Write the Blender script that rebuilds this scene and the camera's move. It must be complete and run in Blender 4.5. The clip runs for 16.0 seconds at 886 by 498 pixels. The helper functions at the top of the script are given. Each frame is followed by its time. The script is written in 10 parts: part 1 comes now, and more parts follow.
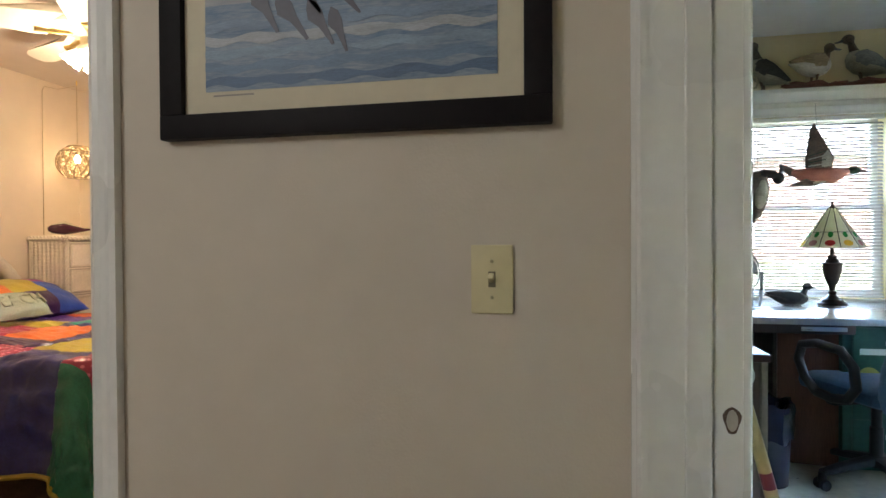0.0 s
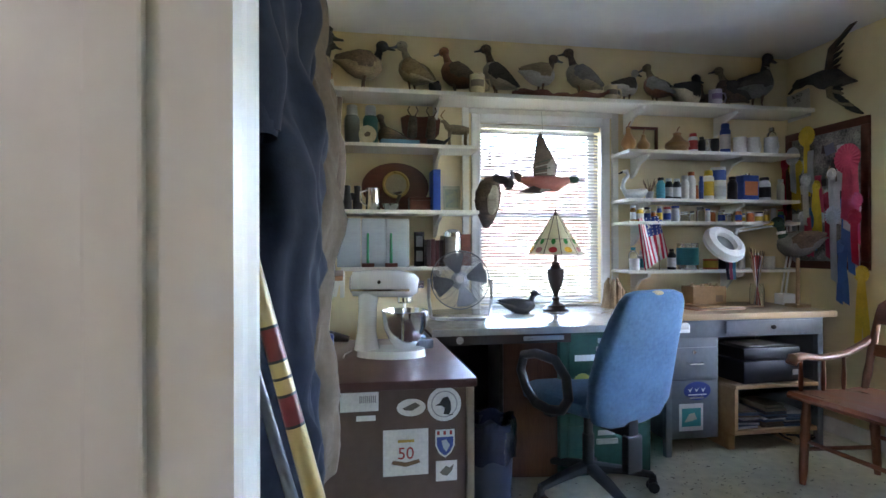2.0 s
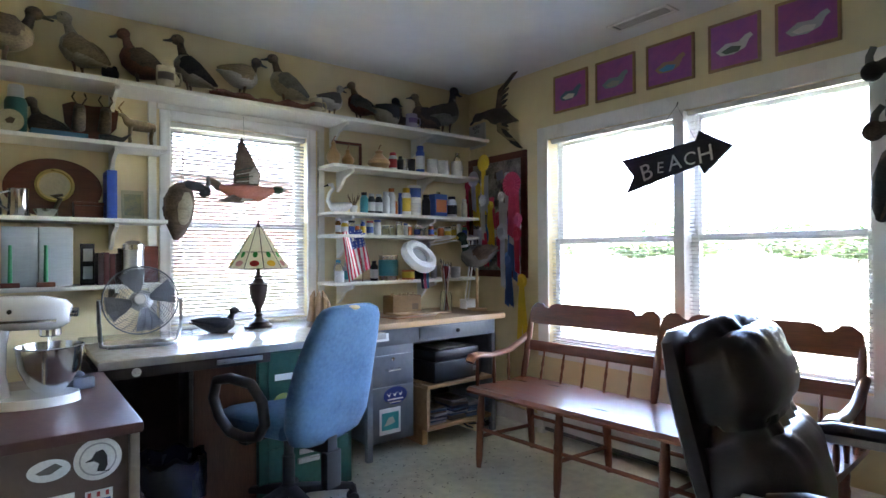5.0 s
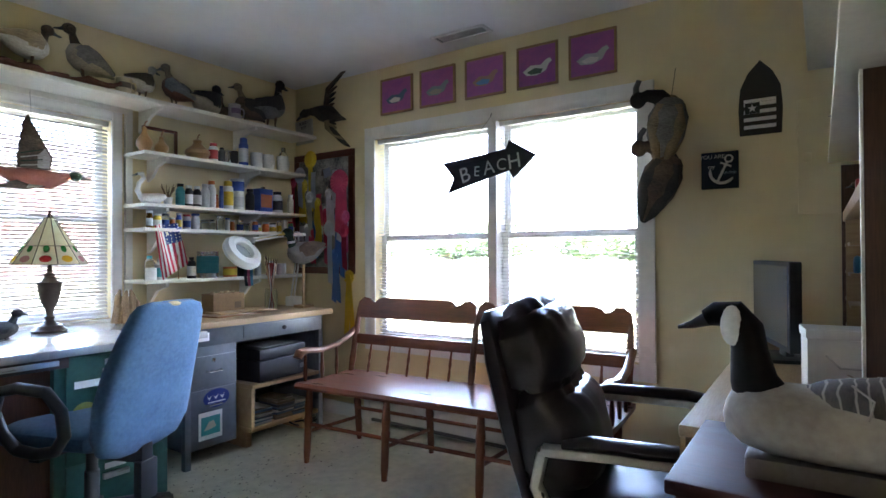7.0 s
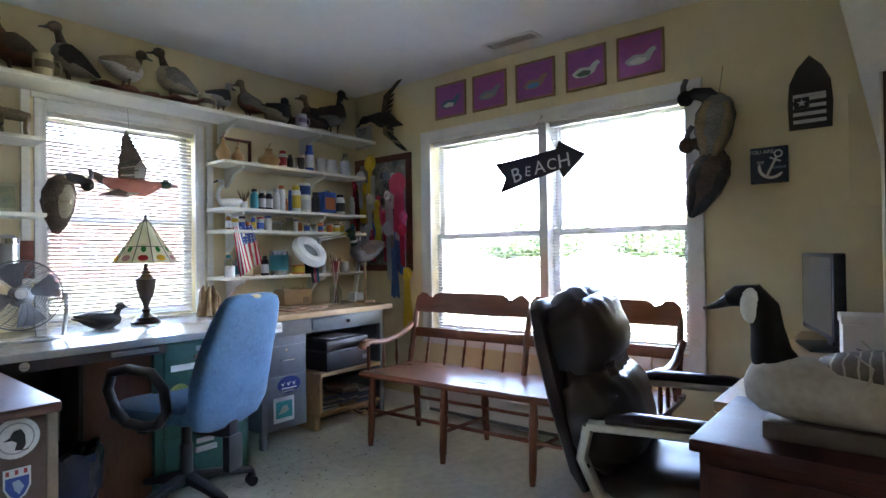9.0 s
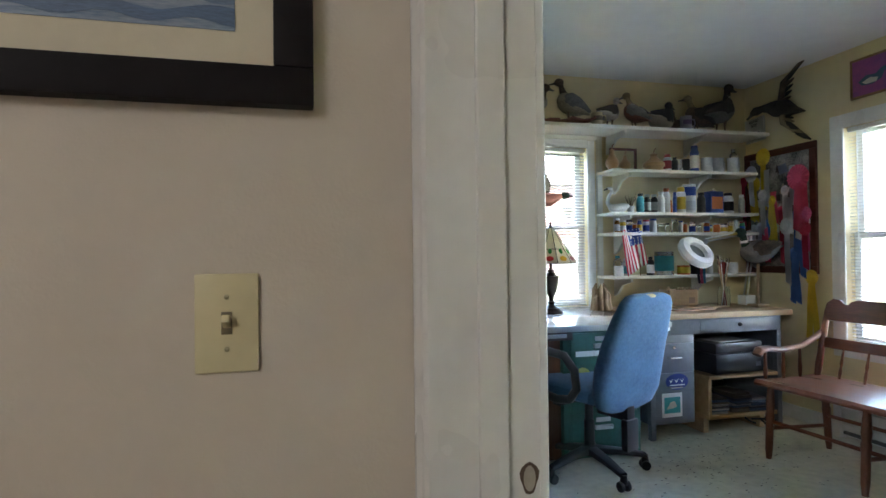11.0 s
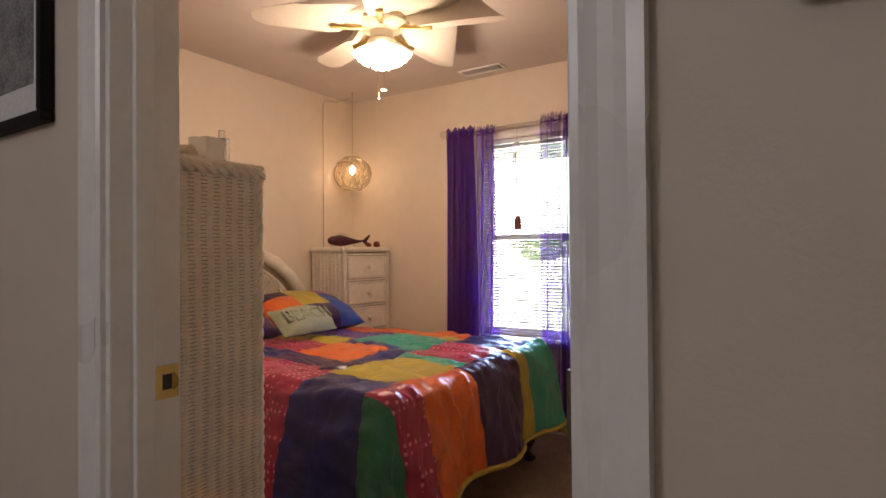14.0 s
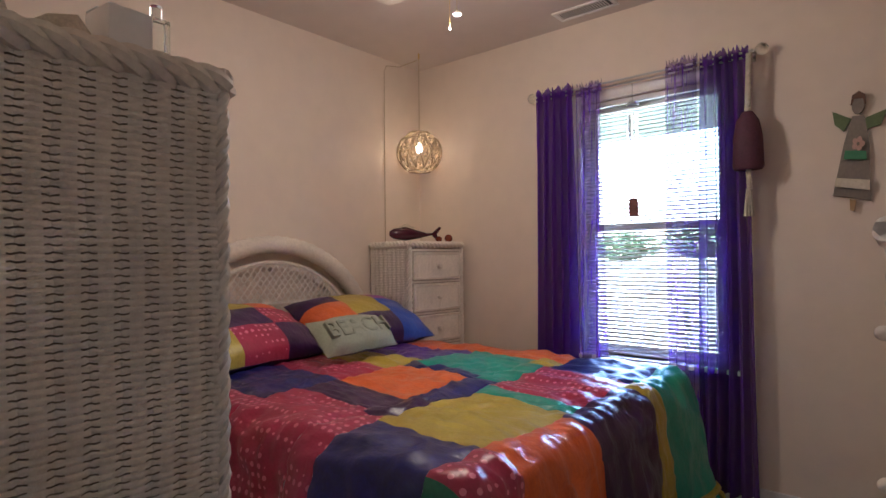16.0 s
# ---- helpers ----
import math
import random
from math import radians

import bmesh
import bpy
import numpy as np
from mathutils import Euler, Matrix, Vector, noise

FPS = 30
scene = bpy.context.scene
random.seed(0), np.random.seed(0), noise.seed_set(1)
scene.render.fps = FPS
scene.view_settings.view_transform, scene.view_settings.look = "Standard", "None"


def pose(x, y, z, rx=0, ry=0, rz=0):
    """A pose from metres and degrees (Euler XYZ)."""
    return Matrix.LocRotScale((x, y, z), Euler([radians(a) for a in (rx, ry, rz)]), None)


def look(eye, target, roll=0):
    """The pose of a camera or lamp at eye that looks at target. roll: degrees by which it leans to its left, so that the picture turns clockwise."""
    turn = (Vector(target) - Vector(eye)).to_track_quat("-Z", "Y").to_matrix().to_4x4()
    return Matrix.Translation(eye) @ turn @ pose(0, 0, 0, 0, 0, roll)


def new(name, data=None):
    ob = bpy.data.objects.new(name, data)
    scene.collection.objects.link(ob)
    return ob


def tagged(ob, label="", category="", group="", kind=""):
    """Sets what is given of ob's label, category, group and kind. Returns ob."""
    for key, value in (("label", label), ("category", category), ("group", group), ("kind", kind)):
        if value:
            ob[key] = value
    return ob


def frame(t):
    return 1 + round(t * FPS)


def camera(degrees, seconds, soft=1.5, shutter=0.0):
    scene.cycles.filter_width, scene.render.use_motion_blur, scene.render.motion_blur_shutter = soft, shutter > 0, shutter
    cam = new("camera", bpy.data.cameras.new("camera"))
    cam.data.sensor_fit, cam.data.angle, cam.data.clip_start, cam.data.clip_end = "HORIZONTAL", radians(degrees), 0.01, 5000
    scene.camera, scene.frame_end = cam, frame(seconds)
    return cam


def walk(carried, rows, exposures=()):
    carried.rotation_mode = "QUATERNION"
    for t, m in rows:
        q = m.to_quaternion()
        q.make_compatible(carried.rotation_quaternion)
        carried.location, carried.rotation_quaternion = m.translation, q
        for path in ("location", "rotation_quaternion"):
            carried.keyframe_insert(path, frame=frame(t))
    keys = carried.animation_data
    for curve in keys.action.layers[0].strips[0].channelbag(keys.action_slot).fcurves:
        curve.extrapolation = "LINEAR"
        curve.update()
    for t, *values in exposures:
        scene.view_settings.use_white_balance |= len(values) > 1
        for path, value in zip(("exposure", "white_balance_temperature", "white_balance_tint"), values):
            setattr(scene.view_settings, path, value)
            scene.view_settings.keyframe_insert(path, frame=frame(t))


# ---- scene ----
SKY, FAN_W, HALL_W, PEND_W, SHADE_E, BULB_E = 0.15, 0.40, 0.31, 0.02, 0.2, 1.5
# seconds, stops, kelvin, tint
EXPOSURES = [(0.0, 6.65, 6300, 8), (1.0, 6.6, 6200, 12), (1.5, 6.6, 6000, 16), (2.2, 6.97, 6200, 20), (8.2, 6.92, 6200, 20), (10.3, 6.65, 6200, 16), (11.5, 6.8, 6300, 10), (12.5, 6.5, 6200, 12), (13.5, 6.15, 6300, 18), (14.5, 5.7, 6250, 22), (16.0, 5.52, 5050, 18)]
cam = camera(76.8, 16.0)
# seconds, eye x, y, z, yaw, pitch, roll
ROWS = [
    (0.0, 0.000, 0.000, 1.160, 11.50, -0.65, 0.34),
    (0.5, 0.095, 0.194, 1.160, 6.63, -0.62, 0.23),
    (1.0, 0.186, 0.363, 1.152, 1.92, -0.45, 0.12),
    (1.5, 0.271, 0.470, 1.141, -3.92, -0.29, 0.05),
    (2.0, 0.349, 0.492, 1.154, -9.84, -0.05, 0.14),
    (2.5, 0.434, 0.527, 1.174, -14.09, 0.20, 0.27),
    (3.0, 0.479, 0.537, 1.201, -17.83, 0.44, 0.25),
    (3.5, 0.493, 0.546, 1.212, -22.41, 0.48, 0.21),
    (4.0, 0.508, 0.540, 1.205, -28.13, 0.44, 0.29),
    (4.5, 0.494, 0.530, 1.200, -32.99, 0.46, 0.30),
    (5.0, 0.468, 0.522, 1.192, -37.80, 0.50, 0.30),
    (5.2, 0.454, 0.518, 1.187, -39.82, 0.57, 0.18),
    (7.5, 0.345, 0.479, 1.154, -57.94, 0.38, 0.44),
    (7.8, 0.324, 0.475, 1.152, -58.28, 0.31, 0.49),
    (8.0, 0.317, 0.476, 1.148, -58.20, 0.33, 0.41),
    (8.2, 0.303, 0.466, 1.140, -57.72, 0.33, 0.49),
    (10.3, 0.088, 0.281, 1.161, -27.85, 0.75, 0.61),
    (10.5, 0.063, 0.280, 1.173, -23.98, 0.64, 0.65),
    (11.0, -0.020, 0.233, 1.174, -14.12, 0.67, 0.66),
    (11.5, -0.142, 0.213, 1.173, -5.37, 0.82, 0.52),
    (12.0, -0.226, 0.193, 1.173, 4.75, 0.63, 0.57),
    (12.5, -0.289, 0.160, 1.165, 12.93, 0.80, 0.57),
    (13.0, -0.377, 0.156, 1.156, 19.39, 0.77, 0.50),
    (13.5, -0.521, 0.251, 1.149, 26.37, 0.70, 0.45),
    (14.0, -0.707, 0.442, 1.165, 32.89, 0.62, 0.46),
    (14.5, -0.880, 0.626, 1.157, 36.60, 0.57, 0.28),
    (15.0, -1.031, 0.764, 1.154, 37.87, 0.63, 0.21),
    (15.5, -1.143, 0.914, 1.138, 38.89, 0.73, 0.30),
    (16.0, -1.212, 1.067, 1.139, 40.40, 0.74, 0.50),
]
walk(cam, [(t, pose(x, y, z, 90 + pitch, roll, yaw)) for t, x, y, z, yaw, pitch, roll in ROWS], EXPOSURES)

# ---- world and light ----
world = bpy.data.worlds.new("world")
scene.world = world
world.use_nodes = True
wn = world.node_tree.nodes
sky = wn.new("ShaderNodeTexSky")
sky.sky_type, sky.sun_disc = "NISHITA", False
sky.sun_elevation, sky.sun_rotation = radians(50), radians(215)
sky.air_density, sky.dust_density = 1.0, 4.0
wn["Background"].inputs["Strength"].default_value = SKY
world.node_tree.links.new(sky.outputs[0], wn["Background"].inputs["Color"])
sun = new("sun", bpy.data.lights.new("sun", "SUN"))
sun.data.energy, sun.data.angle, sun.data.color = 1.2, radians(12), (1, 0.96, 0.9)
sun.matrix_world = look((0, 0, 10), (0.57 * 5, 0.82 * 5, 10 - 6))


# ---- materials ----
def mat(name, base, rough=0.5, metal=0.0, var=0.15, scale=6.0, bump=0.1, bscale=80.0, stretch=(1, 1, 1), second=None, spec=0.5,
        coat=0.0, trans=0.0, sheen=0.0, random_value=0.0):
    """A surface with colour variation at two scales and fine relief."""
    m = bpy.data.materials.new(name)
    m.use_nodes = True
    nt = m.node_tree
    b = nt.nodes["Principled BSDF"]
    tc, mp = nt.nodes.new("ShaderNodeTexCoord"), nt.nodes.new("ShaderNodeMapping")
    mp.inputs["Scale"].default_value = stretch
    nt.links.new(tc.outputs["Object"], mp.inputs["Vector"])
    n1, n2, n3 = (nt.nodes.new("ShaderNodeTexNoise") for _ in range(3))
    for n, s, d in ((n1, scale, 3), (n2, scale * 9, 6), (n3, bscale, 4)):
        n.inputs["Scale"].default_value, n.inputs["Detail"].default_value = s, d
        nt.links.new(mp.outputs[0], n.inputs["Vector"])
    add = nt.nodes.new("ShaderNodeMath")
    add.operation = "ADD"
    nt.links.new(n1.outputs["Fac"], add.inputs[0])
    nt.links.new(n2.outputs["Fac"], add.inputs[1])
    ramp = nt.nodes.new("ShaderNodeMapRange")
    ramp.inputs["From Min"].default_value, ramp.inputs["From Max"].default_value = 0.7, 1.3
    nt.links.new(add.outputs[0], ramp.inputs["Value"])
    mix = nt.nodes.new("ShaderNodeMix")
    mix.data_type = "RGBA"
    lo = second or tuple(c * (1 - var) for c in base)
    hi = base if second else tuple(min(c * (1 + var * 0.6), 1) for c in base)
    mix.inputs["A"].default_value, mix.inputs["B"].default_value = (*lo, 1), (*hi, 1)
    nt.links.new(ramp.outputs[0], mix.inputs["Factor"])
    col = mix.outputs["Result"]
    if random_value:
        oi, hsv, mr = nt.nodes.new("ShaderNodeObjectInfo"), nt.nodes.new("ShaderNodeHueSaturation"), nt.nodes.new("ShaderNodeMapRange")
        mr.inputs["To Min"].default_value, mr.inputs["To Max"].default_value = 1 - random_value, 1 + random_value
        nt.links.new(oi.outputs["Random"], mr.inputs["Value"])
        nt.links.new(mr.outputs[0], hsv.inputs["Value"])
        nt.links.new(col, hsv.inputs["Color"])
        col = hsv.outputs[0]
    nt.links.new(col, b.inputs["Base Color"])
    rr = nt.nodes.new("ShaderNodeMapRange")
    rr.inputs["To Min"].default_value, rr.inputs["To Max"].default_value = max(rough - 0.08, 0.02), min(rough + 0.1, 1)
    nt.links.new(n1.outputs["Fac"], rr.inputs["Value"])
    nt.links.new(rr.outputs[0], b.inputs["Roughness"])
    b.inputs["Metallic"].default_value, b.inputs["Specular IOR Level"].default_value = metal, spec
    b.inputs["Coat Weight"].default_value, b.inputs["Transmission Weight"].default_value = coat, trans
    b.inputs["Sheen Weight"].default_value = sheen
    if bump:
        bp = nt.nodes.new("ShaderNodeBump")
        bp.inputs["Strength"].default_value, bp.inputs["Distance"].default_value = bump, 0.004
        nt.links.new(n3.outputs["Fac"], bp.inputs["Height"])
        nt.links.new(bp.outputs[0], b.inputs["Normal"])
    return m


def sheer(name, base, through_share, back=0.5):
    """Thin cloth or plastic that lets light pass: part diffuse, part translucent, part open weave."""
    m = bpy.data.materials.new(name)
    m.use_nodes = True
    nt = m.node_tree
    out = nt.nodes["Material Output"]
    nt.nodes.remove(nt.nodes["Principled BSDF"])
    d, t, o = nt.nodes.new("ShaderNodeBsdfDiffuse"), nt.nodes.new("ShaderNodeBsdfTranslucent"), nt.nodes.new("ShaderNodeBsdfTransparent")
    n = nt.nodes.new("ShaderNodeTexNoise")
    n.inputs["Scale"].default_value = 12
    mx = nt.nodes.new("ShaderNodeMix")
    mx.data_type = "RGBA"
    mx.inputs["A"].default_value, mx.inputs["B"].default_value = (*[c * 0.82 for c in base], 1), (*base, 1)
    nt.links.new(n.outputs["Fac"], mx.inputs["Factor"])
    nt.links.new(mx.outputs["Result"], d.inputs["Color"])
    nt.links.new(mx.outputs["Result"], t.inputs["Color"])
    a, c = nt.nodes.new("ShaderNodeMixShader"), nt.nodes.new("ShaderNodeMixShader")
    a.inputs[0].default_value, c.inputs[0].default_value = back, through_share
    nt.links.new(d.outputs[0], a.inputs[1])
    nt.links.new(t.outputs[0], a.inputs[2])
    nt.links.new(a.outputs[0], c.inputs[1])
    nt.links.new(o.outputs[0], c.inputs[2])
    nt.links.new(c.outputs[0], out.inputs["Surface"])
    return m


def glow(name, colour, strength):
    m = bpy.data.materials.new(name)
    m.use_nodes = True
    b = m.node_tree.nodes["Principled BSDF"]
    b.inputs["Base Color"].default_value = (*colour, 1)
    b.inputs["Emission Color"].default_value = (*colour, 1)
    b.inputs["Emission Strength"].default_value = strength
    return m


def glass(name, tint=(1, 1, 1), rough=0.0):
    m = bpy.data.materials.new(name)
    m.use_nodes = True
    b = m.node_tree.nodes["Principled BSDF"]
    b.inputs["Base Color"].default_value = (*tint, 1)
    b.inputs["Transmission Weight"].default_value = 1
    b.inputs["Roughness"].default_value = rough
    b.inputs["IOR"].default_value = 1.45
    return m


def pane_material():
    """Thin flat window glass: clear, with a gloss at grazing angles."""
    m = bpy.data.materials.new("window_glass")
    m.use_nodes = True
    nt = m.node_tree
    nt.nodes.remove(nt.nodes["Principled BSDF"])
    t, g, f, x = (nt.nodes.new("ShaderNode" + k) for k in ("BsdfTransparent", "BsdfGlossy", "Fresnel", "MixShader"))
    g.inputs["Roughness"].default_value = 0.02
    nt.links.new(f.outputs[0], x.inputs[0])
    nt.links.new(t.outputs[0], x.inputs[1])
    nt.links.new(g.outputs[0], x.inputs[2])
    nt.links.new(x.outputs[0], nt.nodes["Material Output"].inputs["Surface"])
    return m


def wood(name, light, dark, rough=0.45, along=0, coat=0.0):
    s = [9, 9, 9]
    s[along] = 0.7
    return mat(name, light, rough, second=dark, scale=3.0, bump=0.12, bscale=40, stretch=s, coat=coat)


M_HALL = mat("hall_wall_paint", (0.62, 0.55, 0.46), 0.6, var=0.04, scale=1.2, bump=0.12, bscale=220)
M_OFFICE = mat("yellow_wall_paint", (0.74, 0.63, 0.38), 0.65, var=0.05, scale=1.2, bump=0.12, bscale=220)
M_BED = mat("bedroom_wall_paint", (0.74, 0.64, 0.52), 0.65, var=0.04, scale=1.2, bump=0.12, bscale=220)
M_CEIL = mat("ceiling_paint", (0.83, 0.83, 0.83), 0.8, var=0.04, scale=1.0, bump=0.25, bscale=260)
# the bedroom ceiling's base is darker and warmer than M_CEIL
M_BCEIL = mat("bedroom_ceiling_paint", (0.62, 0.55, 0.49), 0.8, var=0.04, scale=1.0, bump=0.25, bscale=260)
M_TRIM = mat("white_gloss_paint", (0.78, 0.77, 0.74), 0.28, var=0.05, scale=4, bump=0.06, bscale=60)
M_SHELF = mat("white_shelf_paint", (0.74, 0.72, 0.64), 0.45, var=0.08, scale=5, bump=0.08)
M_FLOOR = mat("worn_painted_floor", (0.74, 0.72, 0.60), 0.42, second=(0.52, 0.51, 0.41), scale=2.2, bump=0.15, bscale=30)
M_CARPET = mat("brown_carpet", (0.30, 0.20, 0.14), 0.95, var=0.3, scale=10, bump=1.0, bscale=500)
M_HALLFLOOR = mat("hall_carpet", (0.30, 0.24, 0.19), 0.95, var=0.3, scale=10, bump=1.0, bscale=500)
M_PANE = pane_material()
M_SLAT = sheer("blind_slat_vinyl", (0.62, 0.60, 0.59), 0.0, 0.015)
M_BLACK = mat("black_plastic", (0.022, 0.022, 0.024), 0.4, var=0.2, bump=0.08)
M_DARKMETAL = mat("dark_metal", (0.05, 0.05, 0.055), 0.35, 0.8, bump=0.05)
M_CHROME = mat("polished_steel", (0.62, 0.62, 0.62), 0.16, 1.0, var=0.06, bump=0.0)
M_STEEL = mat("brushed_steel", (0.55, 0.56, 0.57), 0.3, 1.0, var=0.08, bump=0.05, stretch=(1, 1, 20))
M_BRASS = mat("worn_brass", (0.62, 0.45, 0.16), 0.3, 1.0, var=0.15, bump=0.08)
M_IVORY = mat("ivory_plastic", (0.68, 0.60, 0.36), 0.35, var=0.04, bump=0.02)
M_WHITE = mat("white_plastic", (0.78, 0.78, 0.77), 0.35, var=0.05, bump=0.03)
M_ENAMEL = mat("white_enamel", (0.80, 0.81, 0.82), 0.15, var=0.03, bump=0.0, coat=0.5)
M_BROWNSTEEL = mat("brown_painted_steel", (0.115, 0.075, 0.055), 0.5, var=0.15, scale=4, bump=0.08)
M_BROWNTOP = mat("brown_linoleum_top", (0.10, 0.045, 0.038), 0.35, var=0.25, scale=5, bump=0.1)
M_GREEN = mat("dark_green_painted_steel", (0.03, 0.11, 0.085), 0.45, var=0.2, scale=5, bump=0.06)
M_GREY = mat("blue_grey_painted_steel", (0.14, 0.155, 0.18), 0.42, var=0.15, scale=4, bump=0.06)
M_PALETOP = mat("worn_pale_desk_top", (0.62, 0.57, 0.48), 0.18, second=(0.42, 0.36, 0.28), scale=3, bump=0.06, coat=0.3)
M_PINE = wood("pale_pine", (0.52, 0.36, 0.20), (0.40, 0.25, 0.13), 0.5)
M_PINEY = wood("pale_pine_y", (0.52, 0.36, 0.20), (0.40, 0.25, 0.13), 0.5, 1)
M_BENCH = wood("red_brown_bench_wood", (0.26, 0.078, 0.034), (0.14, 0.04, 0.018), 0.3, 1, 0.4)
M_BENCHZ = wood("red_brown_turned_wood", (0.22, 0.07, 0.03), (0.12, 0.036, 0.016), 0.35, 2, 0.3)
M_ARMWOOD = wood("worn_arm_wood", (0.40, 0.20, 0.10), (0.22, 0.09, 0.04), 0.35, 0, 0.2)
M_WALNUT = wood("walnut_veneer", (0.17, 0.075, 0.04), (0.09, 0.035, 0.02), 0.45, 2)
M_MAHOG = wood("dark_red_mahogany", (0.062, 0.017, 0.013), (0.032, 0.009, 0.007), 0.48, 1, 0.0)
M_MAHOG.node_tree.nodes["Principled BSDF"].inputs["Specular IOR Level"].default_value = 0.22
M_PLAQUE = wood("mahogany_plaque", (0.16, 0.045, 0.025), (0.085, 0.022, 0.014), 0.3, 0, 0.4)
M_BLUE = mat("worn_blue_velour", (0.066, 0.15, 0.255), 0.9, second=(0.036, 0.092, 0.175), scale=7, bump=0.4, bscale=300, sheen=0.08)
M_LEATHER = mat("dark_leather", (0.020, 0.013, 0.016), 0.30, var=0.25, scale=9, bump=0.12, bscale=160, spec=0.45)
M_WICKER = mat("white_painted_wicker", (0.74, 0.68, 0.58), 0.6, var=0.14, scale=9, bump=0.3, bscale=300)
M_NAVY = mat("navy_nylon_cloth", (0.012, 0.016, 0.029), 0.72, var=0.3, scale=5, bump=0.08, bscale=260, spec=0.12)
M_TAN = mat("brown_canvas_cloth", (0.115, 0.085, 0.055), 0.9, var=0.2, scale=6, bump=0.5, bscale=400)
M_FRAME = mat("black_frame_paint", (0.010, 0.008, 0.009), 0.55, var=0.2, bump=0.06, spec=0.15)
M_MAT = mat("cream_mat_board", (0.66, 0.60, 0.46), 0.8, var=0.04, bump=0.05, bscale=300)


# ---- mesh helpers ----
def box(bm, lo, hi, bevel=0.0, m=None):
    """A box between two corners, with bevelled edges where bevel is given."""
    r = bmesh.ops.create_cube(bm, size=1.0)
    c = [(a + b) / 2 for a, b in zip(lo, hi)]
    s = [abs(b - a) for a, b in zip(lo, hi)]
    for v in r["verts"]:
        v.co = Vector([v.co[i] * s[i] + c[i] for i in range(3)])
    vs = r["verts"]
    if bevel:
        es = list({e for v in vs for e in v.link_edges})
        out = bmesh.ops.bevel(bm, geom=es, offset=min(bevel, min(s) * 0.45), segments=2, affect="EDGES", profile=0.6)
        vs = list({v for f in out["faces"] for v in f.verts} | {v for v in vs if v.is_valid})
    if m is not None:
        bmesh.ops.transform(bm, matrix=m, verts=vs)
    return vs


def loft(bm, rings, seg=14, up=(0, 0, 1), caps=True, power=1.0):
    """A skin over rings: each (centre, half width, half height) across the line of the centres."""
    cs = [Vector(r[0]) for r in rings]
    rows, side = [], None
    for i, (c, w, h) in enumerate(rings):
        d = (cs[min(i + 1, len(cs) - 1)] - cs[max(i - 1, 0)]).normalized()
        u = Vector(up)
        s = d.cross(u)
        if s.length < 0.05:
            s = side or d.cross(Vector((0.3, 1, 0.2)))
        s.normalize()
        if side is not None and s.dot(side) < 0:
            s = -s
        side = s
        n = s.cross(d)
        row = []
        for k in range(seg):
            a = 2 * math.pi * k / seg
            ca, sa = math.cos(a), math.sin(a)
            if power != 1.0:
                ca, sa = math.copysign(abs(ca) ** power, ca), math.copysign(abs(sa) ** power, sa)
            row.append(bm.verts.new(cs[i] + s * (w * ca) + n * (h * sa)))
        rows.append(row)
    for a, b in zip(rows, rows[1:]):
        for k in range(seg):
            bm.faces.new((a[k], a[(k + 1) % seg], b[(k + 1) % seg], b[k]))
    if caps:
        bm.faces.new(rows[0][::-1])
        bm.faces.new(rows[-1])
    return [v for r in rows for v in r]


def tube(bm, pts, r, seg=8, up=(0, 0, 1)):
    rs = r if isinstance(r, (list, tuple)) else [r] * len(pts)
    return loft(bm, [(p, q, q) for p, q in zip(pts, rs)], seg, up)


def lathe(bm, profile, at=(0, 0, 0), seg=20, caps=True):
    """Turned round the vertical: profile of (radius, height)."""
    rows = []
    for r, z in profile:
        rows.append([bm.verts.new((at[0] + r * math.cos(2 * math.pi * k / seg), at[1] + r * math.sin(2 * math.pi * k / seg), at[2] + z)) for k in range(seg)])
    for a, b in zip(rows, rows[1:]):
        for k in range(seg):
            bm.faces.new((a[k], a[(k + 1) % seg], b[(k + 1) % seg], b[k]))
    if caps:
        bm.faces.new(rows[0][::-1])
        bm.faces.new(rows[-1])
    return [v for r in rows for v in r]


def slab(bm, outline, depth, m=None, bevel=0.0):
    """An outline in x, z pushed back along y by depth."""
    a = [bm.verts.new((x, 0, z)) for x, z in outline]
    b = [bm.verts.new((x, depth, z)) for x, z in outline]
    n = len(a)
    bm.faces.new(a)
    bm.faces.new(b[::-1])
    for k in range(n):
        bm.faces.new((a[(k + 1) % n], a[k], b[k], b[(k + 1) % n]))
    if bevel:
        es = [e for e in bm.edges if e.verts[0] in a and e.verts[1] in a]
        bmesh.ops.bevel(bm, geom=es, offset=bevel, segments=2, affect="EDGES")
    if m is not None:
        bmesh.ops.transform(bm, matrix=m, verts=[v for v in a + b if v.is_valid])
    return a + b


def ball(bm, c, r, seg=14):
    rx, ry, rz = r if isinstance(r, (list, tuple)) else (r, r, r)
    res = bmesh.ops.create_uvsphere(bm, u_segments=seg, v_segments=max(seg // 2 + 1, 6), radius=1)
    for v in res["verts"]:
        v.co = Vector((v.co.x * rx + c[0], v.co.y * ry + c[1], v.co.z * rz + c[2]))
    return res["verts"]


def mesh(name, bm, material, smooth=None):
    bmesh.ops.recalc_face_normals(bm, faces=bm.faces)
    if smooth is not None:
        for f in bm.faces:
            f.smooth = True
        for e in bm.edges:
            if len(e.link_faces) == 2 and e.calc_face_angle() > radians(smooth):
                e.smooth = False
    me = bpy.data.meshes.new(name)
    bm.to_mesh(me)
    bm.free()
    for m in material if isinstance(material, (list, tuple)) else [material]:
        me.materials.append(m)
    return me


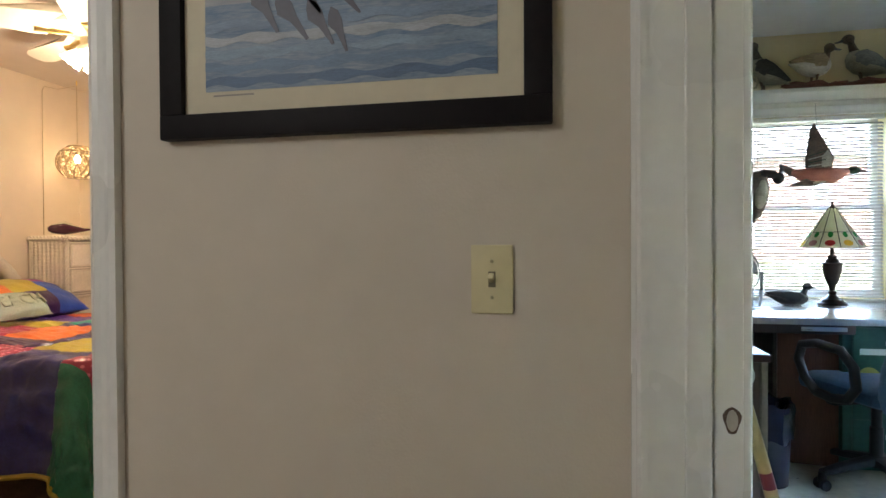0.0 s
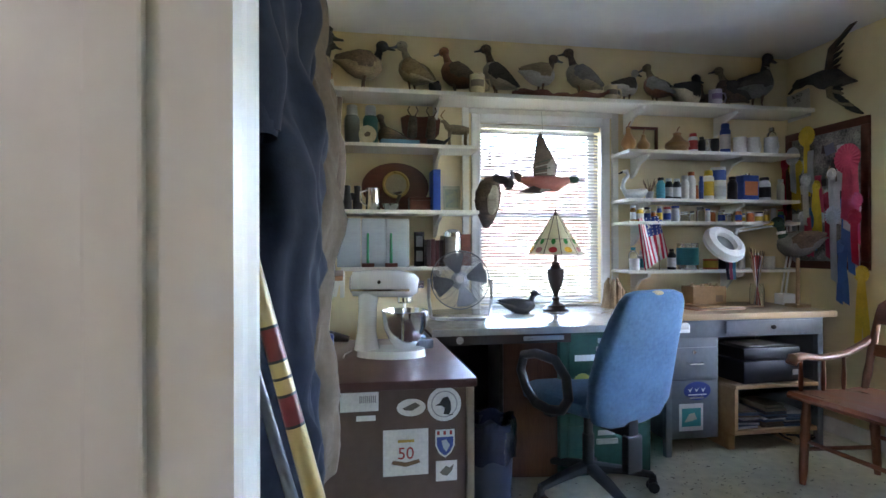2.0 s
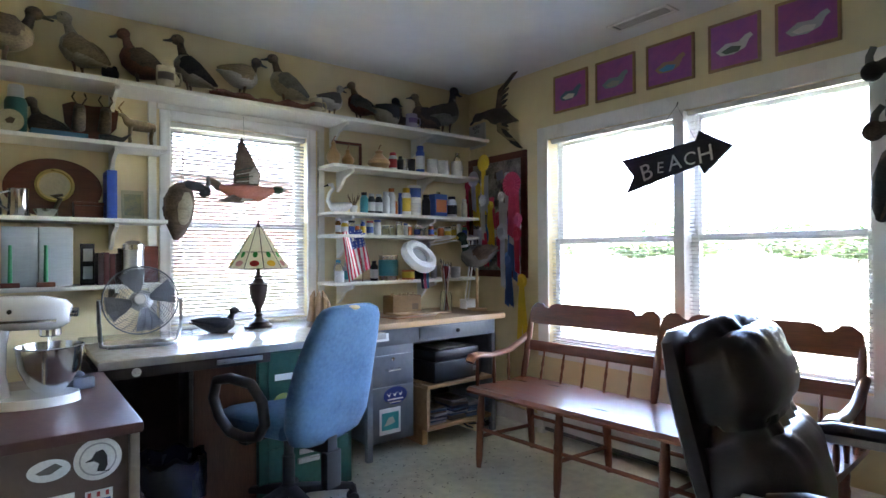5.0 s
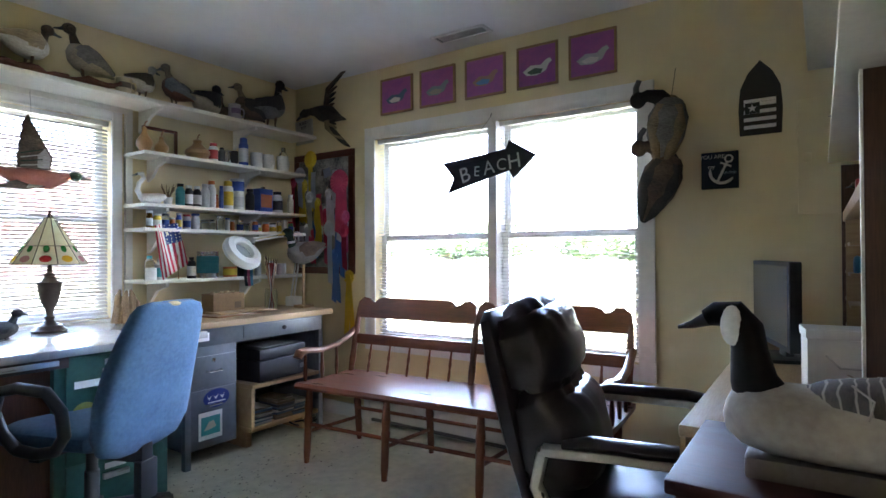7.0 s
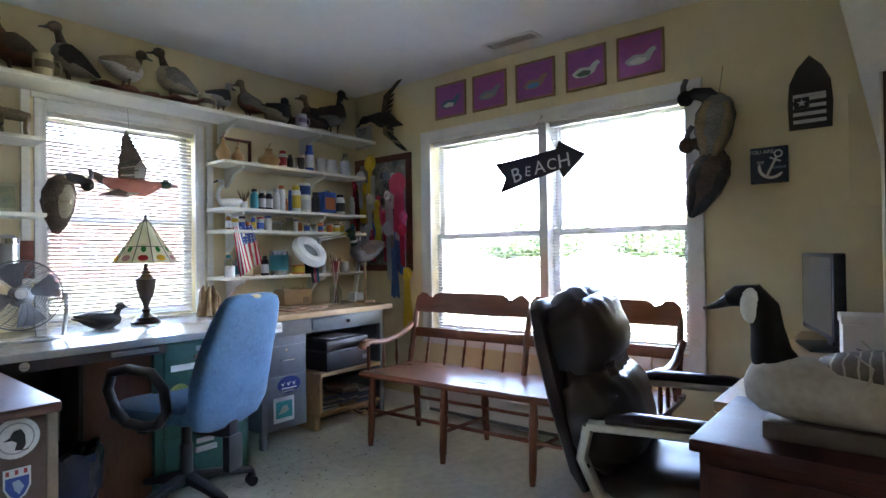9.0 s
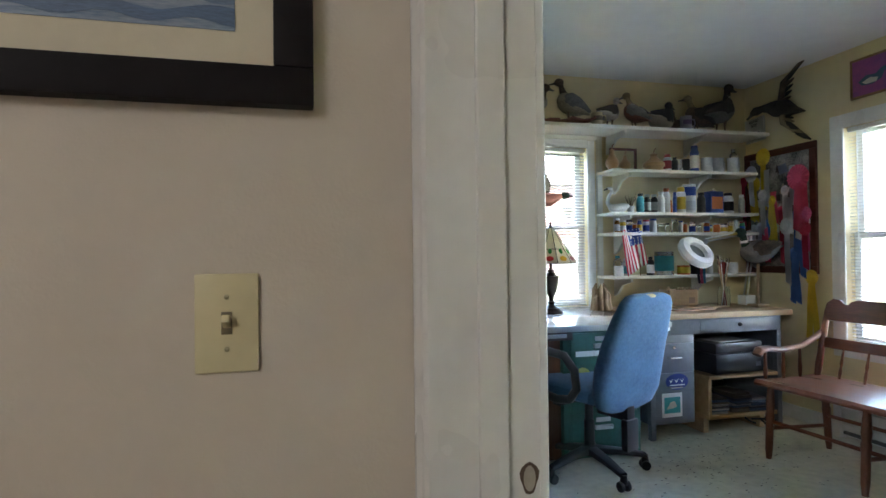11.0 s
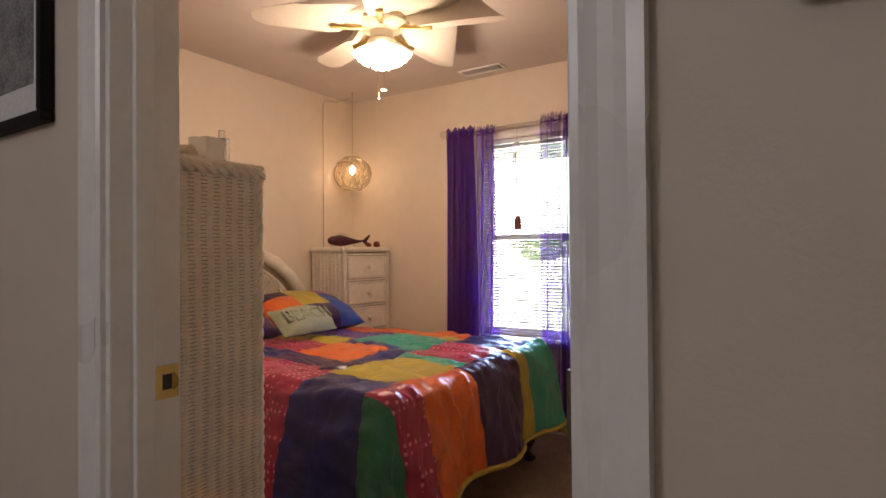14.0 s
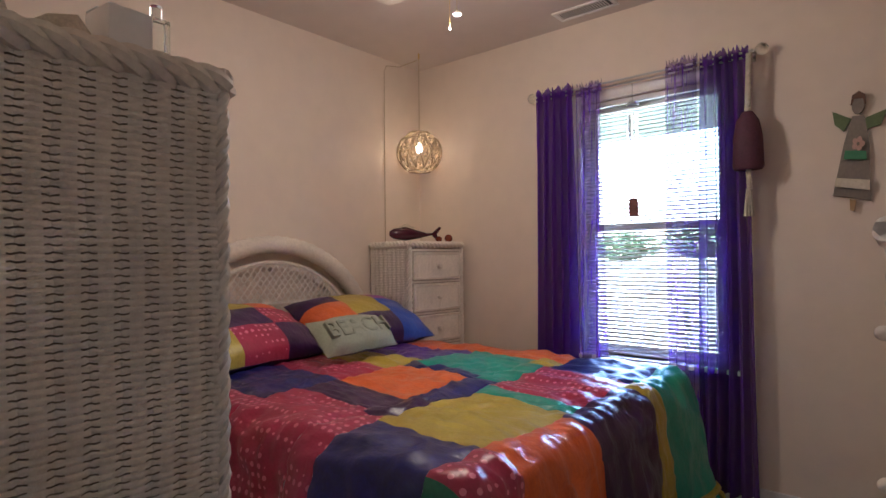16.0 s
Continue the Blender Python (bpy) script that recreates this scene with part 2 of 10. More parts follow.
def part(name, bm, material, parent=None, label="", smooth=40):
    """Links a bmesh as one mesh object under a thing or a part."""
    ob = new(name, mesh(name, bm, material, smooth))
    if parent is not None:
        ob.parent = parent
    return tagged(ob, label)


def shared(name, me, parent, m=None, label=""):
    ob = new(name, me)
    ob.parent = parent
    if m is not None:
        ob.matrix_basis = m
    return tagged(ob, label)


def thing(name, at, rz=0.0, label="", category="", group="", rx=0.0, ry=0.0):
    ob = new(name)
    ob.empty_display_size = 0.05
    ob.matrix_basis = pose(at[0], at[1], at[2], rx, ry, rz)
    return tagged(ob, label, category, group)


def B():
    return bmesh.new()


def single(name, bm, material, at, rz=0.0, label="", category="", group="", smooth=40, rx=0.0, ry=0.0):
    """A thing that is one plain mesh."""
    ob = new(name, mesh(name, bm, material, smooth))
    ob.matrix_basis = pose(at[0], at[1], at[2], rx, ry, rz)
    return tagged(ob, label, category, group)


def structure(name, bm, material, label="", parent=None, smooth=None):
    ob = new(name, mesh(name, bm, material, smooth))
    if parent is not None:
        ob.parent = parent
        return tagged(ob, label)
    return tagged(ob, label, kind="structure")


# ---- plan ----
HALL_Y, BED_S = 0.925, 1.045       # the wall with the picture, its two faces
OFF_X0, OFF_X1 = 0.03, 3.335       # workroom, west and east faces
BACK = 3.87                        # inner face of the back wall
OFF_S = 0.06                       # workroom, south face
BED_W, BED_E = -3.80, -0.74        # bedroom, west and east faces
CEIL, BCEIL = 2.445, 2.405
W1 = (1.165, 1.97, 0.80, 1.935)    # window openings: from, to, sill, head
W2 = (1.267, 3.057, 0.585, 1.96)
WB = (-2.60, -1.90, 0.615, 1.955)
D_BED = (-1.698, -0.866, 2.04)     # bedroom doorway: from, to, head
D_OFF = (0.125, 0.885, 2.04)       # workroom doorway along y


def wall_x(name, x0, x1, y0, y1, h, openings, material, label):
    """A wall along x between faces y0 and y1, with openings (from, to, sill, head)."""
    bm = B()
    at = x0
    for a, b, lo, hi in sorted(openings):
        box(bm, (at, y0, 0), (a, y1, h))
        if lo > 0.01:
            box(bm, (a, y0, 0), (b, y1, lo))
        box(bm, (a, y0, hi), (b, y1, h))
        at = b
    box(bm, (at, y0, 0), (x1, y1, h))
    return structure(name, bm, material, label)


def wall_y(name, y0, y1, x0, x1, h, openings, material, label):
    bm = B()
    at = y0
    for a, b, lo, hi in sorted(openings):
        box(bm, (x0, at, 0), (x1, a, h))
        if lo > 0.01:
            box(bm, (x0, a, 0), (x1, b, lo))
        box(bm, (x0, a, hi), (x1, b, h))
        at = b
    box(bm, (x0, at, 0), (x1, y1, h))
    return structure(name, bm, material, label)


# back wall: workroom part and bedroom part
wall_x("wall_north_workroom", OFF_X0 - 0.1, OFF_X1 + 0.16, BACK, BACK + 0.16, CEIL + 0.1, [W1], M_OFFICE, "pale yellow painted back wall")
wall_x("wall_north_bedroom", BED_W - 0.15, OFF_X0 - 0.1, BACK, BACK + 0.16, CEIL + 0.1, [WB], M_BED, "warm white painted bedroom wall")
wall_y("wall_east_workroom", OFF_S - 0.15, BACK, OFF_X1, OFF_X1 + 0.16, CEIL + 0.1, [W2], M_OFFICE, "pale yellow painted window wall")
wall_x("wall_south_workroom", 0.27, OFF_X1, OFF_S - 0.12, OFF_S, CEIL + 0.1, [], M_OFFICE, "pale yellow painted wall")
wall_y("wall_west_workroom", BED_S, BACK, OFF_X0 - 0.12, OFF_X0, CEIL + 0.1, [], M_OFFICE, "pale yellow painted wall")
wall_y("wall_west_bedroom", BED_S - 0.12, BACK, BED_W - 0.12, BED_W, CEIL + 0.1, [], M_BED, "warm white painted bedroom wall")
wall_y("wall_east_bedroom", BED_S, BACK, BED_E, BED_E + 0.1, CEIL + 0.1, [], M_BED, "warm white painted bedroom wall")
# hall wall in two skins, so that each side has its own paint
wall_x("wall_hall_picture", -4.2, 0.135, HALL_Y, 0.985, CEIL + 0.1, [(D_BED[0], D_BED[1], 0, D_BED[2])], M_HALL, "beige painted hall wall")
wall_x("wall_bedroom_south", BED_W, OFF_X0 - 0.12, 0.985, BED_S, CEIL + 0.1, [(D_BED[0], D_BED[1], 0, D_BED[2])], M_BED, "warm white painted bedroom wall")
wall_x("wall_workroom_return", OFF_X0 - 0.12, 0.1345, 0.985, BED_S, CEIL + 0.1, [], M_OFFICE, "pale yellow painted wall")
wall_y("wall_hall_end", -1.6, 0.957, 0.135, 0.20, CEIL + 0.1, [(D_OFF[0], D_OFF[1], 0, D_OFF[2])], M_HALL, "beige painted hall wall")
wall_y("wall_workroom_west", OFF_S - 0.12, 0.957, 0.20, 0.265, CEIL + 0.1, [(D_OFF[0], D_OFF[1], 0, D_OFF[2])], M_OFFICE, "pale yellow painted wall")
# two unseen walls, added to close the hall against outside light
wall_x("wall_hall_south_unseen", -4.2, 0.135, -1.75, -1.6, CEIL + 0.1, [], M_HALL, "beige painted hall wall")
wall_y("wall_hall_west_unseen", -1.6, HALL_Y, -4.2, -4.05, CEIL + 0.1, [], M_HALL, "beige painted hall wall")
bm = B(); box(bm, (OFF_X0 - 0.1, OFF_S - 0.1, CEIL), (OFF_X1 + 0.1, BACK + 0.1, CEIL + 0.14)); structure("ceiling_workroom", bm, M_CEIL, "white textured ceiling")
bm = B(); box(bm, (BED_W - 0.1, 0.98, BCEIL), (OFF_X0 - 0.11, BACK + 0.1, BCEIL + 0.14)); structure("ceiling_bedroom", bm, M_BCEIL, "bedroom ceiling painted in a dull warm tone")
# the hall's slab is out of view, added to block sky and sun
bm = B(); box(bm, (-4.2, -1.7, CEIL), (0.2, 0.975, CEIL + 0.14)); structure("ceiling_hall", bm, M_CEIL, "unseen ceiling slab closing the hall to daylight")
bm = B(); box(bm, (0.2, -0.1, -0.1), (OFF_X1 + 0.1, 0.985, 0)); box(bm, (OFF_X0 - 0.1, 0.985, -0.1), (OFF_X1 + 0.1, BACK + 0.1, 0)); structure("floor_workroom", bm, M_FLOOR, "worn pale green painted floor with flecks of dirt")
bm = B(); box(bm, (BED_W - 0.1, 0.985, -0.1), (OFF_X0 - 0.1, BACK + 0.1, 0.006)); structure("floor_bedroom", bm, M_CARPET, "brown bedroom carpet")
bm = B(); box(bm, (-4.2, -1.7, -0.1), (0.2, 0.985, 0)); structure("floor_hall", bm, M_HALLFLOOR, "dull brown hall carpet")


def moulding(bm, a, b, out, inward, width=0.058, thick=0.018):
    """A stepped door or window casing board from a to b; out: away from the wall; inward: towards the opening."""
    a, b, out, inward = Vector(a), Vector(b), Vector(out), Vector(inward)
    prof = [(0, 0), (0, thick * 0.55), (width * 0.12, thick * 0.8), (width * 0.3, thick * 0.62), (width * 0.55, thick * 0.75), (width * 0.75, thick), (width, thick), (width, 0)]
    ra = [bm.verts.new(a - inward * w + out * t) for w, t in prof]
    rb = [bm.verts.new(b - inward * w + out * t) for w, t in prof]
    n = len(prof)
    for k in range(n):
        bm.faces.new((ra[k], ra[(k + 1) % n], rb[(k + 1) % n], rb[k]))
    bm.faces.new(ra[::-1])
    bm.faces.new(rb)


def rect_casing(bm, u0, u1, lo, hi, at, out, axis, bottom=False, width=0.058, thick=0.018):
    """Casing round an opening; axis 'x' or 'y' is the direction along the wall."""
    def p(u, z):
        return (u, at, z) if axis == "x" else (at, u, z)
    e = (1, 0, 0) if axis == "x" else (0, 1, 0)
    ne = tuple(-c for c in e)
    moulding(bm, p(u0, lo - (width if bottom else 0)), p(u0, hi + width), out, e, width, thick)
    moulding(bm, p(u1, lo - (width if bottom else 0)), p(u1, hi + width), out, ne, width, thick)
    moulding(bm, p(u0, hi), p(u1, hi), out, (0, 0, -1), width, thick)
    if bottom:
        moulding(bm, p(u0, lo), p(u1, lo), out, (0, 0, 1), width, thick)


# bedroom door frame
bm = B()
x0, x1, h = D_BED
for a, b in ((x0, x0 + 0.018), (x1 - 0.018, x1)):
    box(bm, (a, HALL_Y - 0.002, 0.001), (b, BED_S + 0.002, h), 0.002)
box(bm, (x0 + 0.018, HALL_Y - 0.002, h - 0.018), (x1 - 0.018, BED_S + 0.002, h), 0.002)
for a, b in ((x0 + 0.018, x0 + 0.03), (x1 - 0.03, x1 - 0.018)):
    box(bm, (a, HALL_Y + 0.035, 0.001), (b, HALL_Y + 0.07, h - 0.018), 0.003)
rect_casing(bm, x0 + 0.005, x1 - 0.005, 0.001, h - 0.006, HALL_Y - 0.001, (0, -1, 0), "x")
rect_casing(bm, x0 + 0.005, x1 - 0.005, 0.001, h - 0.006, BED_S + 0.001, (0, 1, 0), "x")
structure("door_frame_bedroom", bm, M_TRIM, "white painted bedroom door frame and casing")
# workroom door frame
bm = B()
y0, y1, h = D_OFF
for a, b in ((y0, y0 + 0.012), (y1 - 0.002, y1 + 0.002)):
    box(bm, (0.128, a, 0.001), (0.272, b, h), 0.001)
box(bm, (0.128, y0 + 0.012, h - 0.018), (0.272, y1 - 0.002, h), 0.002)
for a, b in ((y0 + 0.012, y0 + 0.022), (y1 - 0.012, y1 - 0.002)):
    box(bm, (0.185, a, 0.001), (0.222, b, h - 0.018), 0.003)
moulding(bm, (0.1345, y1 - 0.004, 0.001), (0.1345, y1 - 0.004, h), (-1, 0, 0), (0, -1, 0), 0.042, 0.02)
moulding(bm, (0.1345, y0 + 0.005, 0.001), (0.1345, y0 + 0.005, h + 0.058), (-1, 0, 0), (0, 1, 0))
moulding(bm, (0.1345, y0, h - 0.006), (0.1345, y1, h - 0.006), (-1, 0, 0), (0, 0, -1))
rect_casing(bm, y0 + 0.005, y1 - 0.004, 0.001, h - 0.006, 0.2655, (1, 0, 0), "y")
structure("door_frame_workroom", bm, M_TRIM, "white painted chipped workroom door frame")


# baseboards
bm = B()
box(bm, (OFF_X0, BACK - 0.014, 0), (OFF_X1 - 0.014, BACK, 0.095), 0.003)
box(bm, (OFF_X1 - 0.014, OFF_S, 0), (OFF_X1, BACK, 0.095), 0.003)
structure("baseboard_workroom", bm, M_TRIM, "white painted baseboard")
bm = B()
box(bm, (BED_W, BACK - 0.014, 0.006), (BED_E, BACK, 0.10), 0.003)
box(bm, (BED_W, BED_S, 0.006), (BED_W + 0.014, BACK - 0.014, 0.10), 0.003)
structure("baseboard_bedroom", bm, M_TRIM, "white painted baseboard")
bm = B()
box(bm, (D_BED[1] + 0.06, HALL_Y - 0.014, 0), (0.133, HALL_Y, 0.095), 0.003)
box(bm, (-4.05, HALL_Y - 0.014, 0), (D_BED[0] - 0.06, HALL_Y, 0.095), 0.003)
structure("baseboard_hall", bm, M_TRIM, "white painted baseboard")


def window(name, u0, u1, lo, hi, face, axis, sashes, label, stool=True):
    """A sash window in a wall whose inner face is at `face`, wall 0.16 thick, with its casing."""
    win = tagged(new(name), label, kind="structure")

    def bx(bm, ua, ub, da, db, za, zb, bev=0.003):
        if axis == "x":
            box(bm, (ua, face + da, za), (ub, face + db, zb), bev)
        else:
            box(bm, (face + da, ua, za), (face + db, ub, zb), bev)
    bm = B()
    out = (0, -1, 0) if axis == "x" else (-1, 0, 0)
    rect_casing(bm, u0 + 0.003, u1 - 0.003, lo, hi - 0.003, face - 0.0005, out, axis, not stool, 0.055 if axis == "x" else 0.085, 0.018)
    part("window_casing", bm, M_TRIM, win)
    if stool:
        bm = B()
        bx(bm, u0 - 0.08, u1 + 0.08, -0.055, 0.05, lo - 0.022, lo, 0.005)
        bx(bm, u0 - 0.06, u1 + 0.06, -0.014, 0, lo - 0.085, lo - 0.022, 0.003)
        part("window_sill", bm, M_TRIM, win)
    for a, b in sashes:
        bm = B()
        for z0, z1, d in ((lo + 0.001, (lo + hi) / 2 + 0.02, 0.07), ((lo + hi) / 2 - 0.02, hi - 0.001, 0.105)):
            bx(bm, a, a + 0.04, d, d + 0.035, z0, z1)
            bx(bm, b - 0.04, b, d, d + 0.035, z0, z1)
            bx(bm, a + 0.04, b - 0.04, d + 0.001, d + 0.034, z0, z0 + 0.04)
            bx(bm, a + 0.04, b - 0.04, d + 0.001, d + 0.034, z1 - 0.04, z1)
        part("window_frame", bm, M_TRIM, win, "white sash frame")
        for z0, z1, d in ((lo + 0.04, (lo + hi) / 2 - 0.02, 0.085), ((lo + hi) / 2 + 0.02, hi - 0.04, 0.12)):
            bm = B()
            bx(bm, a + 0.038, b - 0.038, d, d + 0.004, z0, z1, 0)
            g = part("pane", bm, M_PANE, win)
            g.visible_shadow = False
    return win


window("window_1", *W1, BACK, "x", [W1[:2]], "white sash window over the desk", stool=False)
window("window_2", *W2, OFF_X1, "y", [(W2[0], 2.095), (2.155, W2[1])], "wide white double sash window behind the bench", stool=False)
bm = B(); box(bm, (OFF_X1 - 0.012, 2.095, W2[2]), (OFF_X1 + 0.15, 2.155, W2[3]), 0.004)
structure("trim_window_mullion", bm, M_TRIM, "white mullion between the two sashes")
window("window_3", *WB, BACK, "x", [WB[:2]], "white sash window with purple curtains")


def blind(u0, u1, lo, hi, at, axis, tilt, label, pitch=0.021, wand=True):
    """A slatted blind hung inside an opening."""
    w = u1 - u0
    rz = 0 if axis == "x" else -90
    mid = (u0 + u1) / 2
    th = thing("window_blind", (mid, at, lo) if axis == "x" else (at, mid, lo), rz, label, "blind", "window blinds")
    bm = B(); box(bm, (-w / 2, -0.014, hi - lo - 0.028), (w / 2, 0.014, hi - lo), 0.003); part("headrail", bm, M_WHITE, th)
    bm = B(); box(bm, (-w / 2, -0.012, 0), (w / 2, 0.012, 0.012), 0.003); part("bottom_rail", bm, M_WHITE, th)
    bm = B()
    rows = []
    for k in range(5):
        v = (k / 4 - 0.5) * 0.025
        c = 0.0022 * (1 - (2 * k / 4 - 1) ** 2)
        y, z = v * math.cos(tilt) - c * math.sin(tilt), v * math.sin(tilt) + c * math.cos(tilt)
        rows.append((bm.verts.new((-w / 2 + 0.003, y, z)), bm.verts.new((w / 2 - 0.003, y, z))))
    for a, b in zip(rows, rows[1:]):
        bm.faces.new((a[0], a[1], b[1], b[0]))
    me = mesh("slat", bm, M_SLAT, 60)
    n = int((hi - lo - 0.05) / pitch)
    for k in range(n):
        shared("slat", me, th, pose(random.uniform(-0.001, 0.001), 0, 0.024 + k * pitch, random.uniform(-1.5, 1.5), random.uniform(-0.08, 0.08), 0))
    for x in (-w * 0.36, w * 0.36) + ((0,) if w > 0.75 else ()):
        for y in (-0.0135, 0.0135):
            bm = B(); tube(bm, [(x, y, 0.01), (x, y, hi - lo - 0.02)], 0.0008, 4); part("ladder_cord", bm, M_WHITE, th)
    if wand:
        bm = B(); tube(bm, [(-w * 0.42, -0.024, hi - lo - 0.03), (-w * 0.42, -0.026, hi - lo - 0.75)], 0.003, 6); part("wand", bm, M_WHITE, th)
    return th


blind(W1[0] + 0.006, W1[1] - 0.006, W1[2] + 0.005, W1[3] - 0.002, BACK + 0.03, "x", radians(40), "white slatted blind lowered over the desk window")
blind(W2[0] + 0.006, 2.09, W2[2] + 0.005, W2[3] - 0.002, OFF_X1 + 0.035, "y", radians(9), "white slatted blind over the wide window")
blind(2.16, W2[1] - 0.006, W2[2] + 0.005, W2[3] - 0.002, OFF_X1 + 0.035, "y", radians(9), "white slatted blind over the wide window")
blind(WB[0] + 0.006, WB[1] - 0.006, WB[2] + 0.005, WB[3] - 0.002, BACK + 0.03, "x", radians(24), "white slatted blind over the bedroom window", wand=False)

# outside: lawn, hedge line
M_LAWN = mat("lawn_grass", (0.14, 0.145, 0.08), 0.9, second=(0.09, 0.10, 0.055), scale=1.5, bump=0.6, bscale=60)
bm = B(); box(bm, (-400, -400, -0.75), (400, 400, -0.6)); structure("ground", bm, M_LAWN, "mown lawn round the house")

# ---- lamps: the bedroom fan's bulbs, and an added fill for the hall ----
fl = new("fan_light", bpy.data.lights.new("fan_light", "POINT"))
fl.data.energy, fl.data.color, fl.data.shadow_soft_size = FAN_W, (1, 0.76, 0.52), 0.10
fl.location = (-2.42, 2.56, 1.93)
# unseen point lamp without a fixture, added to brighten the hall walls
hl = new("hall_fill_light", bpy.data.lights.new("hall_fill_light", "POINT"))
hl.data.energy, hl.data.color, hl.data.shadow_soft_size = HALL_W, (1, 0.99, 0.97), 0.28
hl.location = (-1.55, -1.2, 2.15)

COLS = {}


def col(r, g, b, rough=0.45, metal=0.0):
    """A plain painted or dyed surface of that colour, shared by all things that have it."""
    key = (round(r, 3), round(g, 3), round(b, 3), rough, metal)
    if key not in COLS:
        COLS[key] = mat("paint_%d" % len(COLS), (r, g, b), rough, metal, var=0.14, scale=9, bump=0.06)
    return COLS[key]


def plate(parent, name, lo, hi, material, label="", bevel=0.002):
    bm = B()
    box(bm, lo, hi, bevel)
    return part(name, bm, material, parent, label)


def stick_disc(bm, at, r, seg=28, squash=1.0, y=0.0, t=0.001):
    """A flat round or oval sticker facing -y."""
    pts = [(at[0] + r * math.cos(2 * math.pi * k / seg), at[1] + r * squash * math.sin(2 * math.pi * k / seg)) for k in range(seg)]
    slab(bm, pts, t, pose(0, y, 0))


def letters(text, size, at, rx, ry, rz, material, parent, extrude=0.0006, name="lettering"):
    """Lettering in the built-in font as a mesh."""
    cu = bpy.data.curves.new("letters", "FONT")
    cu.body, cu.size, cu.extrude, cu.align_x, cu.align_y = text, size, extrude, "CENTER", "CENTER"
    tmp = bpy.data.objects.new("letters", cu)
    scene.collection.objects.link(tmp)
    me = bpy.data.meshes.new_from_object(tmp.evaluated_get(bpy.context.evaluated_depsgraph_get()))
    bpy.data.objects.remove(tmp)
    me.materials.clear()
    me.materials.append(material)
    ob = new(name, me)
    ob.parent = parent
    ob.matrix_basis = pose(*at, rx, ry, rz)
    return ob


# ---- shelving on the back wall ----
def shelf_board(x0, x1, z, front, label, brackets, back=BACK, depth_lip=0.02):
    th = thing("wall_shelf", ((x0 + x1) / 2, back, z - depth_lip), 0, label, "shelf", "white wall shelves")
    w = (x1 - x0) / 2
    plate(th, "board", (-w, front - back, 0), (w, -0.001, depth_lip), M_SHELF, bevel=0.003)
    for bx in brackets:
        bm = B()
        d = front - back
        slab(bm, [(-0.001, -0.002), (d * 0.9, -0.002), (d * 0.9, -0.02), (d * 0.45, -0.05), (d * 0.2, -0.11), (-0.001, -0.13)][::-1], 0.018, pose(bx - (x0 + x1) / 2 - 0.009, 0, 0, 0, 0, 90))
        part("bracket", bm, M_SHELF, th)
    return th


shelf_board(OFF_X0 + 0.001, 3.30, 2.045, 3.60, "long white painted shelf above the desk window", (0.9, 2.15, 2.8), depth_lip=0.024)
for z in (1.745, 1.372, 1.05):
    shelf_board(OFF_X0 + 0.29, 1.105 if z > 1.1 else 1.09, z, 3.62, "white painted wall shelf beside the window", (0.9,))
for z in (1.755, 1.458, 1.318, 1.018):
    shelf_board(2.035, 3.22, z, 3.63, "white painted wall shelf crowded with paints", (2.2, 2.85))
for x in (1.075, 2.06):
    bm = B(); box(bm, (x - 0.02, BACK - 0.022, 0.8), (x + 0.02, BACK - 0.0005, 2.02), 0.002)
    structure("trim_upright", bm, M_SHELF, "white upright board carrying the shelves")
bm = B(); box(bm, (1.1, BACK - 0.02, 1.99), (2.04, BACK - 0.019 + 0.018, 2.02), 0.002); structure("trim_over_window", bm, M_SHELF, "white board over the window")
# shelves on the west wall
for z, front in ((1.86, 0.30), (1.70, 0.315), (1.37, 0.33), (1.02, 0.34)):
    th = thing("side_shelf", (OFF_X0, 3.2, z - 0.02), 0, "deep white painted shelf on the side wall", "shelf", "side shelves")
    plate(th, "board", (0.001, -0.34, 0), (front - OFF_X0, BACK - 3.2 - 0.002, 0.02), M_SHELF, bevel=0.003)
    plate(th, "front_lip", (front - OFF_X0 - 0.016, -0.34, -0.05), (front - OFF_X0 + 0.002, BACK - 3.2 - 0.004, -0.0005), M_SHELF, bevel=0.003)
    if z != 1.70:
        plate(th, "plank", (0.01, -0.35, 0.0205), (front - OFF_X0 - 0.004, 0.25, 0.042), M_ARMWOOD, "bare wooden plank", 0.004)
    bm = B(); slab(bm, [(0.001, 0), (front - OFF_X0 - 0.02, 0), (front - OFF_X0 - 0.03, -0.045), (0.12, -0.085), (0.05, -0.15), (0.001, -0.16)][::-1], 0.018, pose(0, -0.33, -0.0005)); part("bracket", bm, M_SHELF, th)


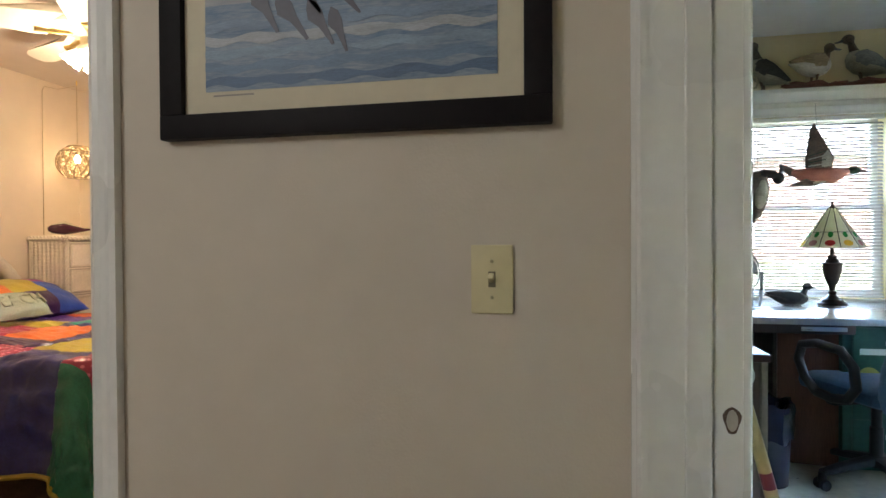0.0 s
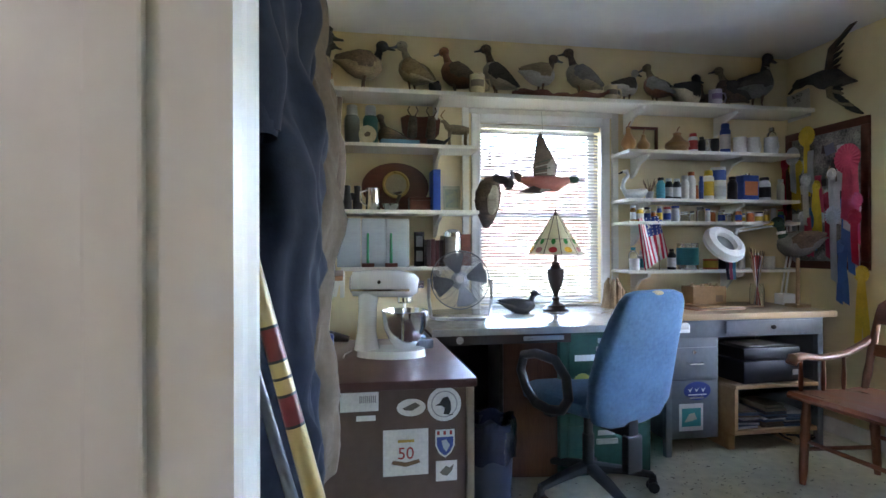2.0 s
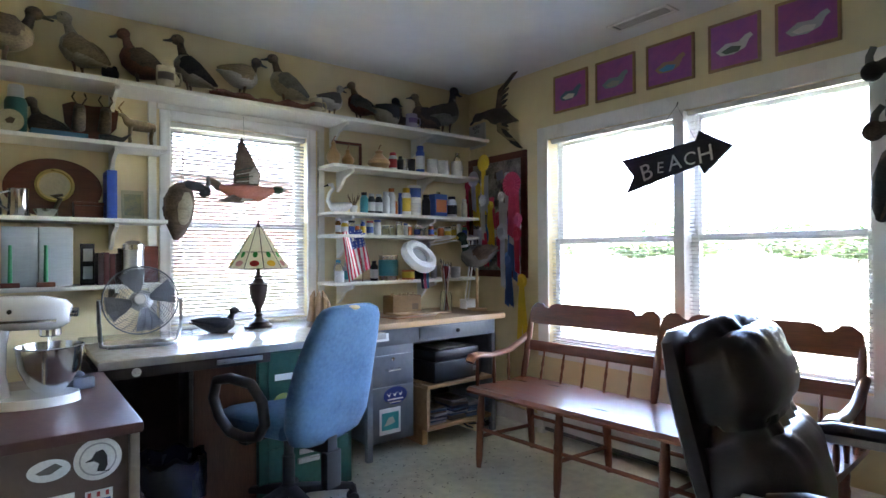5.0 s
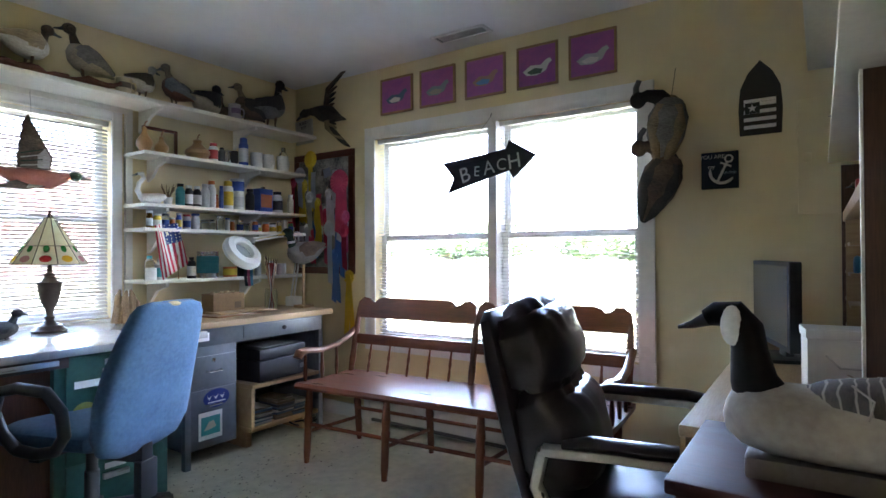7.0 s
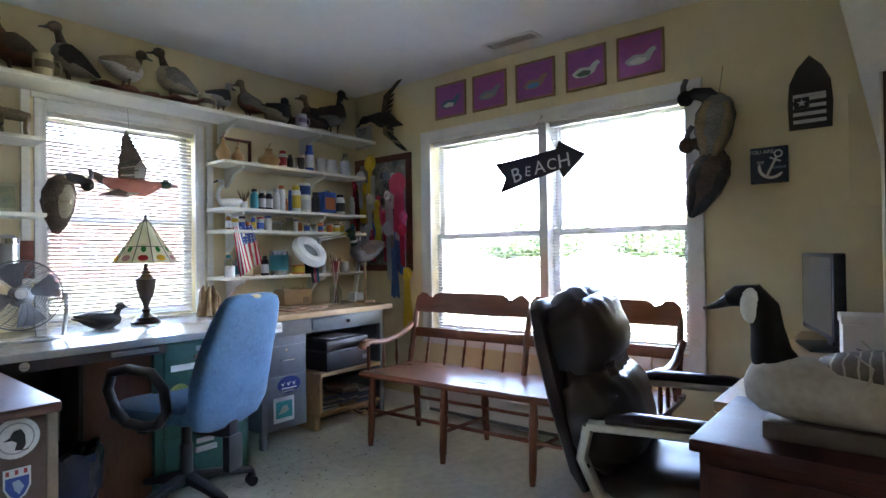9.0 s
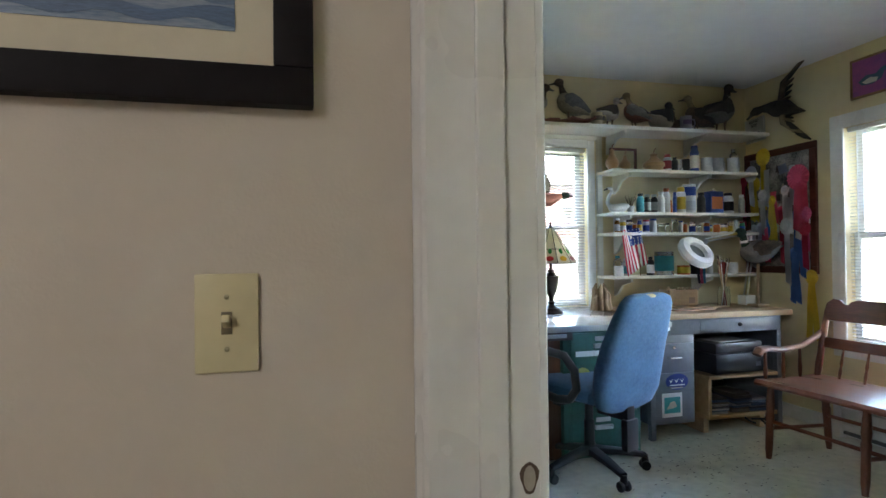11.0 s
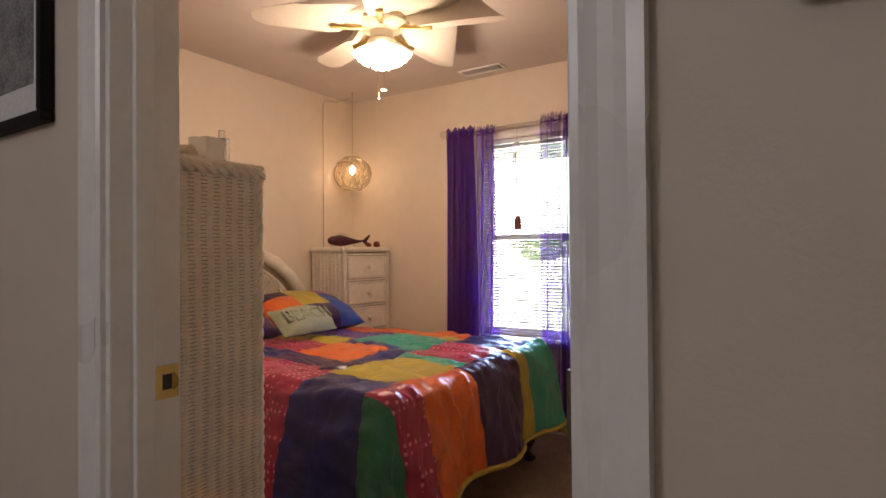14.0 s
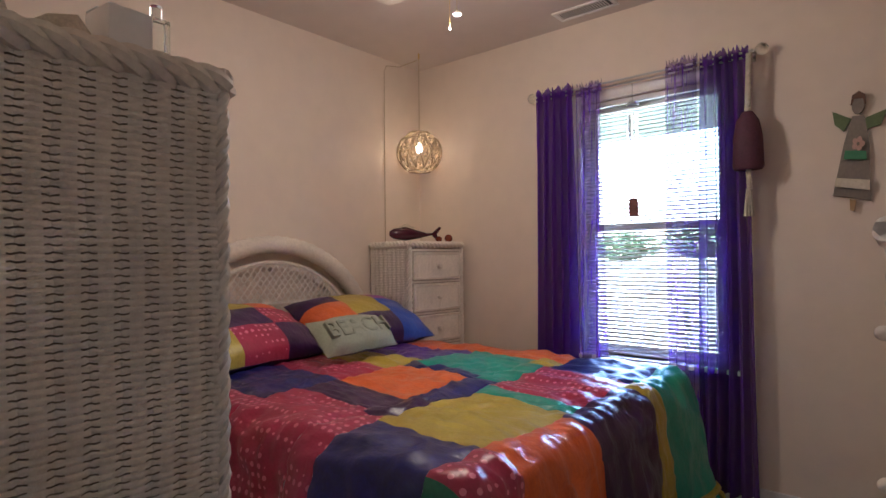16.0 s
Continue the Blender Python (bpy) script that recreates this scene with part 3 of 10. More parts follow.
# ---- brown desk with stickers ----
def brown_desk():
    th = thing("brown_desk", (0.40, 2.2, 0), 0, "old brown steel desk covered with stickers", "desk")
    plate(th, "desktop", (-0.365, -0.012, 0.722), (0.352, 0.80, 0.752), M_BROWNTOP, bevel=0.008)
    plate(th, "body", (-0.355, 0.0, 0.06), (0.318, 0.79, 0.7215), M_BROWNSTEEL, bevel=0.004)
    plate(th, "corner_post", (0.3185, -0.004, 0.0), (0.343, 0.03, 0.7215), col(0.26, 0.21, 0.16, 0.4), "scuffed pale edge post", 0.003)
    plate(th, "corner_post", (0.3185, 0.76, 0.0), (0.343, 0.79, 0.7215), col(0.26, 0.21, 0.16, 0.4), "", 0.003)
    white, blue, red, black, cream = col(0.72, 0.72, 0.70), col(0.05, 0.09, 0.35), col(0.4, 0.05, 0.05), col(0.02, 0.02, 0.02), col(0.62, 0.58, 0.46)
    y = -0.0016

    def settle(s, old, to, k):
        """Move a sticker with all that is printed on it and scale it about its middle."""
        s.matrix_basis = Matrix.Translation((to[0], 0, to[1])) @ Matrix.Diagonal((k, 1, k, 1)) @ Matrix.Translation((-old[0], 0, -old[1]))
    bm = B(); stick_disc(bm, (0.24, 0.60), 0.082, y=y); s = part("round_sticker", bm, white, th, "round white waterfowl sticker", 60)
    bm = B(); stick_disc(bm, (0.24, 0.60), 0.064, y=y - 0.0008); part("ring", bm, col(0.35, 0.36, 0.36), s)
    bm = B(); stick_disc(bm, (0.24, 0.60), 0.058, y=y - 0.0014); part("centre", bm, white, s)
    bm = B()
    slab(bm, [(0.195, 0.595), (0.218, 0.606), (0.232, 0.63), (0.256, 0.635), (0.27, 0.61), (0.272, 0.57), (0.262, 0.55), (0.285, 0.552), (0.275, 0.546), (0.235, 0.553), (0.243, 0.582), (0.226, 0.594)], 0.0006, pose(0, y - 0.002, 0)); part("goose_head", bm, black, s)
    settle(s, (0.24, 0.60), (0.248, 0.672), 0.65)
    bm = B(); stick_disc(bm, (0.055, 0.60), 0.072, y=y, squash=0.6); s = part("oval_sticker", bm, white, th, "oval white sticker", 60)
    bm = B(); slab(bm, [(0.01, 0.597), (0.05, 0.615), (0.075, 0.625), (0.09, 0.615), (0.1, 0.608), (0.085, 0.60), (0.06, 0.585), (0.025, 0.588)], 0.0006, pose(0, y - 0.0012, 0)); part("bird_shape", bm, col(0.12, 0.11, 0.1), s)
    settle(s, (0.055, 0.60), (0.145, 0.666), 0.62)
    s = plate(th, "label_sticker", (-0.22, y, 0.585), (-0.06, -0.0002, 0.665), white, "white shipping label", 0)
    for k in range(9):
        plate(s, "print_bar", (-0.14 + k * 0.008, y - 0.0008, 0.62), (-0.135 + k * 0.008, y, 0.65), col(0.3, 0.3, 0.3), "", 0)
    settle(s, (-0.06, 0.625), (0.045, 0.69), 0.72)
    plate(th, "small_label", (-0.022, y, 0.632), (0.036, -0.0002, 0.648), white, "", 0)
    s = plate(th, "square_sticker", (-0.02, y, 0.32), (0.148, -0.0002, 0.49), white, "white square sticker with number", 0)
    letters("50", 0.062, (0.064, y - 0.001, 0.40), 90, 0, 0, red, s)
    plate(s, "gold_bar", (0.035, y - 0.0012, 0.442), (0.095, y, 0.452), col(0.5, 0.36, 0.08), "", 0)
    bm = B(); slab(bm, [(0.01, 0.365), (0.064, 0.352), (0.118, 0.365), (0.112, 0.378), (0.064, 0.368), (0.016, 0.378)], 0.0008, pose(0, y - 0.001, 0)); part("banner", bm, col(0.2, 0.12, 0.06), s)
    settle(s, (0.064, 0.49), (0.128, 0.60), 0.83)
    bm = B(); slab(bm, [(0.19, 0.485), (0.27, 0.485), (0.27, 0.42), (0.255, 0.388), (0.23, 0.37), (0.205, 0.388), (0.19, 0.42)], 0.001, pose(0, y, 0)); s = part("shield_sticker", bm, white, th, "blue and white shield sticker")
    bm = B(); slab(bm, [(0.196, 0.455), (0.264, 0.455), (0.264, 0.42), (0.25, 0.393), (0.23, 0.378), (0.21, 0.393), (0.196, 0.42)], 0.001, pose(0, y - 0.001, 0)); part("field", bm, blue, s)
    bm = B(); slab(bm, [(0.215, 0.44), (0.235, 0.445), (0.25, 0.42), (0.235, 0.395), (0.222, 0.41)], 0.001, pose(0, y - 0.002, 0)); part("duck_shape", bm, col(0.45, 0.5, 0.6), s)
    for k in range(3):
        plate(s, "red_bar", (0.197 + k * 0.026, y - 0.0018, 0.464), (0.207 + k * 0.026, y - 0.001, 0.48), red, "", 0)
    settle(s, (0.23, 0.485), (0.25, 0.593), 0.76)
    s = plate(th, "square_sticker", (0.19, y, 0.25), (0.275, -0.0002, 0.33), white, "small white sticker with a bird", 0)
    bm = B(); slab(bm, [(0.205, 0.285), (0.23, 0.31), (0.245, 0.302), (0.262, 0.315), (0.255, 0.29), (0.235, 0.27), (0.215, 0.275)], 0.0008, pose(0, y - 0.001, 0)); part("bird_shape", bm, col(0.15, 0.14, 0.12), s)
    settle(s, (0.232, 0.33), (0.254, 0.496), 0.78)
    return th


brown_desk()


# ---- pale desk under the window ----
def pale_desk():
    th = thing("pale_desk", (1.40, 3.45, 0), 0, "old dark steel desk with worn pale top", "desk")
    plate(th, "desktop", (-0.662, -0.42, 0.752), (0.63, 0.415, 0.782), M_PALETOP, bevel=0.006)
    plate(th, "edge_strip", (-0.664, -0.426, 0.748), (0.63, -0.4205, 0.778), col(0.45, 0.44, 0.42, 0.3, 0.7), "dented metal edge strip", 0.002)
    dk = col(0.045, 0.03, 0.028, 0.45)
    plate(th, "apron", (-0.64, -0.40, 0.70), (0.02, -0.375, 0.7515), dk, "", 0.003)
    plate(th, "apron", (0.0, 0.38, 0.3), (0.6, 0.40, 0.7515), dk, "", 0.003)
    plate(th, "back_panel", (-0.64, 0.36, 0.1), (0.0, 0.38, 0.7515), dk, "", 0.003)
    plate(th, "side_panel", (-0.65, -0.37, 0.02), (-0.625, 0.39, 0.7), dk, "", 0.003)
    plate(th, "drawer_track", (-0.22, -0.412, 0.715), (-0.02, -0.4005, 0.735), M_STEEL, "scratched steel track", 0.002)
    bm = B(); lathe(bm, [(0.0, 0), (0.016, 0), (0.018, 0.008), (0.0, 0.012)], seg=14, caps=False); bmesh.ops.transform(bm, matrix=pose(-0.53, -0.401, 0.725, 90), verts=bm.verts); part("knob", bm, M_STEEL, th)
    plate(th, "pedestal", (-0.02, -0.36, 0.03), (0.46, 0.36, 0.742), M_GREEN, "dark green drawer pedestal", 0.004)
    for k, (za, zb) in enumerate(((0.52, 0.73), (0.29, 0.51), (0.06, 0.28))):
        d = plate(th, "drawer", (0.02, -0.372, za), (0.435, -0.361, zb), M_GREEN, "", 0.004)
        plate(d, "handle", (0.16, -0.39, (za + zb) / 2 + 0.02), (0.27, -0.3725, (za + zb) / 2 + 0.045), M_STEEL, "steel pull", 0.004)
        plate(d, "card_holder", (0.17, -0.376, (za + zb) / 2 + 0.06), (0.26, -0.3725, (za + zb) / 2 + 0.085), M_STEEL, "", 0.002)
        if k < 2:
            bm = B(); stick_disc(bm, (0.345, (za + zb) / 2), 0.075, squash=0.75, y=-0.3745); part("sticker", bm, col(0.03, 0.05, 0.3), d, "dark blue round sticker")
    plate(th, "white_sticker", (0.05, -0.3745, 0.60), (0.2, -0.3725, 0.63), M_WHITE, "", 0)
    bm = B(); stick_disc(bm, (0.09, 0.49), 0.05, y=-0.3745); part("sticker", bm, col(0.30, 0.33, 0.08), th, "round sticker with fish colours")
    return th


pale_desk()
th = thing("wood_panel", (1.245, 3.165, 0), -8, "tall walnut veneer cabinet pulled out beside the kneehole", "cabinet")
plate(th, "front_panel", (-0.13, -0.02, 0.02), (0.14, -0.003, 0.70), M_WALNUT, "walnut veneer front")
plate(th, "side_panel", (-0.148, -0.01, 0.015), (-0.132, 0.5, 0.70), col(0.03, 0.02, 0.018), "")
plate(th, "top_panel", (-0.148, -0.022, 0.7005), (0.14, 0.5, 0.716), M_WALNUT, "")


# ---- workbench with grey drawers ----
def workbench():
    th = thing("workbench", (2.58, 3.57, 0), 0, "blue-grey steel workbench with butcher block top", "workbench")
    plate(th, "wooden_top", (-0.545, -0.30, 0.755), (0.555, 0.295, 0.79), M_PINE, "worn pale wooden top", 0.006)
    plate(th, "upper_rail", (-0.50, -0.265, 0.655), (0.49, -0.235, 0.7545), M_GREY, "", 0.003)
    d = plate(th, "wide_drawer", (-0.14, -0.274, 0.672), (0.42, -0.2655, 0.742), M_GREY, "", 0.003)
    bm = B(); ball(bm, (0.15, -0.285, 0.706), (0.016, 0.014, 0.014)); part("knob", bm, M_DARKMETAL, d)
    for x in (-0.5, 0.46):
        plate(th, "leg", (x, -0.262, 0.0), (x + 0.035, -0.225, 0.6545), M_GREY, "", 0.003)
        plate(th, "leg", (x, 0.22, 0.0), (x + 0.035, 0.257, 0.7545), M_GREY, "", 0.003)
    plate(th, "pedestal", (-0.49, -0.245, 0.09), (-0.17, 0.24, 0.6545), M_GREY, "", 0.004)
    for za, zb in ((0.43, 0.60), (0.11, 0.415)):
        d = plate(th, "drawer", (-0.478, -0.258, za), (-0.182, -0.2455, zb), M_GREY, "", 0.004)
        zc = zb - 0.085
        bm = B(); tube(bm, [(-0.375, -0.259, zc), (-0.37, -0.283, zc), (-0.29, -0.283, zc), (-0.285, -0.259, zc)], 0.006, 8); part("handle", bm, M_CHROME, d, "chrome bow handle")
    bm = B(); lathe(bm, [(0.0, 0), (0.01, 0), (0.01, 0.008), (0, 0.009)], seg=12, caps=False); bmesh.ops.transform(bm, matrix=pose(-0.33, -0.2585, 0.575, 90), verts=bm.verts); part("lock", bm, M_CHROME, th)
    plate(th, "card_holder", (-0.47, -0.2685, 0.685), (-0.36, -0.2655, 0.73), M_WHITE, "worn paper label in a frame", 0.001)
    bm = B(); stick_disc(bm, (-0.31, 0.36), 0.082, squash=0.62, y=-0.2605); s = part("oval_sticker", bm, col(0.02, 0.04, 0.22), th, "dark blue oval sticker with white marks")
    bm = B()
    for k in range(3):
        slab(bm, [(-0.37 + k * 0.04, 0.375), (-0.355 + k * 0.04, 0.352), (-0.34 + k * 0.04, 0.38), (-0.355 + k * 0.04, 0.365)], 0.0008, pose(0, -0.2618, 0))
    box(bm, (-0.365, -0.2618, 0.336), (-0.255, -0.261, 0.342)); part("white_marks", bm, M_WHITE, s)
    s = plate(th, "square_sticker", (-0.42, -0.2605, 0.14), (-0.275, -0.2585, 0.29), M_WHITE, "white framed sticker with a turquoise picture", 0)
    plate(s, "picture", (-0.405, -0.2625, 0.165), (-0.29, -0.2608, 0.265), col(0.05, 0.32, 0.35), "", 0)
    bm = B(); slab(bm, [(-0.39, 0.19), (-0.36, 0.235), (-0.33, 0.24), (-0.315, 0.205), (-0.345, 0.195)], 0.0008, pose(0, -0.2638, 0)); part("fish_shape", bm, col(0.5, 0.5, 0.42), s)
    plate(th, "back_panel", (-0.165, 0.235, 0.1), (0.455, 0.25, 0.7545), col(0.02, 0.02, 0.022), "", 0.002)
    plate(th, "end_panel", (0.47, -0.2245, 0.1), (0.488, 0.219, 0.7), M_GREY, "", 0.002)
    return th


workbench()
# rough wooden shelf box in the open bay, printer on it, magazines below
th = thing("shelf_box", (2.74, 3.46, 0.0), 0, "rough pine shelf box under the workbench", "shelf")
plate(th, "top_board", (-0.245, -0.17, 0.36), (0.285, 0.2, 0.382), M_PINE, "", 0.002)
plate(th, "side_board", (-0.245, -0.16, 0.125), (-0.223, 0.2, 0.3595), M_PINE, "", 0.002)
plate(th, "bottom_board", (-0.245, -0.16, 0.10), (0.285, 0.2, 0.1245), M_PINE, "", 0.002)
plate(th, "foot", (-0.24, -0.1, 0.0), (-0.2, 0.19, 0.0995), M_PINE, "", 0.002)
plate(th, "foot", (0.2, -0.1, 0.0), (0.24, 0.19, 0.0995), M_PINE, "", 0.002)
th = thing("printer", (2.74, 3.46, 0.383), 4, "black desktop printer under the workbench", "printer")
plate(th, "body", (-0.2, -0.15, 0.0), (0.21, 0.16, 0.13), M_BLACK, "", 0.012)
plate(th, "scanner_lid", (-0.19, -0.14, 0.1305), (0.2, 0.16, 0.2), M_BLACK, "", 0.014)
plate(th, "paper_sheet", (-0.12, -0.1, 0.2005), (0.12, 0.1, 0.206), col(0.4, 0.4, 0.4), "", 0.001)
plate(th, "display", (0.13, -0.153, 0.04), (0.17, -0.1505, 0.07), col(0.25, 0.26, 0.28, 0.2), "", 0.002)
for k, (x, n) in enumerate(((2.60, 8), (2.76, 9), (2.90, 6))):
    z = 0.126
    for i in range(n):
        hgt = random.uniform(0.009, 0.018)
        bm = B(); box(bm, (-0.066, -0.1, 0), (0.066, 0.1, hgt), 0.0015)
        c = random.choice([(0.05, 0.06, 0.09), (0.25, 0.25, 0.26), (0.12, 0.1, 0.08), (0.32, 0.33, 0.36), (0.06, 0.1, 0.18)])
        single("magazine", bm, col(*c), (x + random.uniform(-0.01, 0.01), 3.42 + random.uniform(-0.02, 0.01), z), random.uniform(-8, 8), "thin magazine in a leaning stack", "magazine", "magazines under the workbench")
        z += hgt + 0.0003
th = thing("cable_heap", (3.0, 3.42, 0), 0, "tangle of black cables on the floor", "cable")
bm = B()
pts = [(0.07 * math.cos(a * 1.3) * (1 + 0.3 * math.sin(a * 2.1)), 0.09 * math.sin(a), 0.012 + 0.05 * abs(math.sin(a * 0.7))) for a in [i * 0.4 for i in range(60)]]
tube(bm, pts, 0.006, 6); part("cable", bm, M_BLACK, th)


# ---- swivel chair ----
def blue_chair():
    th = thing("swivel_chair", (1.485, 3.0, 0), 20, "worn blue velour swivel chair with torn top edge", "chair")
    # local: the chair faces +y
    for k in range(5):
        a = radians(90 + 72 * k + 20)
        e = (0.30 * math.cos(a), 0.30 * math.sin(a))
        bm = B(); loft(bm, [((0.03 * math.cos(a), 0.03 * math.sin(a), 0.115), 0.032, 0.022), ((e[0] * 0.6, e[1] * 0.6, 0.10), 0.026, 0.018), ((e[0], e[1], 0.08), 0.02, 0.014)], 10, power=0.6)
        leg = part("base_arm", bm, M_BLACK, th)
        bm = B()
        for s in (-0.018, 0.018):
            lathe(bm, [(0.0, -0.01), (0.024, -0.01), (0.027, 0), (0.024, 0.01), (0.0, 0.01)], seg=14, caps=False)
            vs = list(bm.verts)[-70:]
            bmesh.ops.transform(bm, matrix=pose(e[0] - s * math.sin(a), e[1] + s * math.cos(a), 0.027, 90, 0, math.degrees(a)), verts=vs)
        loft(bm, [((e[0], e[1], 0.035), 0.022, 0.022), ((e[0], e[1], 0.082), 0.015, 0.015)], 10)
        part("caster", bm, M_BLACK, leg)
    bm = B(); lathe(bm, [(0.045, 0.09), (0.045, 0.13), (0.028, 0.14), (0.028, 0.27), (0.022, 0.275), (0.022, 0.40)]); part("gas_column", bm, M_BLACK, th)
    bm = B(); box(bm, (-0.1, -0.2, 0.385), (0.1, 0.1, 0.42), 0.01); part("mechanism", bm, M_BLACK, th)
    bm = B(); box(bm, (-0.03, -0.275, 0.33), (0.03, -0.235, 0.60), 0.008); box(bm, (-0.03, -0.27, 0.33), (0.03, -0.08, 0.385), 0.008); box(bm, (-0.045, -0.285, 0.18), (0.045, -0.245, 0.34), 0.01)
    part("back_bar", bm, M_BLACK, th)
    bm = B(); loft(bm, [((0, -0.225, 0.46), 0.19, 0.03), ((0, -0.2, 0.46), 0.235, 0.045), ((0, 0.0, 0.465), 0.25, 0.05), ((0, 0.2, 0.46), 0.235, 0.048), ((0, 0.25, 0.45), 0.2, 0.03)], 24, power=0.55); part("seat", bm, M_BLUE, th)
    bm = B()
    rings = []
    for z, w, y, t in ((0.385, 0.13, -0.225, 0.025), (0.41, 0.20, -0.235, 0.04), (0.48, 0.238, -0.248, 0.05), (0.60, 0.245, -0.268, 0.05), (0.72, 0.235, -0.300, 0.046), (0.85, 0.212, -0.345, 0.042), (0.93, 0.188, -0.375, 0.038), (0.962, 0.165, -0.385, 0.032), (0.975, 0.125, -0.388, 0.020)):
        rings.append(((0, y, z), w, t))
    loft(bm, rings, 28, up=(0, 1, 0), power=0.6); bk = part("backrest", bm, M_BLUE, th)
    bm = B(); ball(bm, (0.0, -0.398, 0.966), (0.035, 0.018, 0.012)); part("torn_foam", bm, col(0.55, 0.42, 0.22, 0.9), bk, "bare yellow foam in a tear")
    for s in (-1, 1):
        bm = B()
        loop = [(s * 0.27, 0.06, 0.44), (s * 0.285, 0.11, 0.50), (s * 0.29, 0.145, 0.58), (s * 0.29, 0.12, 0.655), (s * 0.29, 0.03, 0.675), (s * 0.29, -0.1, 0.665), (s * 0.288, -0.165, 0.60), (s * 0.28, -0.17, 0.51), (s * 0.272, -0.12, 0.45), (s * 0.268, -0.03, 0.43), (s * 0.27, 0.06, 0.44)]
        loft(bm, [(p, 0.022, 0.022) for p in loop], 12, up=(1, 0, 0), caps=False)
        part("armrest", bm, M_BLACK, th, "black plastic loop armrest")
        bm = B(); box(bm, (s * 0.1, -0.05, 0.40), (s * 0.275, 0.0, 0.425), 0.006); part("arm_bracket", bm, M_BLACK, th)
    return th


blue_chair()


# ---- long wooden bench ----
def bench():
    th = thing("deacon_bench", (2.86, 2.10, 0), 4.3, "long red-brown wooden spindle-back bench", "bench")
    # local: length along y, the back on +x
    h = 0.88
    bm = B()
    prof = [(-0.27, 0.405), (-0.275, 0.42), (-0.26, 0.437), (-0.1, 0.428), (0.1, 0.424), (0.22, 0.432), (0.225, 0.41), (0.2, 0.402)]
    a = [bm.verts.new((x, -h, z)) for x, z in prof]
    b = [bm.verts.new((x, h, z)) for x, z in prof]
    n = len(prof)
    for k in range(n):
        bm.faces.new((a[k], a[(k + 1) % n], b[(k + 1) % n], b[k]))
    bm.faces.new(a); bm.faces.new(b[::-1])
    part("seat", bm, M_BENCH, th, "dark polished plank seat")
    turn = [(0.014, 0), (0.02, 0.06), (0.021, 0.2), (0.024, 0.24), (0.02, 0.26), (0.024, 0.3), (0.017, 0.4)]
    for y in (-0.80, -0.27, 0.27, 0.80):
        for x, dx in ((-0.235, 0.015), (0.18, 0.0)):
            bm = B(); loft(bm, [((x - dx * (1 - z / 0.4) + (0.03 if x > 0 else -0.01) * (1 - z / 0.4), y, z), r, r) for r, z in turn], 12, up=(0, 1, 0)); part("leg", bm, M_BENCHZ, th)
    for y in (-0.80, -0.27, 0.27, 0.80):
        bm = B(); tube(bm, [(-0.24, y, 0.17), (0.2, y, 0.14)], 0.011, 8); part("side_stretcher", bm, M_BENCHZ, th)
    for x, z in ((-0.242, 0.21), (0.19, 0.2)):
        bm = B(); tube(bm, [(x, -0.80, z), (x, 0.80, z)], 0.011, 8, up=(1, 0, 0)); part("long_stretcher", bm, M_BENCH, th)

    def bx(z):
        return 0.19 + (z - 0.43) * 0.24
    for y in (-0.85, 0.0, 0.85):
        bm = B(); loft(bm, [((bx(z), y, z), r, r) for z, r in ((0.425, 0.016), (0.5, 0.021), (0.56, 0.018), (0.62, 0.021), (0.74, 0.018), (0.80, 0.014))], 12, up=(0, 1, 0)); part("back_post", bm, M_BENCHZ, th)
    for y0, y1 in ((-0.86, 0.0), (0.0, 0.86)):
        c = (y0 + y1) / 2
        u = (y1 - y0) / 2
        out = [(-u + 0.005, 0.755), (-u + 0.0, 0.80), (-u + 0.01, 0.855), (-u + 0.045, 0.885), (-u + 0.085, 0.88), (-u + 0.11, 0.858), (-u + 0.14, 0.852), (-u + 0.155, 0.872), (-u + 0.19, 0.884)]
        top = out + [(-x, z) for x, z in out[::-1]]
        bm = B(); slab(bm, [(x, z - 0.755) for x, z in top], 0.022, pose(bx(0.755) + 0.01, c, 0.755, 0, 0, 0) @ pose(0, 0, 0, 0, 13.5, 0) @ pose(0, 0, 0, 0, 0, 90)); part("crest_rail", bm, M_BENCH, th, "scalloped dark crest rail")
        bm = B(); box(bm, (-0.009, y0 + 0.012, 0.0), (0.009, y1 - 0.012, 0.062), 0.005, pose(bx(0.595), 0, 0.595, 0, 13.5, 0)); part("mid_rail", bm, M_BENCH, th)
        for k in range(5):
            y = y0 + (y1 - y0) * (k + 1) / 6
            bm = B(); loft(bm, [((bx(z), y, z), r, r) for z, r in ((0.425, 0.006), (0.47, 0.009), (0.50, 0.006), (0.52, 0.010), (0.55, 0.007), (0.60, 0.006))], 8, up=(0, 1, 0)); part("spindle", bm, M_BENCHZ, th)
    for s in (-1, 1):
        y = s * 0.865
        bm = B(); loft(bm, [((bx(0.68), y, 0.68), 0.018, 0.02), ((0.2, y, 0.655), 0.02, 0.018), ((0.08, y, 0.608), 0.022, 0.016), ((-0.08, y, 0.595), 0.027, 0.016), ((-0.19, y, 0.61), 0.034, 0.018), ((-0.245, y, 0.602), 0.034, 0.024), ((-0.262, y, 0.575), 0.03, 0.02)], 14, up=(0, 0, 1)); part("arm", bm, M_ARMWOOD if s > 0 else M_BENCHZ, th, "worn pale scrolled arm" if s > 0 else "dark scrolled arm")
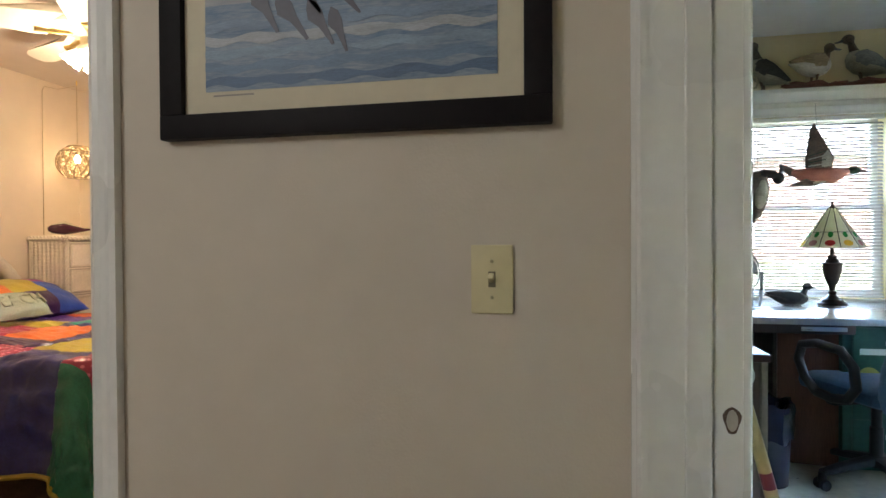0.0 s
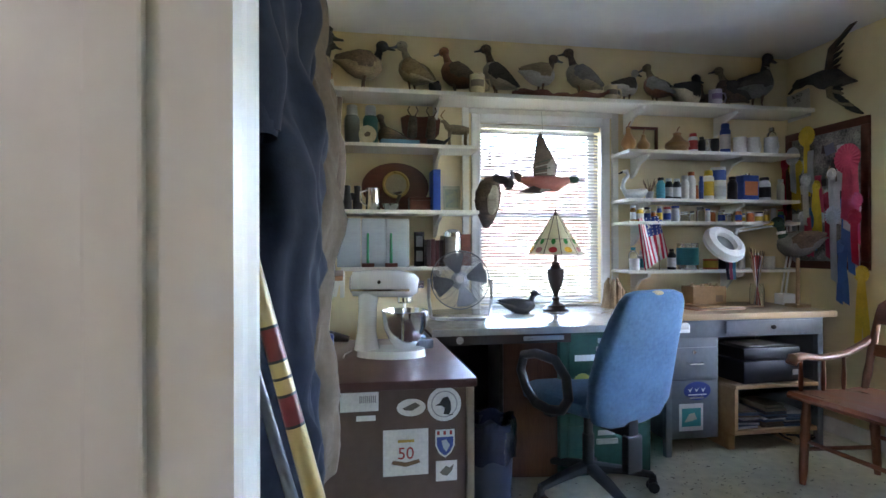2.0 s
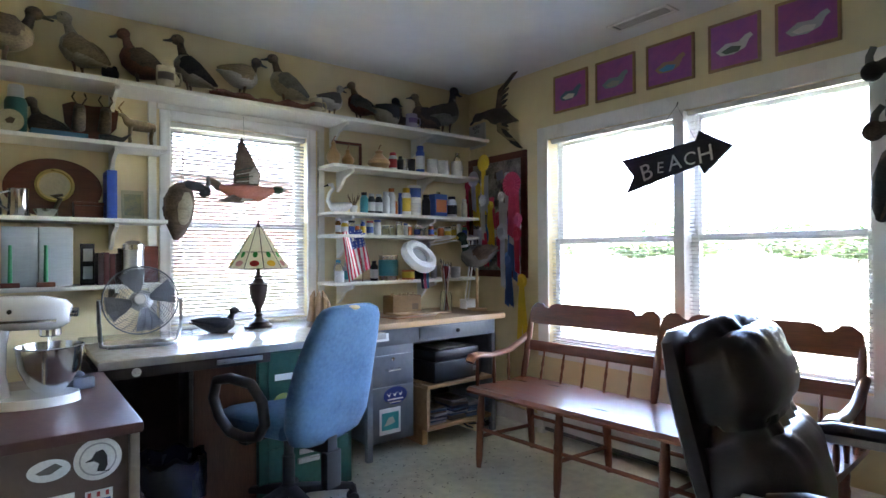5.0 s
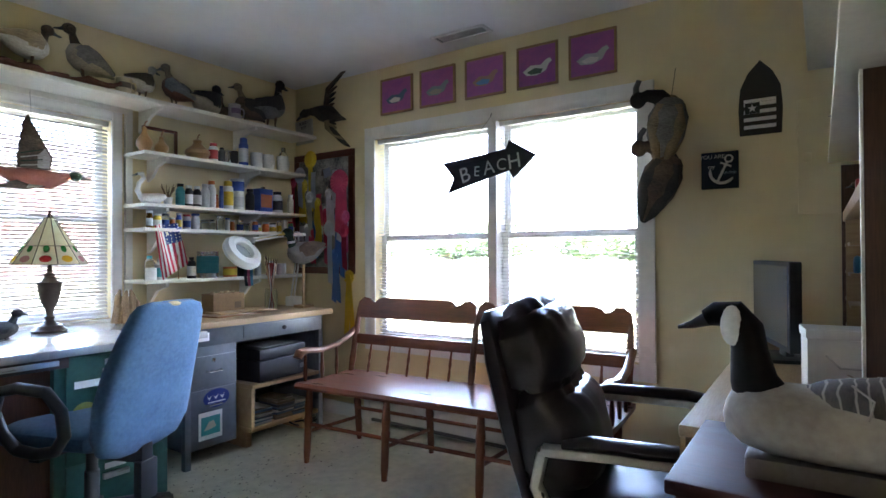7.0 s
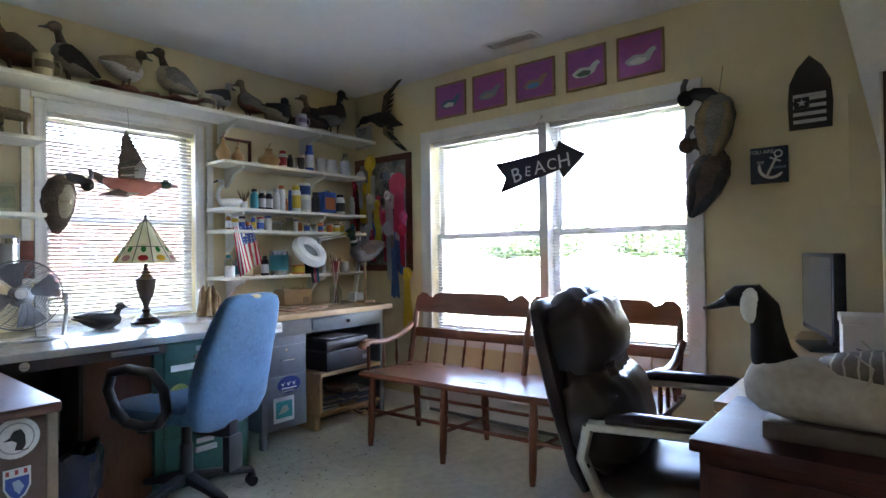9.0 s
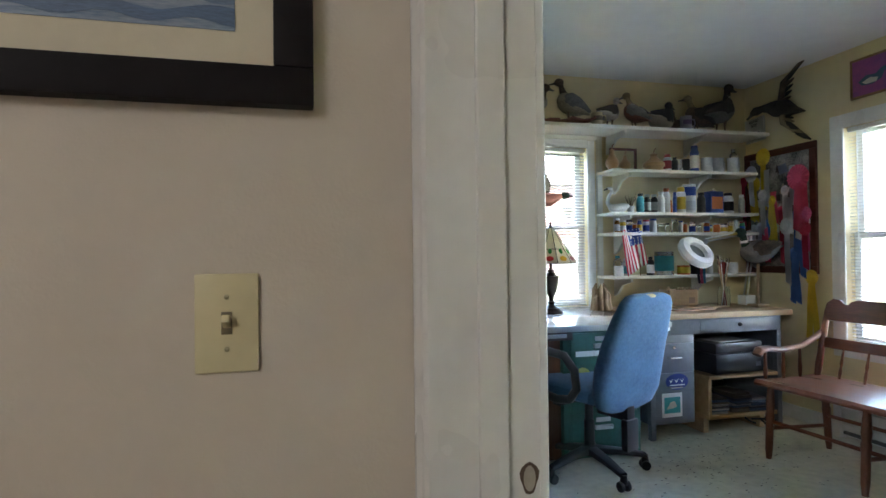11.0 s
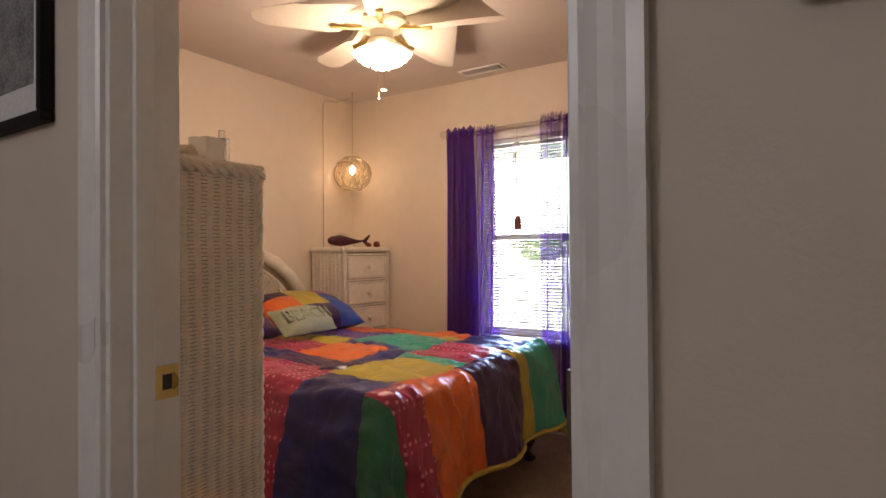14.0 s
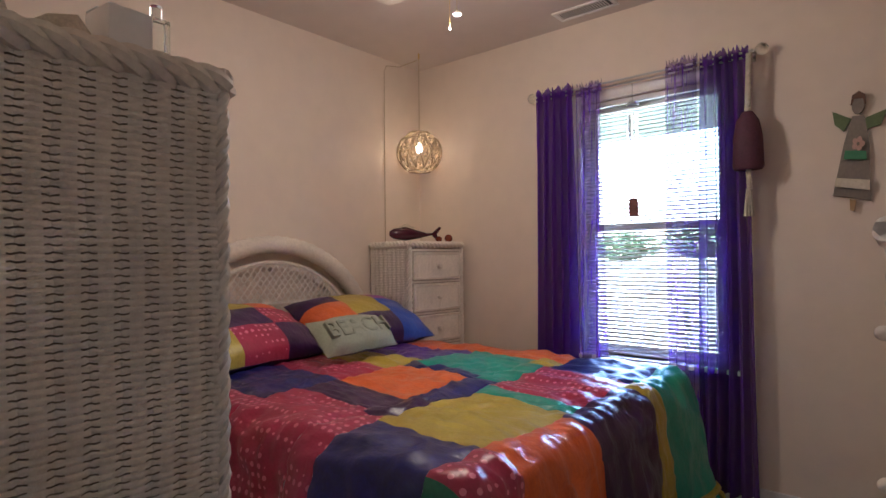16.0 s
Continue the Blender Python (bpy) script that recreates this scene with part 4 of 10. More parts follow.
        for x in (-0.2, -0.06, 0.07):
            bm = B(); loft(bm, [((x, y, z), r, r) for z, r in ((0.425, 0.008), (0.48, 0.012), (0.53, 0.009), (0.6, 0.008))], 8, up=(0, 1, 0)); part("arm_spindle", bm, M_BENCHZ, th)
    return th


bench()
th = thing("baseboard_heater", (3.27, 2.1, 0), 0, "low white baseboard heater under the window", "heater")
plate(th, "cover", (-0.01, -0.95, 0.05), (0.045, 0.95, 0.19), M_TRIM, "", 0.008)
plate(th, "grille", (-0.016, -0.93, 0.03), (0.04, 0.93, 0.0495), col(0.12, 0.12, 0.12), "", 0.002)
plate(th, "end_cap", (-0.014, 0.95, 0.0), (0.046, 1.0, 0.2), M_TRIM, "", 0.006)
plate(th, "end_cap", (-0.014, -1.0, 0.0), (0.046, -0.95, 0.2), M_TRIM, "", 0.006)


# ---- leather armchair on casters ----
def office_armchair():
    th = thing("executive_chair", (2.11, 0.905, 0), -167, "padded dark leather office armchair with silver arms", "chair")
    silver = col(0.52, 0.51, 0.46, 0.32, 0.3)
    for k in range(5):
        a = radians(72 * k + 18)
        bm = B(); loft(bm, [((0.03 * math.cos(a), 0.03 * math.sin(a), 0.11), 0.03, 0.024), ((0.32 * math.cos(a), 0.32 * math.sin(a), 0.075), 0.018, 0.014)], 10, power=0.6)
        leg = part("base_arm", bm, silver, th)
        bm = B(); ball(bm, (0.32 * math.cos(a), 0.32 * math.sin(a), 0.028), (0.028, 0.028, 0.028)); part("caster", bm, M_BLACK, leg)
    bm = B(); lathe(bm, [(0.04, 0.09), (0.04, 0.14), (0.027, 0.15), (0.027, 0.40)]); part("gas_column", bm, M_BLACK, th)
    bm = B(); loft(bm, [((0, -0.26, 0.46), 0.24, 0.05), ((0, -0.2, 0.47), 0.27, 0.075), ((0, 0.05, 0.475), 0.275, 0.078), ((0, 0.22, 0.475), 0.27, 0.075), ((0, 0.30, 0.455), 0.235, 0.05)], 26, power=0.6); part("seat", bm, M_LEATHER, th, "plump leather seat cushion")
    bm = B(); loft(bm, [((0, -0.31 - (z - 0.42) * 0.24, z), w, t) for z, w, t in ((0.42, 0.2, 0.02), (0.5, 0.25, 0.03), (0.7, 0.265, 0.04), (0.9, 0.26, 0.04), (1.02, 0.235, 0.03), (1.045, 0.19, 0.02))], 26, up=(0, 1, 0), power=0.6); part("back_shell", bm, M_LEATHER, th)
    cushions = (("lower_cushion", ((0.50, 0.20, 0.05), (0.53, 0.25, 0.10), (0.60, 0.268, 0.135), (0.70, 0.268, 0.135), (0.78, 0.255, 0.10), (0.825, 0.215, 0.05))),
                ("upper_cushion", ((0.80, 0.2, 0.05), (0.825, 0.245, 0.10), (0.90, 0.255, 0.125), (0.98, 0.248, 0.115), (1.035, 0.215, 0.08), (1.06, 0.16, 0.04))))
    for name, zs in cushions:
        bm = B()
        rows = []
        for (z, w, t), (z2, w2, t2) in zip(zs, zs[1:]):
            for q in range(6):
                e = q / 6
                e2 = e * e * (3 - 2 * e)
                zz = z + (z2 - z) * e
                rows.append(((0, -0.285 - (zz - 0.42) * 0.22 + (t + (t2 - t) * e2) * 0.5, zz), w + (w2 - w) * e2, t + (t2 - t) * e2))
        loft(bm, rows, 72, up=(0, 1, 0), power=0.7)
        mid = (zs[0][0] + zs[-1][0]) / 2
        for v in bm.verts:
            edge = min(1.0, abs(v.co.z - mid) / 0.13) ** 2
            front = min(1.0, max(0.0, (v.co.y + 0.40 + (v.co.z - 0.42) * 0.2) / 0.12))
            v.co.y += 0.006 * front * edge * math.sin(v.co.x * 75 + 1.5 * math.sin(v.co.z * 22)) + 0.002 * front * noise.noise(v.co * 14)
        part(name, bm, M_LEATHER, th, "plump creased leather back cushion")
    for s in (-1, 1):
        x = s * 0.315
        bm = B()
        loop = [(x, -0.27, 0.68), (x, -0.1, 0.685), (x, 0.1, 0.68), (x, 0.24, 0.655), (x, 0.32, 0.59), (x, 0.335, 0.50), (x, 0.27, 0.41), (x, 0.1, 0.375), (x, -0.12, 0.395), (x, -0.24, 0.47), (x, -0.29, 0.58), (x, -0.27, 0.68)]
        loft(bm, [(p, 0.016, 0.024) for p in loop], 12, up=(1, 0, 0), caps=False, power=0.7)
        arm = part("arm_frame", bm, silver, th, "silver painted loop arm")
        bm = B(); loft(bm, [((x, -0.22, 0.70), 0.02, 0.012), ((x, -0.15, 0.712), 0.032, 0.02), ((x, 0.1, 0.71), 0.034, 0.02), ((x, 0.24, 0.685), 0.034, 0.02), ((x, 0.325, 0.615), 0.03, 0.018), ((x, 0.345, 0.57), 0.02, 0.01)], 14, up=(0, 0, 1)); part("arm_pad", bm, M_LEATHER, arm, "padded leather arm")
        for y, z in ((-0.26, 0.675), (-0.275, 0.56)):
            bm = B(); ball(bm, (x + s * 0.016, y, z), (0.006, 0.011, 0.011)); part("bolt", bm, M_DARKMETAL, arm)
    th.scale = (1, 1, 0.945)
    return th


office_armchair()


# ---- chest, computer desk and hutch along the south side ----
th = thing("low_chest", (1.54, 0.38, 0), 0, "dark red mahogany chest of drawers", "chest")
plate(th, "top", (-0.205, -0.315, 0.765), (0.195, 0.325, 0.79), M_MAHOG, "", 0.006)
plate(th, "body", (-0.19, -0.30, 0.06), (0.185, 0.31, 0.7645), M_MAHOG, "", 0.004)
plate(th, "plinth", (-0.18, -0.29, 0.0), (0.175, 0.30, 0.0595), M_MAHOG, "", 0.003)
for k in range(3):
    d = plate(th, "drawer", (-0.2, -0.285, 0.09 + k * 0.225), (-0.1905, 0.295, 0.295 + k * 0.225), M_MAHOG, "", 0.004)
    for y in (-0.15, 0.16):
        bm = B(); ball(bm, (-0.212, y, 0.19 + k * 0.225), 0.013, 10); part("knob", bm, M_BRASS, d)
th = thing("computer_desk", (2.52, 0.42, 0), 0, "pale pine computer desk", "desk")
plate(th, "desktop", (-0.765, -0.355, 0.735), (0.80, 0.345, 0.762), M_PINE, "", 0.004)
plate(th, "front_rail", (-0.765, 0.33, 0.69), (0.80, 0.343, 0.7345), M_PINE, "", 0.002)
for x in (-0.75, 0.75):
    plate(th, "side_panel", (x - 0.012, -0.34, 0.0), (x + 0.012, 0.30, 0.7345), M_PINE, "", 0.002)
plate(th, "back_panel", (-0.73, -0.34, 0.2), (0.73, -0.325, 0.7345), M_PINE, "", 0.002)


def hutch():
    th = thing("desk_hutch", (2.54, 0.225, 0.7625), 0, "dark wood hutch with pine pigeonholes", "hutch")
    dark = wood("hutch_dark_wood", (0.11, 0.05, 0.028), (0.06, 0.025, 0.015), 0.4, 2)
    plate(th, "side_panel", (-0.76, -0.195, 0), (-0.735, 0.19, 0.765), dark, "dark wood end panel with a knot", 0.002)
    plate(th, "edge_strip", (-0.762, 0.1905, 0), (-0.733, 0.196, 0.765), M_SHELF, "pale front edge", 0.001)
    plate(th, "side_panel", (0.735, -0.195, 0), (0.76, 0.19, 0.765), dark, "", 0.002)
    plate(th, "back_panel", (-0.734, -0.195, 0.0), (0.734, -0.185, 0.76), dark, "", 0.001)
    bm = B(); stick_disc(bm, (0, 0), 0.016, squash=0.8); bmesh.ops.transform(bm, matrix=pose(-0.7608, 0.06, 0.42, 0, 0, -90), verts=bm.verts); part("knot", bm, col(0.02, 0.012, 0.008), th)
    for x in (0.2, 0.45):
        plate(th, "divider", (x, -0.18, 0.0), (x + 0.016, 0.05 if x < 0.3 else 0.185, 0.52), M_PINEY, "", 0.001)
    for z in (0.09, 0.2, 0.31, 0.42):
        plate(th, "pigeonhole_shelf", (0.217, -0.18, z), (0.449, 0.18, z + 0.012), M_PINEY, "", 0.001)
        plate(th, "pigeonhole_shelf", (0.467, -0.18, z), (0.734, 0.18, z + 0.012), M_PINEY, "", 0.001)
    plate(th, "long_shelf", (-0.734, -0.18, 0.525), (0.734, 0.186, 0.565), M_PINE, "thick pale pine shelf", 0.002)
    return th


hutch()
th = thing("wall_shelf", (2.25, OFF_S, 1.548), 0, "long deep white shelf over the hutch", "shelf", "white wall shelves")
plate(th, "board", (-1.0, 0.001, 0), (1.08, 0.40, 0.022), M_SHELF, "", 0.003)
th = thing("wall_shelf", (2.75, OFF_S, 1.96), 0, "high white shelf near the corner", "shelf", "white wall shelves")
plate(th, "board", (-0.35, 0.001, 0), (0.57, 0.47, 0.022), M_SHELF, "", 0.003)
plate(th, "end_board", (0.545, 0.001, -0.16), (0.565, 0.36, -0.0005), M_SHELF, "", 0.003)
th = thing("monitor", (2.81, 0.632, 0.7625), 18, "black flat computer monitor switched off", "monitor")
plate(th, "screen_frame", (-0.235, -0.02, 0.055), (0.235, 0.02, 0.365), M_BLACK, "", 0.006)
plate(th, "screen", (-0.22, 0.0203, 0.075), (0.22, 0.022, 0.35), col(0.035, 0.04, 0.045, 0.15), "dull grey screen", 0)
plate(th, "neck", (-0.04, -0.05, 0.01), (0.04, -0.021, 0.2), M_BLACK, "", 0.006)
plate(th, "foot", (-0.12, -0.1, 0.0), (0.12, 0.07, 0.0145), M_BLACK, "", 0.006)
th = thing("white_box", (2.2, 0.43, 0.7625), 8, "white document box with a handle", "box")
plate(th, "body", (-0.06, -0.1, 0), (0.06, 0.1, 0.17), M_WHITE, "", 0.003)
plate(th, "lid", (-0.064, -0.104, 0.1705), (0.064, 0.104, 0.195), M_WHITE, "", 0.003)
bm = B(); tube(bm, [(-0.065, -0.06, 0.13), (-0.072, -0.03, 0.1), (-0.072, 0.03, 0.1), (-0.065, 0.06, 0.13)], 0.003, 6); part("handle", bm, M_STEEL, th)
# breaker panel, vents
th = tagged(new("breaker_panel"), "flush painted breaker panel door", kind="structure"); th.location = (OFF_X1, 0.42, 1.58)
plate(th, "door", (-0.008, -0.15, -0.25), (-0.0005, 0.15, 0.26), M_OFFICE, "", 0.003)
plate(th, "latch", (-0.012, 0.1, -0.02), (-0.0085, 0.13, 0.02), M_OFFICE, "", 0.001)


def vent(at, rz, length, width, label):
    th = tagged(new("ceiling_vent"), label, kind="structure"); th.matrix_basis = pose(*at, 0, 0, rz)
    l, w = length / 2, width / 2
    bm = B()
    for lo, hi in (((-l, -w, -0.008), (l, -w + 0.018, 0)), ((-l, w - 0.018, -0.008), (l, w, 0)), ((-l, -w + 0.018, -0.008), (-l + 0.02, w - 0.018, 0)), ((l - 0.02, -w + 0.018, -0.008), (l, w - 0.018, 0))):
        box(bm, lo, hi, 0.002)
    part("frame", bm, M_TRIM, th)
    plate(th, "backing", (-l + 0.02, -w + 0.018, -0.0015), (l - 0.02, w - 0.018, -0.0005), M_BLACK, "", 0)
    bm = B(); box(bm, (-0.0015, -w + 0.02, -0.007), (0.0015, w - 0.02, -0.0015), 0, pose(0, 0, 0, 0, 25, 0)); me = mesh("louvre", bm, M_TRIM)
    n = int((length - 0.05) / 0.014)
    for k in range(n):
        shared("louvre", me, th, pose(-l + 0.027 + k * 0.014, 0, 0))


vent((3.135, 2.22, CEIL - 0.0005), 90, 0.36, 0.12, "white slotted ceiling vent")
vent((-2.50, 3.72, BCEIL - 0.0005), 0, 0.32, 0.12, "white slotted ceiling vent")

# ---- hall: picture, switch, small things ----
def framed(name, at, rz, w, h, border, mat_w, frame_m, mat_m, label, depth=0.025):
    """A framed picture facing its -y; returns the thing and the size of the sheet inside the mount."""
    th = thing(name, at, rz, label, "picture")
    bm = B()
    for lo, hi in (((-w / 2, -depth, 0), (w / 2, -0.001, border)), ((-w / 2, -depth, h - border), (w / 2, -0.001, h)), ((-w / 2, -depth, border), (-w / 2 + border, -0.001, h - border)), ((w / 2 - border, -depth, border), (w / 2, -0.001, h - border))):
        box(bm, lo, hi, 0.003)
    part("frame", bm, frame_m, th)
    plate(th, "mount", (-w / 2 + border, -0.012, border), (w / 2 - border, -0.002, h - border), mat_m, "", 0)
    return th


th = framed("framed_print", (-0.358, HALL_Y, 1.35), 0, 0.705, 0.56, 0.045, 0.04, M_FRAME, M_MAT, "large seascape print of flying birds in black frame")
sea = mat("printed_sea", (0.30, 0.36, 0.44), 0.5, second=(0.10, 0.17, 0.28), scale=5, bump=0, stretch=(1.2, 1, 9))
sky_m = mat("printed_sky", (0.42, 0.43, 0.45), 0.5, second=(0.30, 0.33, 0.38), scale=3, bump=0, stretch=(1, 1, 4))
plate(th, "print_sky", (-0.265, -0.0130, 0.24), (0.265, -0.0121, 0.48), sky_m, "", 0)
plate(th, "print_sea", (-0.265, -0.0130, 0.085), (0.265, -0.0121, 0.2398), sea, "printed blue waves", 0)
for k, (z, c) in enumerate(((0.105, (0.09, 0.15, 0.26)), (0.13, (0.16, 0.24, 0.36)), (0.155, (0.24, 0.33, 0.44)), (0.18, (0.40, 0.43, 0.47)), (0.205, (0.22, 0.30, 0.42)))):
    n = 40
    lo = [(-0.265 + 0.53 * i / n, z - 0.012 + 0.004 * math.sin(i * 0.9 + k)) for i in range(n + 1)]
    hi = [(-0.265 + 0.53 * i / n, z + 0.005 * abs(math.sin(i * 0.28 + k * 1.7)) + 0.003 * math.sin(i * 0.7 + k)) for i in range(n + 1)]
    bm = B(); slab(bm, lo + hi[::-1], 0.0004, pose(0, -0.0137 - 0.0001 * k, 0)); part("wave_band", bm, mat("wave_%d" % k, c, 0.5, var=0.3, scale=14, bump=0, stretch=(1, 1, 6)), th)
bird_ink = col(0.09, 0.09, 0.12)
for x, z, s, a in ((-0.15, 0.235, 1.0, -62), (-0.10, 0.215, 1.0, -55), (-0.045, 0.20, 0.9, -60), (-0.07, 0.255, 0.9, -58), (-0.01, 0.185, 0.8, -70), (0.0, 0.24, 0.8, -50), (0.045, 0.27, 0.8, -55), (-0.02, 0.30, 0.8, -60)):
    bm = B(); slab(bm, [(-0.045 * s, 0), (-0.03 * s, 0.012 * s), (-0.01 * s, 0.014 * s), (0.015 * s, 0.008 * s), (0.06 * s, 0.003 * s), (0.06 * s, -0.003 * s), (0.015 * s, -0.008 * s), (-0.01 * s, -0.02 * s), (-0.03 * s, -0.012 * s)], 0.0004, pose(x, -0.0146, z, 0, -a, 0)); part("printed_bird", bm, bird_ink, th)
bm = B(); box(bm, (-0.25, -0.0126, 0.076), (-0.17, -0.0121, 0.079)); part("caption_bar", bm, col(0.3, 0.28, 0.24), th)

th = framed("small_framed_photo", (-2.03, HALL_Y, 1.42), 0, 0.30, 0.38, 0.02, 0.04, M_FRAME, col(0.75, 0.75, 0.74), "black framed black-and-white photograph on the hall wall")
plate(th, "photograph", (-0.09, -0.0132, 0.08), (0.09, -0.0121, 0.30), mat("grey_photo", (0.35, 0.35, 0.35), 0.4, second=(0.05, 0.05, 0.05), scale=22, bump=0), "", 0)

th = thing("light_switch", (-0.105, HALL_Y, 1.099), 0, "ivory toggle light switch plate on the hall wall", "switch")
bm = B(); box(bm, (-0.035, -0.0062, -0.057), (0.035, -0.0003, 0.057), 0.003); part("cover_plate", bm, M_IVORY, th)
bm = B(); box(bm, (-0.006, -0.0068, -0.013), (0.006, -0.006, 0.013), 0.0004); part("slot", bm, col(0.2, 0.17, 0.1), th)
bm = B(); box(bm, (-0.0045, -0.017, -0.006), (0.0045, 0.002, 0.0035), 0.0015, pose(0, -0.004, 0, -28)); part("toggle", bm, M_IVORY, th)
for z in (-0.03, 0.03):
    bm = B(); ball(bm, (0, -0.0062, z), (0.003, 0.0014, 0.003), 10); part("screw", bm, col(0.45, 0.4, 0.25, 0.4, 0.5), th)

# chipped patch on the workroom jamb, strike plate on the bedroom jamb
jy = D_OFF[1] - 0.0025
bm = B(); slab(bm, [(0.012 * math.cos(a) * (1 + 0.2 * math.sin(3 * a)), 0.02 * math.sin(a)) for a in [i * math.pi / 8 for i in range(16)]], 0.0006, pose(0.2505, jy - 0.0006, 0.897))
t2 = structure("trim_chipped_patch", bm, col(0.10, 0.06, 0.04), "chipped bare patch in the door jamb")
bm = B(); slab(bm, [(0.008 * math.cos(a), 0.016 * math.sin(a)) for a in [i * math.pi / 7 for i in range(14)]], 0.0006, pose(0.2505, jy - 0.0013, 0.897))
part("plug", bm, col(0.42, 0.36, 0.30), t2)
jx = D_BED[0] + 0.0185
th = thing("strike_plate", (jx, 1.022, 0.94), 0, "brass strike plate let into the door jamb", "strike plate")
bm = B(); box(bm, (0.0, -0.026, -0.03), (0.0022, 0.022, 0.03), 0.0008); part("plate", bm, M_BRASS, th)
bm = B(); box(bm, (0.0012, -0.01, -0.014), (0.0026, 0.008, 0.014), 0.0004); part("latch_hole", bm, M_BLACK, th)
bm = B(); tube(bm, [(0.002, 0.012, -0.015), (0.007, 0.016, -0.008), (0.008, 0.017, 0.0), (0.007, 0.016, 0.008), (0.002, 0.012, 0.015)], 0.0025, 6); part("lip", bm, M_BRASS, th)

# ---- bedroom door, standing open ----
th = thing("door_1", (D_BED[1] - 0.06, BED_S + 0.012, 0.012), 0, "white painted bedroom door standing open", "door")
bm = B(); box(bm, (0.0, 0.0, 0.0), (0.035, 0.78, 2.0), 0.003); leaf = part("door_leaf", bm, M_TRIM, th)
for z in (0.25, 1.05):
    for y in (0.10, 0.44):
        bm = B(); box(bm, (-0.004, y, z), (-0.0003, y + 0.25, z + (0.62 if z < 1 else 0.75)), 0.003); part("door_panel", bm, M_TRIM, leaf)
for s in (-1,):
    bm = B(); lathe(bm, [(0.0, 0), (0.032, 0.0), (0.032, 0.004), (0.012, 0.008), (0.011, 0.03), (0.024, 0.04), (0.028, 0.052), (0.024, 0.064), (0.0, 0.068)], seg=20, caps=False); bmesh.ops.transform(bm, matrix=pose(-0.0005, 0.71, 0.93, 0, -90, 0), verts=bm.verts); part("knob", bm, M_BRASS, th, "round brass knob")
hinge_m = mat("tarnished_hinge", (0.16, 0.13, 0.10), 0.45, 0.7, var=0.4, scale=30, bump=0.2)
for z in (0.93, 0.2, 1.72):
    bm = B(); box(bm, (0.001, -0.0022, z), (0.034, -0.0004, z + 0.09), 0.0006); tube(bm, [(-0.004, -0.004, z - 0.002), (-0.004, -0.004, z + 0.092)], 0.006, 8); h = part("hinge", bm, hinge_m, th, "tarnished brass hinge")
    bm = B()
    for dz, x in ((0.015, 0.012), (0.045, 0.022), (0.075, 0.012)):
        ball(bm, (x, -0.0025, z + dz), (0.004, 0.0012, 0.004), 8)
    part("screws", bm, M_DARKMETAL, h)
bm = B(); box(bm, (D_BED[1] - 0.0205, 0.985, 0.93), (D_BED[1] - 0.0185, BED_S + 0.0015, 1.02), 0.0005); structure("trim_hinge_leaf", bm, hinge_m, "tarnished hinge leaf on the jamb")


# ---- wicker ----
def woven(width, height, stake=0.036, row=0.0098, depth=0.008):
    """A woven panel in x, z facing -y: upright stakes, weavers bowed between them, small slits between the weavers."""
    bm = B()
    nx = int(width / stake) * 8
    nr = int(height / row)
    steps = (0.0, 0.24, 0.52, 0.8)
    rise = (0.1, 0.5, 1.0, 0.65)
    grid = []
    for j in range(nr * 4 + 1):
        r, k = divmod(j, 4)
        z = height * (r + steps[k]) / nr
        wob = 0.0025 * math.sin(z * 9) + 0.0012 * math.sin(z * 31)
        line = []
        for i in range(nx + 1):
            x = width * i / nx
            ph = 2 * math.pi * i / 8
            on = 0.5 + 0.5 * math.cos(ph)
            over = 0.5 + 0.5 * math.cos(ph / 2 + (r % 2) * math.pi)
            y = (0.12 + 0.88 * on ** 0.6) * (0.62 + 0.38 * rise[k] * (0.7 + 0.3 * over))
            sag = 0.0012 * math.sin(i * 1.7 + r * 2.3) * (1 - on)
            line.append(bm.verts.new((x - width / 2 + wob, -depth * y, z + sag)))
        grid.append(line)
    for j in range(nr * 4):
        for i in range(nx):
            if j % 4 == 0 and 2 <= i % 8 <= 5:
                continue
            bm.faces.new((grid[j][i], grid[j][i + 1], grid[j + 1][i + 1], grid[j + 1][i]))
    bmesh.ops.delete(bm, geom=[v for v in bm.verts if not v.link_faces], context="VERTS")
    return bm


def braid(bm, a, b, r=0.011, step=0.045, phases=(0, 2.09, 4.19)):
    """Two strands twisted round the line from a to b."""
    a, b = Vector(a), Vector(b)
    d = b - a
    n = max(int(d.length / step * 6), 6)
    s = d.normalized().cross(Vector((0.3, 0.4, 0.87)) if abs(d.normalized().z) < 0.9 else Vector((1, 0.2, 0))).normalized()
    q = d.normalized().cross(s)
    for ph in phases:
        pts = []
        for i in range(n + 1):
            t = i / n
            an = ph + 2 * math.pi * t * d.length / (step * 2.2)
            pts.append(a + d * t + s * (r * 0.75 * math.cos(an)) + q * (r * 0.75 * math.sin(an)))
        tube(bm, pts, r * 0.75, 6)


def braided(name, parent, a, b, r):
    """A braid of three strands: the first is the part, the others hang under it."""
    top = None
    for ph in (0, 2.09, 4.19):
        bm = B()
        braid(bm, a, b, r, phases=(ph,))
        if top is None:
            top = part(name, bm, M_WICKER, parent)
        else:
            part("strand", bm, M_WICKER, top)
    return top


